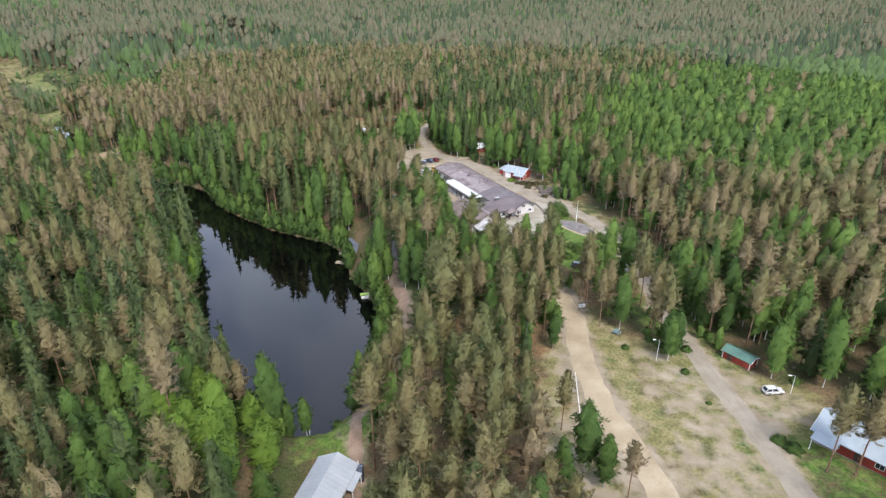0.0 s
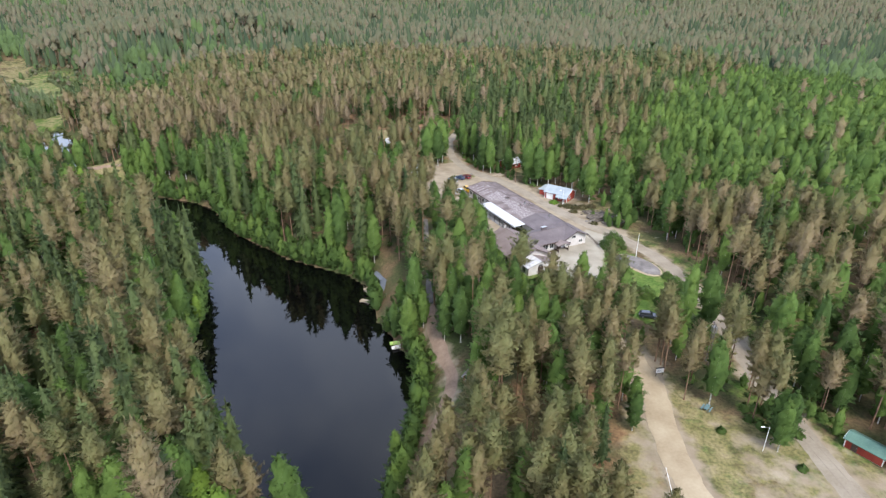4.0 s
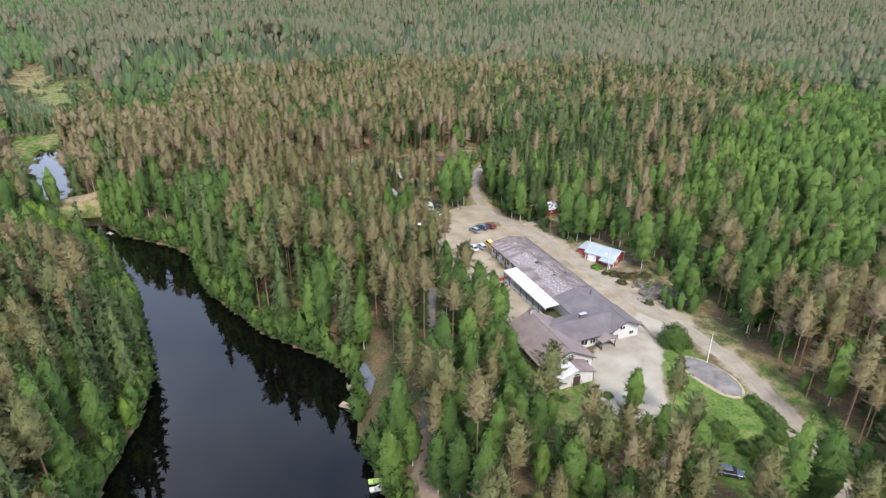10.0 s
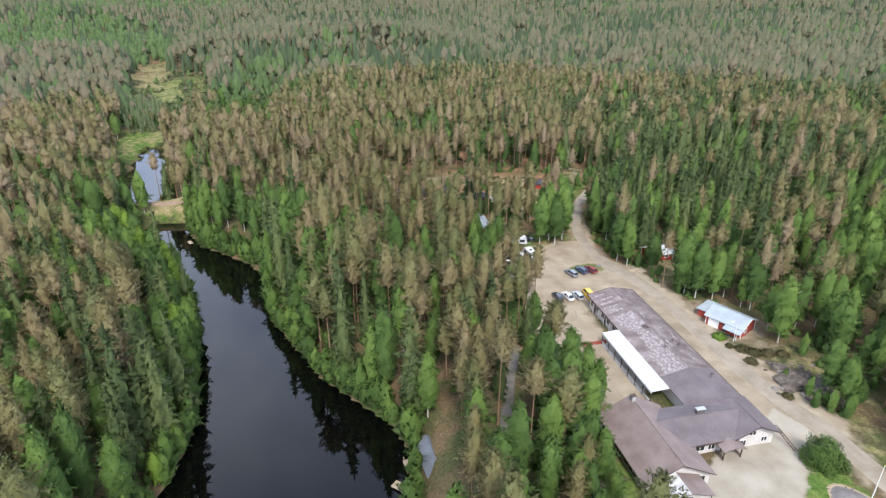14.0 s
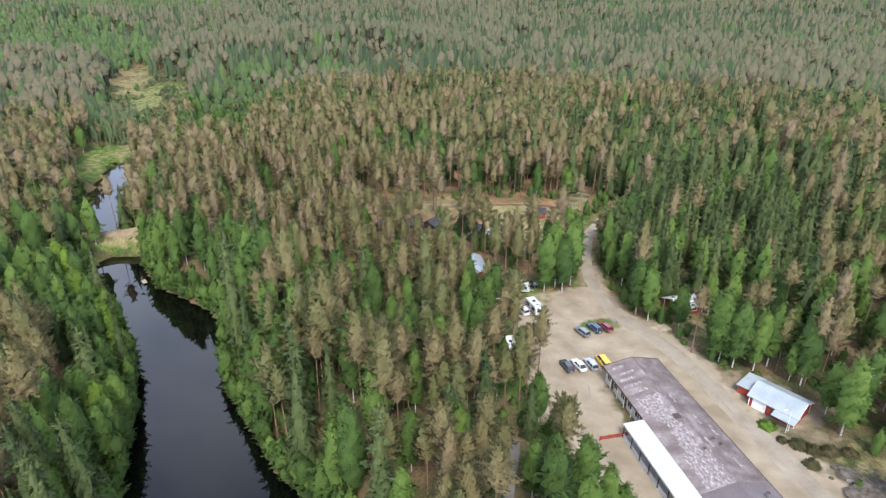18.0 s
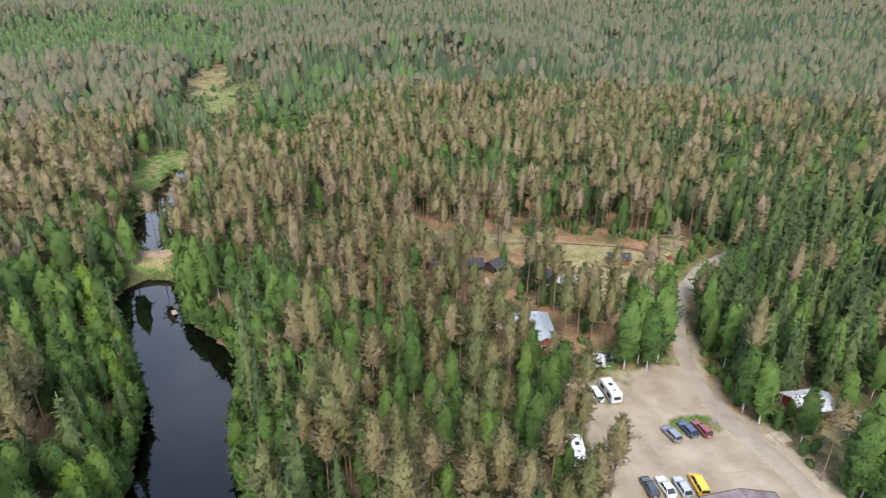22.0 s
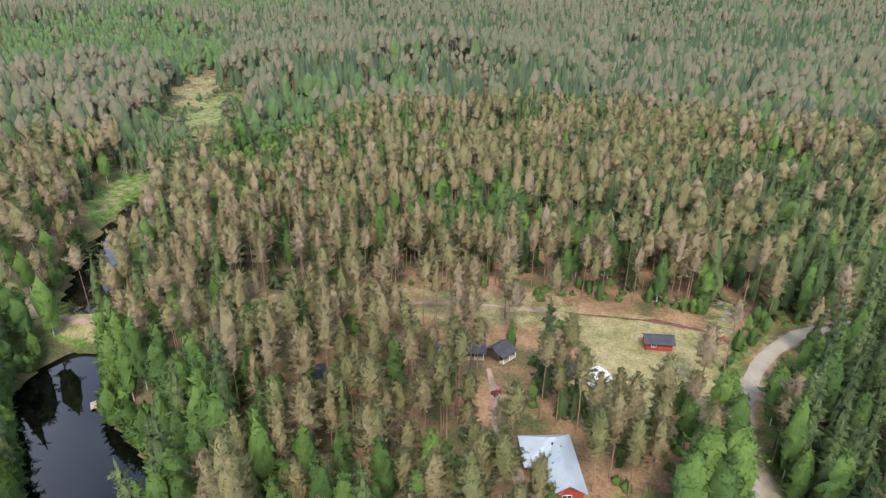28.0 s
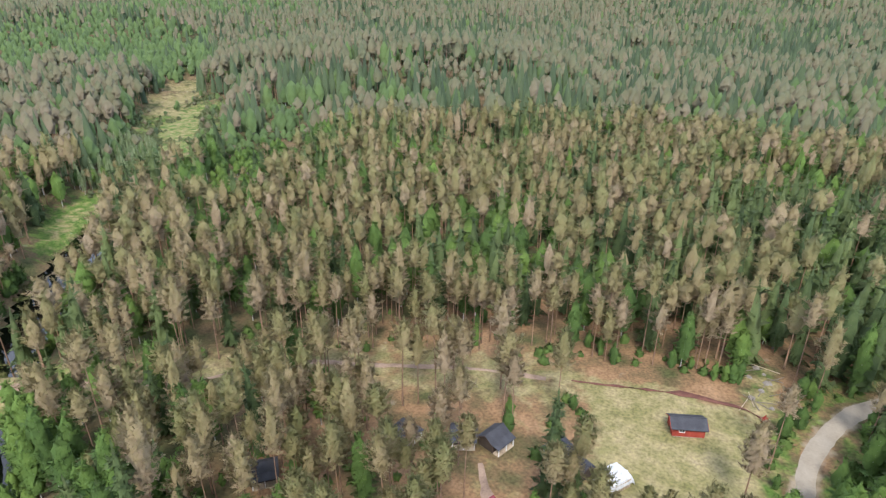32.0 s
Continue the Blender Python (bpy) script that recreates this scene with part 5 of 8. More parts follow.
def window(parent, x, y, z, w, h, nrm, frame_mat=None, bars=1, name="window"):
    """A window on a wall plane: nrm is x+, x-, y+ or y-; the frame stands proud, the pane sits back in it."""
    ax, sg = nrm[0], 1 if nrm[1] == "+" else -1
    def b(u0, u1, z0, z1, d0, d1, bm=None):
        d0, d1 = sorted((sg * d0, sg * d1))
        return box(u0, u1, y + d0, y + d1, z0, z1, bm=bm) if ax == "y" else box(x + d0, x + d1, u0, u1, z0, z1, bm=bm)
    c = x if ax == "y" else y
    f = 0.09
    bm = b(c - w / 2 - f, c + w / 2 + f, z - h / 2 - f, z - h / 2, 0.0, 0.07)
    b(c - w / 2 - f, c + w / 2 + f, z + h / 2, z + h / 2 + f, 0.0, 0.07, bm)
    b(c - w / 2 - f, c - w / 2, z - h / 2, z + h / 2, 0.0, 0.07, bm)
    b(c + w / 2, c + w / 2 + f, z - h / 2, z + h / 2, 0.0, 0.07, bm)
    for k in range(1, bars + 1):
        u = c - w / 2 + w * k / (bars + 1)
        b(u - 0.035, u + 0.035, z - h / 2, z + h / 2, 0.01, 0.06, bm)
    fr = part(name, bm, frame_mat or TRIM_WHITE, parent)
    part("pane", b(c - w / 2, c + w / 2, z - h / 2, z + h / 2, 0.004, 0.03), GLASS, fr, "dark window glass")
    return fr


def door(parent, x, y, z, w, h, nrm, mat, label=""):
    ax, sg = nrm[0], 1 if nrm[1] == "+" else -1
    def b(u0, u1, z0, z1, d0, d1, bm=None):
        d0, d1 = sorted((sg * d0, sg * d1))
        return box(u0, u1, y + d0, y + d1, z0, z1, bm=bm) if ax == "y" else box(x + d0, x + d1, u0, u1, z0, z1, bm=bm)
    c = x if ax == "y" else y
    bm = b(c - w / 2, c + w / 2, z, z + h, 0.004, 0.05)
    for k in (0.28, 0.72):
        b(c - w * 0.34, c + w * 0.34, z + h * (k - 0.17), z + h * (k + 0.17), 0.05, 0.065, bm)
    d = part("door", bm, mat, parent, label)
    part("handle", b(c + w * 0.36, c + w * 0.42, z + h * 0.45, z + h * 0.55, 0.05, 0.10), METAL, d, "small metal handle")
    return d


def gable_walls(parent, x0, x1, y0, y1, z0, eave, ridge, mat, along="x", t=0.18, ridge_at=None):
    """Four walls, butted; the gable ends rise to the ridge."""
    ym, xm = (y0 + y1) / 2 if ridge_at is None else ridge_at, (x0 + x1) / 2 if ridge_at is None else ridge_at
    if along == "x":
        part("wall", box(x0 + t, x1 - t, y0, y0 + t, z0, eave), mat, parent)
        part("wall", box(x0 + t, x1 - t, y1 - t, y1, z0, eave), mat, parent)
        for xa in (x0, x1 - t):
            bm = bmesh.new()
            hull(bm, [(xa, y0, z0), (xa, y1, z0), (xa, y1, eave), (xa, ym, ridge), (xa, y0, eave), (xa + t, y0, z0), (xa + t, y1, z0), (xa + t, y1, eave), (xa + t, ym, ridge), (xa + t, y0, eave)])
            part("wall", bm, mat, parent)
    else:
        part("wall", box(x0, x0 + t, y0 + t, y1 - t, z0, eave), mat, parent)
        part("wall", box(x1 - t, x1, y0 + t, y1 - t, z0, eave), mat, parent)
        for ya in (y0, y1 - t):
            bm = bmesh.new()
            hull(bm, [(x0, ya, z0), (x1, ya, z0), (x1, ya, eave), (xm, ya, ridge), (x0, ya, eave), (x0, ya + t, z0), (x1, ya + t, z0), (x1, ya + t, eave), (xm, ya + t, ridge), (x0, ya + t, eave)])
            part("wall", bm, mat, parent)


def gable_roof(parent, x0, x1, y0, y1, eave, ridge, mat, over=0.45, along="x", thick=0.14, ribs=0, mats=None, ridge_at=None, edge=TRIM_BROWN):
    """Two roof planes with overhang, a ridge cap and barge boards."""
    if along == "x":
        ym = (y0 + y1) / 2 if ridge_at is None else ridge_at
        zl, zr = eave - over * (ridge - eave) / (ym - y0), eave - over * (ridge - eave) / (y1 - ym)
        a = [(x0 - over, y0 - over, zl), (x1 + over, y0 - over, zl), (x1 + over, ym, ridge), (x0 - over, ym, ridge)]
        b = [(x1 + over, y1 + over, zr), (x0 - over, y1 + over, zr), (x0 - over, ym, ridge), (x1 + over, ym, ridge)]
        cap = [(x0 - over, ym, ridge + 0.02), (x1 + over, ym, ridge + 0.02)]
    else:
        xm = (x0 + x1) / 2 if ridge_at is None else ridge_at
        zl, zr = eave - over * (ridge - eave) / (xm - x0), eave - over * (ridge - eave) / (x1 - xm)
        a = [(x0 - over, y1 + over, zl), (x0 - over, y0 - over, zl), (xm, y0 - over, ridge), (xm, y1 + over, ridge)]
        b = [(x1 + over, y0 - over, zr), (x1 + over, y1 + over, zr), (xm, y1 + over, ridge), (xm, y0 - over, ridge)]
        cap = [(xm, y0 - over, ridge + 0.02), (xm, y1 + over, ridge + 0.02)]
    lift = Vector((0, 0, thick + 0.02))
    ms = mats or (mat, mat)
    for pts, m in ((a, ms[0]), (b, ms[1])):
        up = [Vector(p) + lift for p in pts]
        r = part("roof", slab(up, thick), m, parent)
        seams(r, up, ribs, m)
        for k, l in ((0, 3), (1, 2)):
            part("barge_board", rod(Vector(pts[k]) + Vector((0, 0, thick * 0.4)), Vector(pts[l]) + Vector((0, 0, thick * 0.4)), 0.075, 4), edge, r)
    part("ridge_cap", rod(Vector(cap[0]) + lift, Vector(cap[1]) + lift, 0.09, 6), ms[0], parent)


def cottage(name, label, x, y, rot, L, W, eave, ridge, wall, roof, openings=(), over=0.4, ribs=0, z=None, category="cabin", chimney=None, edge=TRIM_WHITE, posts=False, group=""):
    """A small gabled house, its ridge along local x, standing on a low plinth."""
    z = h1(x, y) if z is None else z
    t = thing(name, label, category, pose(x, y, z, 0, 0, rot), group)
    part("plinth", box(-L / 2 + 0.1, L / 2 - 0.1, -W / 2 + 0.1, W / 2 - 0.1, -1.0, 0.2), CONCRETE, t)
    gable_walls(t, -L / 2, L / 2, -W / 2, W / 2, 0.15, eave, ridge, wall)
    gable_roof(t, -L / 2, L / 2, -W / 2, W / 2, eave, ridge, roof, over, ribs=ribs, edge=edge)
    for sx in (-1, 1):
        for sy in (-1, 1):
            part("corner_board", box(sx * L / 2 - 0.08, sx * L / 2 + 0.08, sy * W / 2 - 0.08, sy * W / 2 + 0.08, 0.15, eave - 0.02), edge, t)
    for kind, side, u, w, h, zz in openings:
        px, py = {"y-": (u, -W / 2), "y+": (u, W / 2), "x-": (-L / 2, u), "x+": (L / 2, u)}[side]
        if kind == "w":
            window(t, px, py, zz, w, h, side)
        else:
            door(t, px, py, 0.2, w, h, side, {"d": TRIM_BROWN, "g": TRIM_WHITE}[kind])
    if chimney:
        c = part("chimney", box(chimney[0] - 0.3, chimney[0] + 0.3, chimney[1] - 0.3, chimney[1] + 0.3, eave, ridge + 0.8, 0.02), CONCRETE, t)
        part("chimney_cap", box(chimney[0] - 0.36, chimney[0] + 0.36, chimney[1] - 0.36, chimney[1] + 0.36, ridge + 0.8, ridge + 0.88), METAL, c)
    return t


# ---- the lodge: motel wing, main house and dining hall share one axis ----
LODGE = pose(-2.2, 236.0, 11.0, 0, 0, -62.8)
wing = thing("motel_wing", "long low motel wing with weathered felt roof and white canopy", "building", LODGE)
x0, x1, y0, y1 = -2.2, 40.0, 0.5, 11.8
part("wall", box(x0, x1, y0, y0 + 0.2, -1.4, 2.85), WALL_WHITE, wing)
part("wall", box(x0, x1, y1 - 0.2, y1, -1.4, 2.85), WALL_WHITE, wing)
bm = bmesh.new()
hull(bm, [(x0, y0 + 0.2, -1.4), (x0, y1 - 0.2, -1.4), (x0, y1 - 0.2, 2.9), (x0, 6.2, 4.0), (x0, y0 + 0.2, 2.9), (x0 + 0.2, y0 + 0.2, -1.4), (x0 + 0.2, y1 - 0.2, -1.4), (x0 + 0.2, y1 - 0.2, 2.9), (x0 + 0.2, 6.2, 4.0), (x0 + 0.2, y0 + 0.2, 2.9)])
part("wall", bm, WALL_WHITE, wing)
RW, RE, RD = 0.0, 12.2, 6.2
for xa, xb, ms in ((-2.9, 31.6, (ROOF_OLD, ROOF_EAST)), (31.6, 43.6, (ROOF_NEW, ROOF_NEW))):
    part("roof", slab([(xa, RW, 3.0), (xb, RW, 3.0), (xb, RD, 4.25), (xa, RD, 4.25)], 0.18), ms[0], wing, "weathered felt roof" if xb < 35 else "newer grey-brown felt roof")
    part("roof", slab([(xb, RE, 3.0), (xa, RE, 3.0), (xa, RD, 4.25), (xb, RD, 4.25)], 0.18), ms[1], wing, "weathered felt roof" if xb < 35 else "newer grey-brown felt roof")
part("roof_edge", box(-2.95, 31.6, RW - 0.12, RW, 2.72, 3.03), TRIM_BROWN, wing)
part("roof_edge", box(-2.95, 41.0, RE, RE + 0.12, 2.72, 3.03), TRIM_BROWN, wing)
bm = bmesh.new()
for ya, yb, za, zb in ((RW - 0.1, RD, 2.9, 4.15), (RD, RE + 0.1, 4.15, 2.9)):
    hull(bm, [(-3.0, ya, za - 0.12), (-2.9, ya, za - 0.12), (-2.9, yb, zb - 0.12), (-3.0, yb, zb - 0.12), (-3.0, ya, za + 0.16), (-2.9, ya, za + 0.16), (-2.9, yb, zb + 0.16), (-3.0, yb, zb + 0.16)])
part("roof_edge", bm, TRIM_BROWN, wing)


def roof_z(w):
    return 3.0 + 1.25 * (w / RD if w < RD else (RE - w) / (RE - RD))


def patch(xa, xb, wa, wb, mat, label, n=14, seed=0, amp=0.35):
    """A worn patch of roofing, an uneven sheet lying on the roof."""
    r = random.Random(seed)
    bm = bmesh.new()
    ring = [(xa + (xb - xa) * k / n, wa + r.uniform(0, amp)) for k in range(n + 1)] + [(xb - (xb - xa) * k / n, wb - r.uniform(0, amp)) for k in range(n + 1)]
    bm.faces.new([bm.verts.new((x, w, roof_z(w) + 0.008)) for x, w in ring])
    bmesh.ops.triangulate(bm, faces=bm.faces[:])
    return part("roof_patch", bm, mat, wing, label)


WORN = "bare bleached patch of roofing felt"
patch(8.5, 13.2, 0.9, 6.0, ROOF_WORN, WORN, seed=1, amp=0.6)
patch(13.2, 24.0, 2.2, 5.9, ROOF_WORN, WORN, seed=2, amp=1.0)
patch(24.0, 31.5, 1.2, 6.1, ROOF_WORN, WORN, seed=3, amp=0.5)
for k, (xa, wa, wb) in enumerate([(-1.5, 1.0, 3.6), (0.6, 1.6, 4.8), (2.4, 0.8, 4.2), (4.3, 0.6, 4.4), (6.3, 0.8, 4.6)]):
    patch(xa, xa + 0.75, wa, wb, ROOF_WORN, WORN, 5, 20 + k, 0.3)
for k, (xa, wa) in enumerate([(9, 7.2), (15, 8.6), (21, 7.0), (26, 9.2), (18, 10.0)]):
    patch(xa, xa + 2.6, wa, wa + 0.9, ROOF_WORN, WORN, 6, 40 + k, 0.4)
for k in range(26):
    if k % 7 not in (2, 5):
        part("ridge_cap", box(7.0 + k * 0.94, 7.85 + k * 0.94, RD - 0.05, RD + 0.07, 4.25, 4.31), ROOF_WORN, wing, "broken pale ridge flashing")
for xa, wa, sx, hh in ((15.0, 4.9, 1.1, 0.35), (22.0, 8.0, 0.4, 0.7), (23.0, 9.0, 0.35, 0.4), (34.5, 9.2, 0.4, 0.9), (24.0, 5.2, 0.25, 0.6)):
    v = part("roof_vent", box(xa, xa + sx, wa, wa + sx, roof_z(wa) - 0.3, roof_z(wa) + hh, 0.03), METAL, wing, "dull metal roof vent")
    part("vent_cap", box(xa - 0.06, xa + sx + 0.06, wa - 0.06, wa + sx + 0.06, roof_z(wa) + hh, roof_z(wa) + hh + 0.07), TRIM_BROWN, v)
for k in range(5):
    window(wing, -0.6 + k * 2.9, y0, 1.5, 1.5, 1.2, "y-", TRIM_WHITE)
    part("post", box(-0.1 + k * 2.9 + 0.8, 0.0 + k * 2.9 + 0.82, 0.02, 0.12, -1.2, 2.8), TRIM_WHITE, wing)
for k in range(3):
    door(wing, 0.9 + k * 5.4, y0, -0.1, 0.95, 2.05, "y-", TRIM_BROWN, "brown room door")
for k in range(10):
    window(wing, 0.5 + k * 4.0, y1, 1.6, 1.5, 1.0, "y+", TRIM_BROWN)
window(wing, x0, 3.0, 1.6, 1.2, 1.1, "x-", TRIM_WHITE)
window(wing, x0, 9.0, 1.6, 1.2, 1.1, "x-", TRIM_WHITE)
for k in range(19):
    part("snow_guard", box(34 + k * 0.42, 34.3 + k * 0.42, RE + 0.13, RE + 0.30, 2.5, 2.68), TRIM_BROWN, wing, "dark snow guard along the eave")
cr = [(14.0, -4.1, 2.95), (35.6, -4.1, 2.95), (35.6, -0.14, 3.16), (14.0, -0.14, 3.16)]
seams(part("canopy_roof", slab(cr, 0.10), ROOF_WHITE, wing, "white sheet canopy roof"), cr, 18, ROOF_WHITE)
part("canopy_beam", box(14.0, 35.6, -4.05, -3.9, 2.55, 2.84), TRIM_WHITE, wing)
for k in range(8):
    part("canopy_post", box(14.2 + k * 3.03, 14.35 + k * 3.03, -4.0, -3.85, -1.2, 2.56), TRIM_BROWN, wing)
for k in range(7):
    bm = box(14.4 + k * 3.03, 17.2 + k * 3.03, -3.97, -3.9, 0.75, 0.84)
    box(14.4 + k * 3.03, 17.2 + k * 3.03, -3.97, -3.9, 0.25, 0.32, bm=bm)
    for j in range(9):
        box(14.55 + k * 3.03 + j * 0.31, 14.60 + k * 3.03 + j * 0.31, -3.96, -3.91, 0.0, 0.75, bm=bm)
    part("railing", bm, TRIM_WHITE, wing)
part("terrace", box(14.0, 35.6, -4.1, 0.5, -1.3, -0.05), CONCRETE, wing)
for k in range(6):
    window(wing, 16.2 + k * 3.2, y0, 1.45, 1.8, 1.3, "y-", TRIM_WHITE)

main = thing("main_house", "cream main house with grey-brown gabled roofs and porch", "building", LODGE)
mx0, mx1, my0, my1 = 41.2, 50.0, -5.2, 12.0
for a in ((mx0, mx0 + 0.2, my0, my1), (mx1 - 0.2, mx1, my0, 3.9), (mx0 + 0.2, mx1 - 0.2, my1 - 0.2, my1)):
    part("wall", box(*a, -1.6, 3.1), WALL_WHITE, main)
bm = bmesh.new()
hull(bm, [(mx1 - 0.2, 3.9, -2.0), (mx1 - 0.2, my1 - 0.2, -2.0), (mx1 - 0.2, my1 - 0.2, 3.2), (mx1 - 0.2, 8.0, 5.0), (mx1 - 0.2, 3.9, 3.2), (mx1 + 0.1, 3.9, -2.0), (mx1 + 0.1, my1 - 0.2, -2.0), (mx1 + 0.1, my1 - 0.2, 3.2), (mx1 + 0.1, 8.0, 5.0), (mx1 + 0.1, 3.9, 3.2)])
part("wall", bm, WALL_WHITE, main)
RX, RZ = 45.6, 5.05
part("roof", slab([(mx1 + 0.75, -9.2, 3.05), (mx1 + 0.75, 4.4, 3.05), (RX, 8.0, RZ), (RX, -9.2, RZ)], 0.18), ROOF_NEW, main)
part("roof", slab([(mx0 - 0.75, 8.0, 3.05), (mx0 - 0.75, -9.2, 3.05), (RX, -9.2, RZ), (RX, 8.0, RZ)], 0.18), ROOF_NEW, main)
part("roof", slab([(mx1 + 0.95, 3.3, 3.02), (mx1 + 0.95, 8.0, 5.25), (43.0, 8.0, 5.25), (40.4, 3.3, 3.02)], 0.18), ROOF_NEW, main, "cross gable roof plane")
part("roof", slab([(mx1 + 0.95, 12.7, 3.02), (40.4, 12.7, 3.02), (43.0, 8.0, 5.25), (mx1 + 0.95, 8.0, 5.25)], 0.18), ROOF_NEW, main, "cross gable roof plane")
part("roof", slab([(40.4, 12.7, 3.02), (40.4, 3.3, 3.02), (43.0, 8.0, 5.25)], 0.18), ROOF_NEW, main, "hipped roof end")
part("ridge_cap", rod((RX, -8.6, RZ + 0.03), (RX, 8.0, RZ + 0.03), 0.08), ROOF_NEW, main)
part("ridge_cap", rod((43.0, 8.0, 5.28), (mx1 + 0.95, 8.0, 5.28), 0.08), ROOF_NEW, main)
part("barge_board", rod((mx1 + 0.97, 3.3, 2.95), (mx1 + 0.97, 8.0, 5.16), 0.1, 4), TRIM_BROWN, main)
part("barge_board", rod((mx1 + 0.97, 12.7, 2.95), (mx1 + 0.97, 8.0, 5.16), 0.1, 4), TRIM_BROWN, main)
part("roof_edge", box(mx1 + 0.70, mx1 + 0.82, -4.0, 3.4, 2.8, 3.07), TRIM_BROWN, main)
part("chimney", box(44.7, 45.4, -0.9, 0.7, 4.2, 5.85, 0.02), ROOF_NEW, main, "wide sheet-clad chimney")
part("chimney_cap", box(44.6, 45.5, -1.0, 0.8, 5.85, 5.93), ROOF_PALE, main)
window(main, mx1, -2.6, 1.7, 1.7, 1.3, "x+", TRIM_WHITE, 1)
window(main, mx1, -0.4, 1.7, 1.2, 1.3, "x+", TRIM_WHITE, 1)
window(main, mx1 + 0.1, 5.6, 1.3, 1.5, 1.2, "x+", TRIM_WHITE, 2)
window(main, mx1 + 0.1, 7.4, 3.2, 1.3, 0.8, "x+", TRIM_WHITE, 1)
window(main, mx1 + 0.1, 10.0, 1.5, 1.1, 0.9, "x+", TRIM_WHITE, 1)
for xx in (43.5, 46.5):
    window(main, xx, my1, 1.7, 1.2, 1.1, "y+", TRIM_WHITE)
door(main, mx1, 2.2, 0.1, 1.4, 2.1, "x+", TRIM_BROWN, "brown double front door")
part("porch_floor", box(mx1, mx1 + 2.4, 0.4, 4.0, -1.0, 0.1), WOOD, main)
part("porch_roof", slab([(mx1 + 2.9, 0.0, 2.7), (mx1 + 2.9, 2.2, 3.25), (mx1, 2.2, 3.3), (mx1, 0.0, 2.75)], 0.12), ROOF_BROWN, main)
part("porch_roof", slab([(mx1 + 2.9, 4.4, 2.7), (mx1, 4.4, 2.75), (mx1, 2.2, 3.3), (mx1 + 2.9, 2.2, 3.25)], 0.12), ROOF_BROWN, main)
for yy in (0.45, 3.85):
    part("porch_post", box(mx1 + 2.2, mx1 + 2.35, yy, yy + 0.15, 0.1, 2.75), TRIM_BROWN, main)
    bm = box(mx1 + 0.1, mx1 + 2.2, yy + 0.03, yy + 0.12, 0.85, 0.95)
    for j in range(8):
        box(mx1 + 0.15 + j * 0.26, mx1 + 0.24 + j * 0.26, yy + 0.04, yy + 0.11, 0.1, 0.85, bm=bm)
    part("porch_rail", bm, TRIM_BROWN, main)
part("step", box(mx1 + 2.4, mx1 + 2.8, 1.3, 3.1, -1.0, -0.08), CONCRETE, main)
part("ramp", slab([(mx1 + 0.4, 4.6, -0.2), (mx1 + 2.6, 4.6, -0.25), (mx1 + 2.6, 10.2, -0.25), (mx1 + 0.4, 10.2, -0.2)], 0.5), CONCRETE, main, "pale concrete ramp")
bm = rod((48.6, my1 + 1.0, 2.6), (53.4, my1 + 2.4, 0.2), 0.09, 5)
rod((48.6, my1 + 1.5, 2.6), (53.4, my1 + 2.9, 0.2), 0.09, 5, bm)
for k in range(9):
    t = k / 8
    rod((48.6 + 4.8 * t, my1 + 1.0 + 1.4 * t, 2.6 - 2.4 * t), (48.6 + 4.8 * t, my1 + 1.5 + 1.4 * t, 2.6 - 2.4 * t), 0.05, 4, bm)
part("outside_stair", bm, TRIM_BROWN, main, "dark outside stair")

hall = thing("dining_hall", "cream dining hall with broad brown gabled roof", "building", LODGE)
gable_walls(hall, 39.6, 56.2, -16.3, -4.9, -1.6, 2.75, 5.55, WALL_WHITE, ridge_at=-10.7)
gable_roof(hall, 39.6, 56.2, -16.3, -4.9, 2.75, 5.7, ROOF_BROWN, 0.7, ridge_at=-10.7, thick=0.16)
for k in range(9):
    window(hall, 41.2 + k * 1.65, -16.3, 1.3, 1.25, 1.5, "y-", TRIM_BROWN, 1)
for yy in (-8.0, -6.4):
    window(hall, 56.2, yy, 1.4, 1.0, 1.1, "x+", TRIM_BROWN)
part("chimney", box(40.0, 40.7, -11.2, -10.5, 5.2, 6.9, 0.02), CONCRETE, hall, "square dark chimney")
part("chimney_cap", box(39.9, 40.8, -11.3, -10.4, 6.9, 6.98), TRIM_BROWN, hall)
ax0, ax1, ay0, ay1 = 56.2, 60.4, -15.4, -7.4
part("wall", box(ax0, ax1, ay0, ay0 + 0.2, -1.6, 2.6), WALL_WHITE, hall)
part("wall", box(ax0, ax1, ay1 - 0.2, ay1, -1.6, 2.6), WALL_WHITE, hall)
bm = bmesh.new()
hull(bm, [(ax1 - 0.2, ay0 + 0.2, -1.6), (ax1 - 0.2, ay1 - 0.2, -1.6), (ax1 - 0.2, ay1 - 0.2, 2.65), (ax1 - 0.2, -11.4, 3.75), (ax1 - 0.2, ay0 + 0.2, 2.65), (ax1, ay0 + 0.2, -1.6), (ax1, ay1 - 0.2, -1.6), (ax1, ay1 - 0.2, 2.65), (ax1, -11.4, 3.75), (ax1, ay0 + 0.2, 2.65)])
part("wall", bm, WALL_WHITE, hall)
part("annex_roof", slab([(ax0, ay0 - 0.4, 2.62), (ax1 + 0.4, ay0 - 0.4, 2.62), (ax1 + 0.4, -11.4, 3.95), (ax0, -11.4, 3.95)], 0.14), ROOF_PATCHY, hall, "white roof with peeling paint")
part("annex_roof", slab([(ax1 + 0.4, ay1 + 0.4, 2.62), (ax0, ay1 + 0.4, 2.62), (ax0, -11.4, 3.95), (ax1 + 0.4, -11.4, 3.95)], 0.14), ROOF_BROWN, hall)
door(hall, ax1, -11.4, 0.0, 1.7, 2.3, "x+", TRIM_BROWN, "dark brown double door")
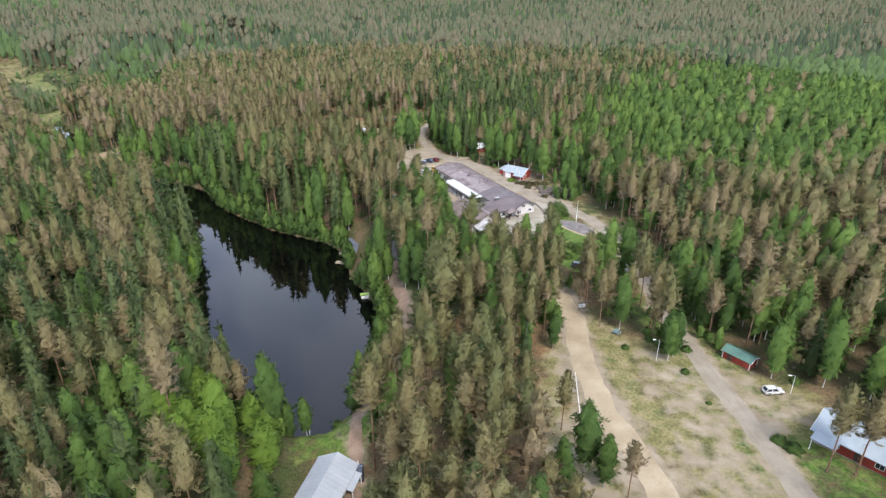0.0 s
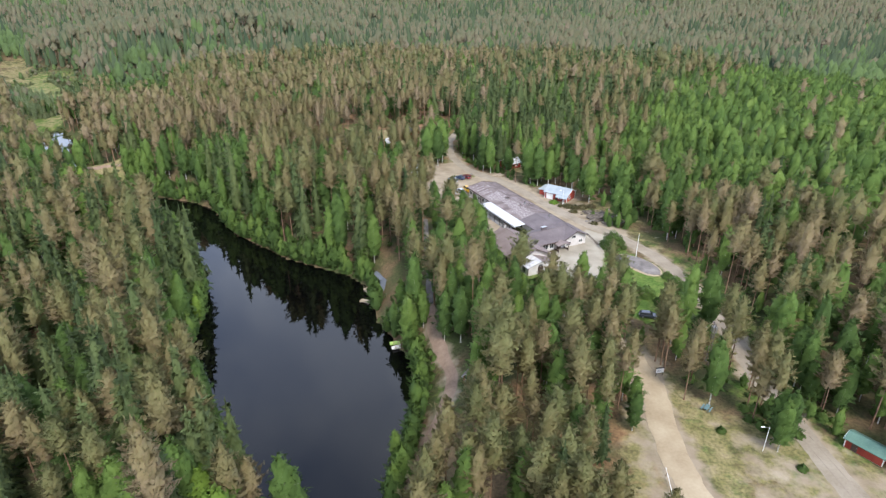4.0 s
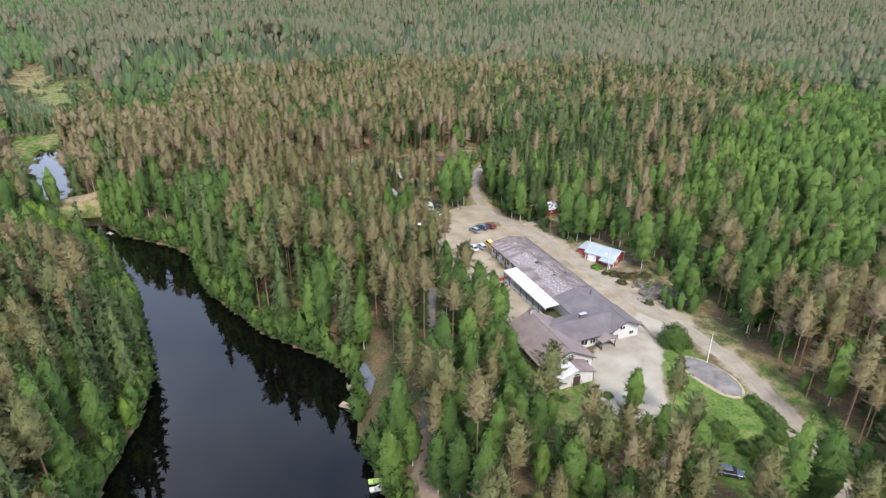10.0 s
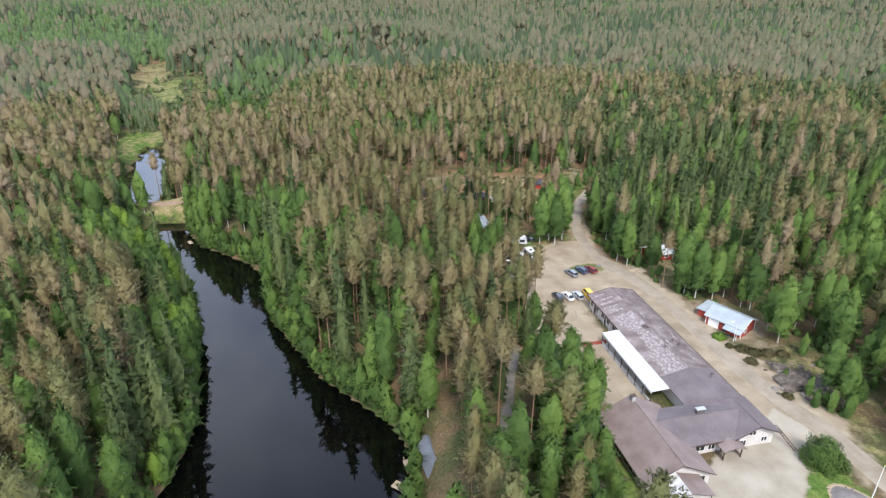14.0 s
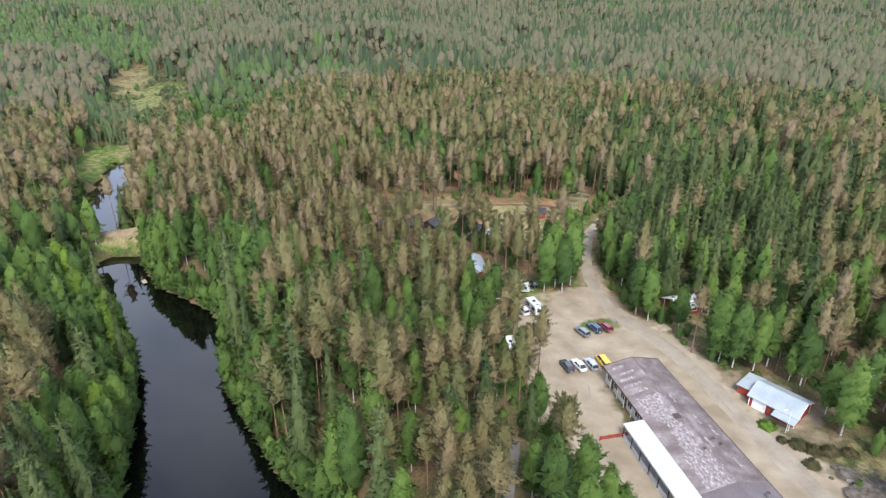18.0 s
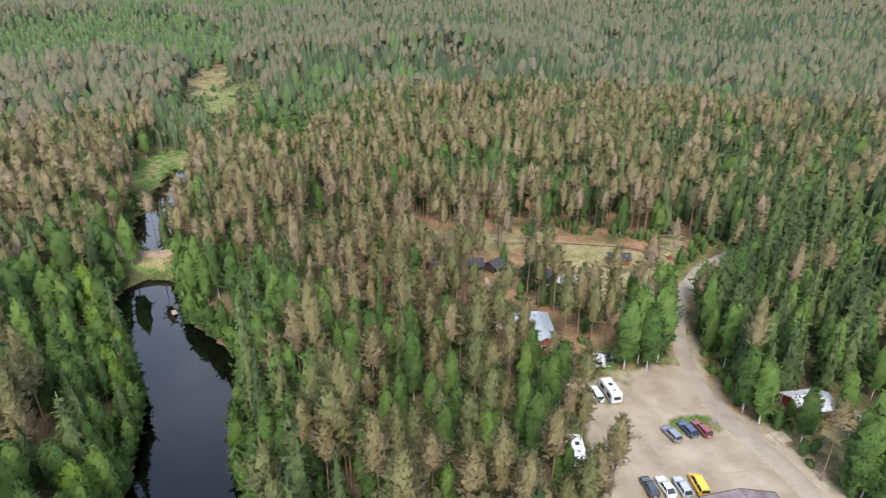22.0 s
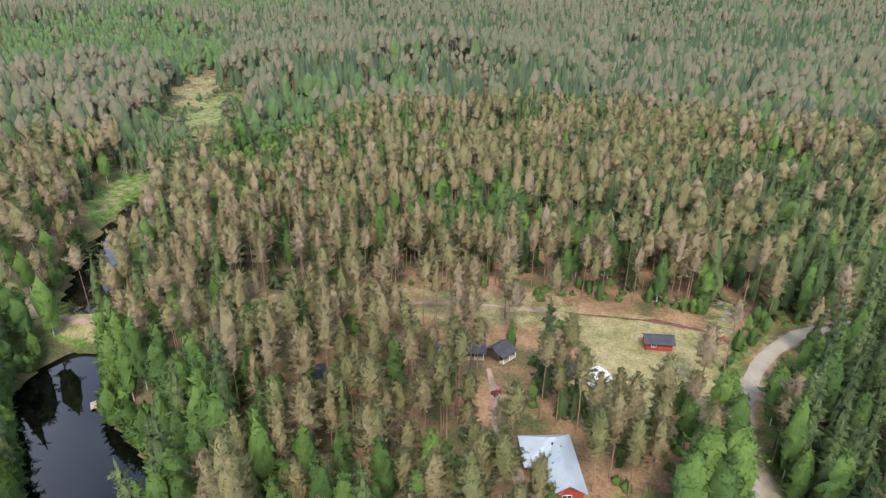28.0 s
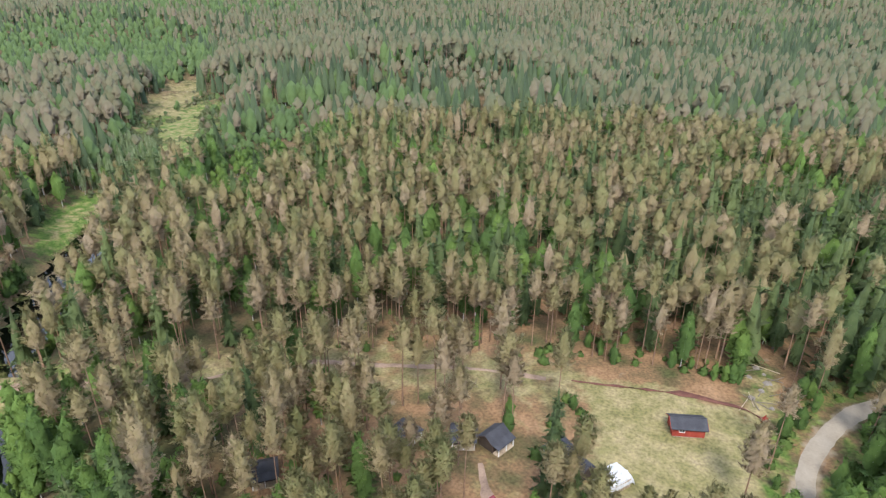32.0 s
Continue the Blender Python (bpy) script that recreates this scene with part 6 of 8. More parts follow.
part("transom", box(ax1 + 0.004, ax1 + 0.05, -12.0, -10.8, 2.45, 2.8), GLASS, hall)
window(hall, 58.4, ay0, 1.3, 1.3, 1.2, "y-", TRIM_BROWN)
for k in range(4):
    part("step", box(ax1 + k * 0.42, ax1 + 0.42 + k * 0.42, -12.5, -10.3, -1.6, 0.0 - 0.18 * k), WOOD, hall)
for yy in (-12.55, -10.3):
    bm = rod((ax1, yy, 0.95), (ax1 + 1.8, yy, 0.3), 0.045, 5)
    for t in (0.02, 0.35, 0.68, 1.0):
        rod((ax1 + 1.8 * t, yy, -0.9), (ax1 + 1.8 * t, yy, 0.95 - 0.65 * t), 0.035, 5, bm)
    part("hand_rail", bm, TRIM_BROWN, hall)
for sy in (ay0, ay1):
    part("corner_board", box(ax1 - 0.05, ax1 + 0.05, sy - 0.07, sy + 0.07, -1.2, 2.55), TRIM_BROWN, hall)
part("corner_board", box(56.15, 56.26, -16.36, -16.22, -1.2, 2.7), TRIM_BROWN, hall)

# ---- red garage with pale blue roof ----
gar = cottage("garage", "falu red garage with pale blue sheet roof and white door", 30.1, 238.4, -34.8, 8.6, 6.8, 2.75, 4.2, WALL_RED, ROOF_BLUE,
              [("g", "y-", -2.4, 2.6, 2.1, 0), ("w", "y-", 1.6, 0.8, 1.0, 1.5), ("w", "x+", -1.2, 0.9, 1.0, 1.5), ("d", "y-", 0.3, 0.9, 2.0, 0)], 0.45, 10, 10.1, "garage")
part("lean_to_wall", box(-7.6, -4.3, -1.2, 3.6, -0.8, 2.2), WALL_RED, gar)
part("lean_to_roof", slab([(-8.0, -1.6, 2.35), (-4.32, -1.6, 2.5), (-4.32, 4.0, 2.75), (-8.0, 4.0, 2.6)], 0.12), ROOF_BLUE, gar)
part("porch_post", box(3.9, 4.05, -5.0, -4.85, -0.6, 2.3), TRIM_WHITE, gar)
part("porch_roof", slab([(0.6, -5.4, 2.2), (4.9, -5.4, 2.2), (4.9, -3.4, 2.68), (0.6, -3.4, 2.68)], 0.1), ROOF_BLUE, gar)
part("porch_floor", box(1.4, 4.6, -5.2, -4.1, -0.8, 0.12), WOOD, gar)

# ---- other houses ----
cottage("shed", "red board shed with green sheet roof", 65.3, 112.6, -53, 6.2, 3.2, 2.0, 2.7, WALL_RED, ROOF_GREEN, [("d", "y-", -1.5, 1.0, 1.8, 0)], 0.35, 8, category="shed")
cottage("log_cabin", "small red cabin with black felt roof on a clearing", -28.3, 322.6, 18, 5.6, 3.4, 2.2, 3.1, WALL_RED, ROOF_BLACK, [("w", "y-", -1.2, 0.9, 0.7, 1.5), ("d", "x-", 0, 0.8, 1.8, 0)], 0.5, category="cabin", edge=WALL_RED)
for n, (hx, hy, rot) in enumerate([(-65.0, 304.6, 20), (-59.6, 305.6, 68), (-47.2, 307.0, -38), (-44.4, 304.4, -30), (-75.6, 300.8, 78), (-93.0, 283.5, 40)]):
    t = cottage("camping_hut", "dark stained camping hut with black felt roof among pines", hx, hy, rot, 4.2, 3.2, 2.1, 3.1, WALL_DARK, ROOF_BLACK, [("w", "y-", -0.8, 0.7, 0.7, 1.4), ("d", "y-", 0.9, 0.8, 1.8, 0)], 0.35, category="cabin", edge=TRIM_BROWN, group="camping huts")
    part("veranda_floor", box(-2.1, 2.1, -3.0, -1.6, -0.8, 0.18), WOOD, t)
    part("veranda_roof", slab([(-2.4, -3.2, 1.95), (2.4, -3.2, 1.95), (2.4, -1.62, 2.3), (-2.4, -1.62, 2.3)], 0.08), ROOF_BLACK, t)
    for xx in (-2.0, 0.0, 1.9):
        part("veranda_post", box(xx, xx + 0.12, -2.95, -2.83, 0.18, 1.95), TRIM_WHITE, t, "white veranda post")

blue = thing("service_house", "service house with pale blue hipped sheet roof", "building", pose(-41.0, 277.4, h1(-41, 276), 0, 0, 26))
for a in ((-4, 4, 4.4, 4.6), (-4, -3.8, 0.0, 4.4), (3.8, 4, -7.6, 4.4), (-4, -1.0, -0.2, 0.0), (-1.2, -1.0, -7.6, -0.2), (-1.2, 4, -7.8, -7.6)):
    part("wall", box(*a, -1.0, 2.7), WALL_RED, blue)
pk, pw = (1.5, 2.3, 4.7), (0.4, 2.3, 4.7)
for pts in (((4.6, 5.2, 2.6), (-4.6, 5.2, 2.6), pw, pk), ((-4.6, 5.2, 2.6), (-4.6, -2.2, 2.5), pw), ((-4.6, -2.2, 2.5), (-1.6, -2.2, 2.5), pk, pw), ((4.6, -8.4, 2.6), (4.6, 5.2, 2.6), pk, (1.5, -8.4, 4.5)), ((-1.6, -0.6, 2.6), (-1.6, -8.4, 2.6), (1.5, -8.4, 4.5), pk)):
    bm = bmesh.new()
    hull(bm, list(pts) + [(p[0], p[1], p[2] + 0.12) for p in pts])
    part("roof", bm, ROOF_BLUE, blue)
bm = bmesh.new()
hull(bm, [(-1.2, -7.75, 2.7), (4.0, -7.75, 2.7), (1.5, -7.75, 4.4), (-1.2, -7.6, 2.7), (4.0, -7.6, 2.7), (1.5, -7.6, 4.4)])
part("gable", bm, WALL_RED, blue)
for yy in (-8.0, -5.6, -3.0, -0.8):
    part("porch_post", box(-1.55, -1.42, yy, yy + 0.13, -0.4, 2.6), TRIM_WHITE, blue, "white porch post")
for px, py in ((0.6, 1.2), (1.9, 0.4), (1.3, -1.0)):
    part("roof_vent", rod((px, py, 3.4), (px, py, 4.6), 0.16, 8), DARKPLASTIC, blue, "black roof vent")
window(blue, 1.4, -7.8, 1.6, 1.4, 0.9, "y-")
door(blue, -1.2, -3.2, 0.0, 0.9, 2.0, "x-", TRIM_WHITE)
shelter = cottage("camp_shelter", "open timber shelter with rusty brown roof among pines", -68.9, 274.5, 35, 3.4, 2.6, 2.0, 2.9, WOOD, material("rusty_sheet_roof", [(0.09, 0.045, 0.035), (0.15, 0.075, 0.056), (0.21, 0.115, 0.085)], 0.9, 8, rough=0.7, bump=0.3), [], 0.5, category="shelter", edge=TRIM_WHITE)

cottage("cabin", "small red cabin with pale sheet roof beside the road", 14.9, 272.8, 32, 6.8, 5.6, 2.3, 3.5, WALL_RED, ROOF_WHITE, [("w", "y-", 1.2, 1.1, 0.9, 1.5), ("d", "y-", -1.5, 0.9, 2.0, 0)], 0.5, 8)
sauna = cottage("lake_sauna", "dark red lakeside sauna with grey sheet roof", -28.2, 184.6, -57, 10.5, 4.0, 2.3, 3.5, WALL_RED, ROOF_GREY, [("w", "y-", 1.5, 0.9, 0.8, 1.5), ("d", "y-", -1.5, 0.9, 2.0, 0)], 0.5, 10, 1.3, "sauna")
part("terrace", box(-4.0, 2.5, -5.2, -2.2, -0.3, 0.1), WOOD, sauna, "bare timber lake terrace")
for k in range(5):
    part("terrace_post", rod((-3.8 + k * 1.5, -5.0, -1.6), (-3.8 + k * 1.5, -5.0, 0.9), 0.06), WOOD, sauna)
part("terrace_rail", box(-4.0, 2.5, -5.1, -5.0, 0.85, 0.95), WOOD, sauna)
cottage("red_hut", "little red hut under the trees by the pond", -156.2, 327.0, 30, 3.2, 2.6, 2.0, 3.2, WALL_RED, ROOF_BROWN, [("d", "y-", 0, 0.8, 1.7, 0)], 0.4)
beach = cottage("lake_house", "lakeside house with pale grey sheet roof", -21.6, 78.2, 76, 17, 6.8, 2.9, 4.6, WALL_GREY, ROOF_PALE, [("w", "x+", 1.0, 1.4, 1.0, 1.6), ("w", "y-", 4, 1.4, 1.1, 1.6), ("w", "y+", 5, 1.2, 1.1, 1.6), ("d", "y-", 0, 0.9, 2.0, 0)], 0.6, 18, 2.4, "house")
part("terrace", box(8.6, 11.6, -2.8, 2.2, -1.2, 0.05), WOOD, beach)
part("terrace_rail", box(8.6, 11.6, -2.85, -2.75, 0.85, 0.95), TRIM_WHITE, beach)
part("terrace_rail", box(8.6, 11.6, 2.15, 2.25, 0.85, 0.95), TRIM_WHITE, beach)
for yy in (-2.8, 2.2):
    for k in range(4):
        part("terrace_post", box(8.9 + k * 0.85, 9.0 + k * 0.85, yy - 0.05, yy + 0.05, 0.05, 0.85), TRIM_WHITE, beach)
part("side_roof", slab([(3.0, -5.2, 2.3), (7.5, -5.2, 2.3), (7.5, -3.2, 2.75), (3.0, -3.2, 2.75)], 0.1), ROOF_PALE, beach)
part("side_post", box(7.2, 7.35, -5.1, -4.95, -1.0, 2.2), TRIM_WHITE, beach)
part("side_post", box(3.1, 3.25, -5.1, -4.95, -1.0, 2.2), TRIM_WHITE, beach)
east = cottage("farmhouse", "red house with pale blue sheet roof behind pines", 76.2, 83.4, -50, 17, 8, 2.8, 4.8, WALL_RED, ROOF_BLUE, [("w", "y-", -5, 1.3, 1.1, 1.6), ("w", "y-", 2, 1.3, 1.1, 1.6), ("d", "y-", -1.5, 0.9, 2.0, 0)], 0.7, 16, category="house", chimney=(2.0, 0.8))
part("porch_roof", slab([(-8.4, -6.6, 2.2), (-4.2, -6.6, 2.2), (-4.2, -4.1, 2.9), (-8.4, -4.1, 2.9)], 0.1), ROOF_BLUE, east)
for xx in (-8.2, -4.5):
    part("porch_post", box(xx, xx + 0.14, -6.4, -6.26, -0.6, 2.2), TRIM_WHITE, east)
cottage("playhouse", "tiny red playhouse beside the footpath", -5.0, 135.2, 62, 2.2, 1.7, 1.4, 2.1, WALL_RED, ROOF_BROWN, [("w", "x-", 0, 0.5, 0.5, 1.0)], 0.3, category="playhouse")


# ---- vehicles ----
def loft(rings):
    """A closed skin through rings of equal count."""
    bm = bmesh.new()
    vs = [[bm.verts.new(p) for p in r] for r in rings]
    n = len(vs[0])
    for a, b in zip(vs, vs[1:]):
        for k in range(n):
            bm.faces.new((a[k], a[(k + 1) % n], b[(k + 1) % n], b[k]))
    bm.faces.new(vs[0][::-1])
    bm.faces.new(vs[-1])
    return bm


def wheel(parent, x, y, r=0.32, w=0.2):
    bm = rod((x, y - w / 2, r), (x, y + w / 2, r), r, 16)
    t = part("wheel", bm, RUBBER, parent, "black tyre")
    s = 1 if y > 0 else -1
    part("rim", rod((x, y + s * w / 2, r), (x, y + s * (w / 2 + 0.012), r), r * 0.62, 12), METAL, t, "metal wheel rim")


def car(label, x, y, heading, paint, long=4.4, wide=1.78, tall=1.46, shape="hatch", z=None, name="car"):
    """heading: degrees from east in which the nose points."""
    z = h1(x, y) + 0.09 if z is None else z
    t = thing(name, label, "car" if name == "car" else name, pose(x, y, z, 0, 0, heading), "parked cars")
    L, W, H = long / 2, wide / 2, tall
    belt = H * 0.60
    def ring(px, w, z0, z1):
        return [(px, -w * 0.92, z0), (px, w * 0.92, z0), (px, w, z0 + 0.15), (px, w * 0.98, z1 - 0.08), (px, w * 0.86, z1), (px, -w * 0.86, z1), (px, -w * 0.98, z1 - 0.08), (px, -w, z0 + 0.15)]
    nose = {"hatch": 0.86, "estate": 0.86, "van": 0.93, "sedan": 0.88}[shape]
    tail = {"hatch": 1.0, "estate": 1.0, "van": 1.06, "sedan": 0.96}[shape]
    rings = [ring(-L, W * 0.86, 0.34, belt * 0.92 * tail), ring(-L + 0.16, W * 0.97, 0.22, belt * tail), ring(-L * 0.4, W, 0.2, belt), ring(L * 0.35, W, 0.2, belt), ring(L - 0.5, W * 0.97, 0.2, belt * (nose + 0.04)), ring(L - 0.12, W * 0.90, 0.24, belt * nose * 0.92), ring(L, W * 0.72, 0.32, belt * nose * 0.72)]
    part("body", loft(rings), paint, t, shade=False)
    fr, rr, ft, rt = {"hatch": (0.42, -0.97, 0.10, -0.78), "estate": (0.42, -0.97, 0.10, -0.88), "van": (0.74, -0.985, 0.42, -0.94), "sedan": (0.40, -0.82, 0.08, -0.52)}[shape]
    def cab(px, w, zz):
        return [(px, -w, zz), (px, w, zz)]
    g = [(L * fr, W * 0.88, belt - 0.02), (L * ft, W * 0.72, H - 0.05), (L * rt, W * 0.72, H - 0.05), (L * rr, W * 0.86, belt - 0.02)]
    bm = bmesh.new()
    hull(bm, [(g[0][0], -g[0][1], g[0][2]), (g[0][0], g[0][1], g[0][2]), (g[3][0], g[3][1], g[3][2]), (g[3][0], -g[3][1], g[3][2]), (g[1][0], -g[1][1], g[1][2]), (g[1][0], g[1][1], g[1][2]), (g[2][0], g[2][1], g[2][2]), (g[2][0], -g[2][1], g[2][2])])
    part("window_glass", bm, GLASS, t, "dark car glass")
    bm = bmesh.new()
    a, b = L * ft, L * rt
    hull(bm, [(a + 0.05, -W * 0.74, H - 0.07), (a + 0.05, W * 0.74, H - 0.07), (b - 0.04, W * 0.74, H - 0.07), (b - 0.04, -W * 0.74, H - 0.07), (a - 0.08, -W * 0.66, H), (a - 0.08, W * 0.66, H), (b + 0.1, W * 0.66, H - 0.01), (b + 0.1, -W * 0.66, H - 0.01)])
    part("roof", bm, paint, t)
    for s in (-1, 1):
        part("pillar", rod((g[0][0], s * g[0][1], g[0][2]), (g[1][0], s * g[1][1], g[1][2]), 0.05, 5), paint, t)
        part("pillar", rod((g[3][0], s * g[3][1], g[3][2]), (g[2][0], s * g[2][1], g[2][2]), 0.07, 5), paint, t)
        xm = L * (ft + rt) / 2
        part("pillar", rod((xm, s * W * 0.88, belt), (xm, s * W * 0.73, H - 0.05), 0.04, 5), paint, t)
        part("mirror", box(L * fr - 0.15, L * fr + 0.02, s * W * 0.95 if s > 0 else s * W * 0.95 - 0.16, s * W * 0.95 + 0.16 if s > 0 else s * W * 0.95, belt, belt + 0.13, 0.02), paint, t)
        y0_, y1_ = sorted((s * W * 0.5, s * W * 0.80))
        part("headlight", box(L - 0.16, L - 0.02, y0_, y1_, belt * nose * 0.66, belt * nose * 0.86, 0.02), TRIM_WHITE, t, "clear headlight")
        y0_, y1_ = sorted((s * W * 0.62, s * W * 0.86))
        part("tail_light", box(-L - 0.012, -L + 0.1, y0_, y1_, belt * 0.66, belt * 0.88, 0.02), TAIL, t, "red tail light")
        for px in (L * 0.62, -L * 0.62):
            wheel(t, px, s * (W - 0.10))
    part("number_plate", box(-L - 0.02, -L + 0.02, -0.26, 0.26, belt * 0.52, belt * 0.62), TRIM_WHITE, t)
    part("bumper", box(L - 0.2, L + 0.03, -W * 0.7, W * 0.7, 0.26, 0.42, 0.04), DARKPLASTIC, t)
    return t


TAIL = plain("tail_lamp_red", (0.35, 0.02, 0.015), 0.25)
P_WHITE, P_SILVER, P_DARK = plain("paint_white", (0.60, 0.60, 0.585), 0.25, 0, 0.6), plain("paint_silver", (0.42, 0.44, 0.46), 0.3, 0.5, 0.6), plain("paint_dark_blue_grey", (0.035, 0.042, 0.055), 0.25, 0.2, 0.6)
P_BLUE, P_RED, P_YELLOW, P_BLACK = plain("paint_blue", (0.025, 0.05, 0.11), 0.25, 0.2, 0.6), plain("paint_red", (0.19, 0.02, 0.022), 0.25, 0, 0.6), plain("paint_yellow", (0.72, 0.42, 0.02), 0.3, 0, 0.5), plain("paint_black", (0.018, 0.02, 0.024), 0.25, 0.2, 0.6)
P_GREY = plain("paint_steel_grey", (0.20, 0.22, 0.25), 0.3, 0.4, 0.6)
car("dark blue-grey hatchback parked on sand", -10.9, 240.8, 121, P_DARK)
car("white sedan parked on sand", -8.4, 241.8, 124, P_WHITE, shape="sedan", long=4.6)
car("silver-white car parked on sand", -5.9, 242.9, 121, P_SILVER)
car("yellow van parked beside the motel", -3.4, 244.2, 117, P_YELLOW, 4.7, 1.85, 1.85, "van")
car("silver estate car parked on sand", -8.6, 255.6, 133, P_GREY, shape="estate")
car("blue hatchback parked on the grass patch", -5.9, 257.9, 131, P_BLUE)
car("dark red car parked on the grass patch", -3.5, 259.0, 129, P_RED, shape="estate")
car("white minivan parked beside a caravan", -23.4, 261.0, 124, P_WHITE, 4.8, 1.86, 1.8, "van")
car("black estate car parked beside a caravan", -23.6, 274.2, 8, P_BLACK, 4.6, shape="estate")
car("dark grey hatchback parked on grass", 38.4, 154.9, -12, P_DARK)
car("white hatchback parked on the sandy lot", 67.4, 101.6, 4, P_WHITE, 4.1)
car("dark car parked beside the footpath", -15.6, 86.2, 100, P_DARK)
car("dark car parked under trees", -27.0, 258.4, 100, P_BLACK)


def caravan(label, x, y, heading, long=6.2, wide=2.25):
    t = thing("caravan", label, "caravan", pose(x, y, h1(x, y) + 0.08, 0, 0, heading), "parked caravans")
    L, W = long / 2, wide / 2
    prof = [(-L, 0.55), (L - 0.1, 0.5), (L, 1.1), (L - 0.45, 2.3), (L - 0.9, 2.6), (-L + 0.6, 2.62), (-L + 0.12, 2.3)]
    bm = bmesh.new()
    hull(bm, [(px, -W, pz) for px, pz in prof] + [(px, W, pz) for px, pz in prof])
    bmesh.ops.bevel(bm, geom=bm.edges[:], offset=0.07, segments=2, affect="EDGES")
    part("body", bm, P_WHITE, t)
    for s in (-1, 1):
        for px, w in ((-L * 0.55, 1.2), (L * 0.35, 1.3)):
            window(t, px, s * W, 1.65, w, 0.6, "y-" if s < 0 else "y+", DARKPLASTIC, 0)
        wheel(t, -0.2, s * (W - 0.14), 0.33, 0.2)
        part("stripe", box(-L + 0.3, L - 0.5, *sorted((s * W, s * (W + 0.012))), 0.95, 1.05), P_GREY, t)
    part("rear_window", box(-L - 0.02, -L + 0.1, -0.7, 0.7, 1.3, 1.95), GLASS, t)
    part("roof_hatch", box(-0.3, 0.5, -0.4, 0.4, 2.6, 2.72, 0.03), DARKPLASTIC, t, "grey roof hatch")
    part("roof_hatch", box(-2.0, -1.5, -0.25, 0.25, 2.58, 2.68, 0.03), P_GREY, t, "grey roof hatch")
    bm = rod((L - 0.2, 0.5, 0.5), (L + 1.1, 0.0, 0.5), 0.05, 5)
    rod((L - 0.2, -0.5, 0.5), (L + 1.1, 0.0, 0.5), 0.05, 5, bm)
    part("drawbar", bm, METAL, t)
    return t


caravan("white touring caravan parked at the lot's edge", -20.9, 262.6, 125, 6.4)
caravan("small white caravan with open door flap", -25.4, 271.0, 8, 4.6)
caravan("white caravan half hidden by pines", -23.6, 243.8, 113, 6.6)


# ---- small things outdoors ----
def upright(name, label, x, y, category="pole", tilt=0, rot=0):
    return thing(name, label, category, pose(x, y, h1(x, y), tilt, 0, rot))


fp = upright("flagpole", "white flagpole standing in crushed stone", 43.4, 185.6)
part("mast", rod((0, 0, -0.3), (0, 0, 7.8), 0.10, 10, r2=0.05), TRIM_WHITE, fp)
part("knob", rod((0, 0, 7.8), (0, 0, 7.95), 0.09, 8, r2=0.03), P_YELLOW, fp, "small gilt knob")
part("foot", box(-0.25, 0.25, -0.25, 0.25, -0.2, 0.25, 0.03), CONCRETE, fp)

tp = upright("transformer_pole", "grey wooden pole pair carrying a transformer box", 46.5, 138.5, "utility pole")
for yy in (-0.6, 0.6):
    part("pole", rod((0, yy, -0.4), (0, yy * 0.8, 10.2), 0.15, 8, r2=0.11), WALL_GREY, tp)
part("transformer", box(-0.5, 0.5, -0.55, 0.55, 7.9, 9.2, 0.05), METAL, tp, "grey transformer box")
part("crossarm", box(-0.08, 0.08, -1.4, 1.4, 9.7, 9.85), WALL_GREY, tp)
part("brace", rod((0, -0.6, 5.0), (0, 0.6, 7.5), 0.05, 5), METAL, tp)


def lamp_post(x, y, hgt, rot, label="white-topped street lamp on a thin pole"):
    t = upright("street_lamp", label, x, y, "street lamp", 0, rot)
    part("pole", rod((0, 0, -0.3), (0, 0, hgt), 0.07, 8, r2=0.05), TRIM_WHITE if hgt < 6 else WALL_GREY, t)
    part("arm", rod((0, 0, hgt - 0.05), (1.0, 0, hgt + 0.1), 0.04, 6), METAL, t)
    part("lamp_head", box(0.8, 1.5, -0.14, 0.14, hgt + 0.03, hgt + 0.17, 0.03), TRIM_WHITE, t)


lamp_post(47.0, 112.6, 5.4, 180)
lamp_post(70.8, 101.2, 4.6, 180)
lamp_post(-27.6, 99.5, 4.2, 70)
lamp_post(-28.4, 250.5, 9.0, 20, "dark wooden lamp pole at the lot's edge")
lp = upright("barrier_pole", "long white barrier pole on the sandy track", 27.3, 101.0, "barrier")
part("bar", rod((-0.8, -6.5, 0.75), (0.8, 6.5, 0.85), 0.06, 8), TRIM_WHITE, lp)
part("post", rod((-0.6, -5.2, -0.3), (-0.6, -5.2, 0.9), 0.09, 8), WOOD, lp)
part("post", rod((0.6, 5.4, -0.3), (0.6, 5.4, 0.9), 0.09, 8), WOOD, lp)
sg = upright("notice_board", "white notice board on dark posts beside the track", 34.8, 133.8, "sign", 0, 10)
for xx in (-0.7, 0.7):
    part("post", box(xx - 0.05, xx + 0.05, -0.05, 0.05, -0.3, 2.1), WALL_DARK, sg)
part("board", box(-0.85, 0.85, -0.09, -0.05, 0.9, 1.95), TRIM_WHITE, sg)
for k in range(3):
    part("text_line", box(-0.6, 0.45 - 0.2 * k, -0.10, -0.09, 1.2 + 0.2 * k, 1.27 + 0.2 * k), P_GREY, sg)
part("cap", box(-0.95, 0.95, -0.2, 0.12, 2.02, 2.1), ROOF_BLACK, sg)


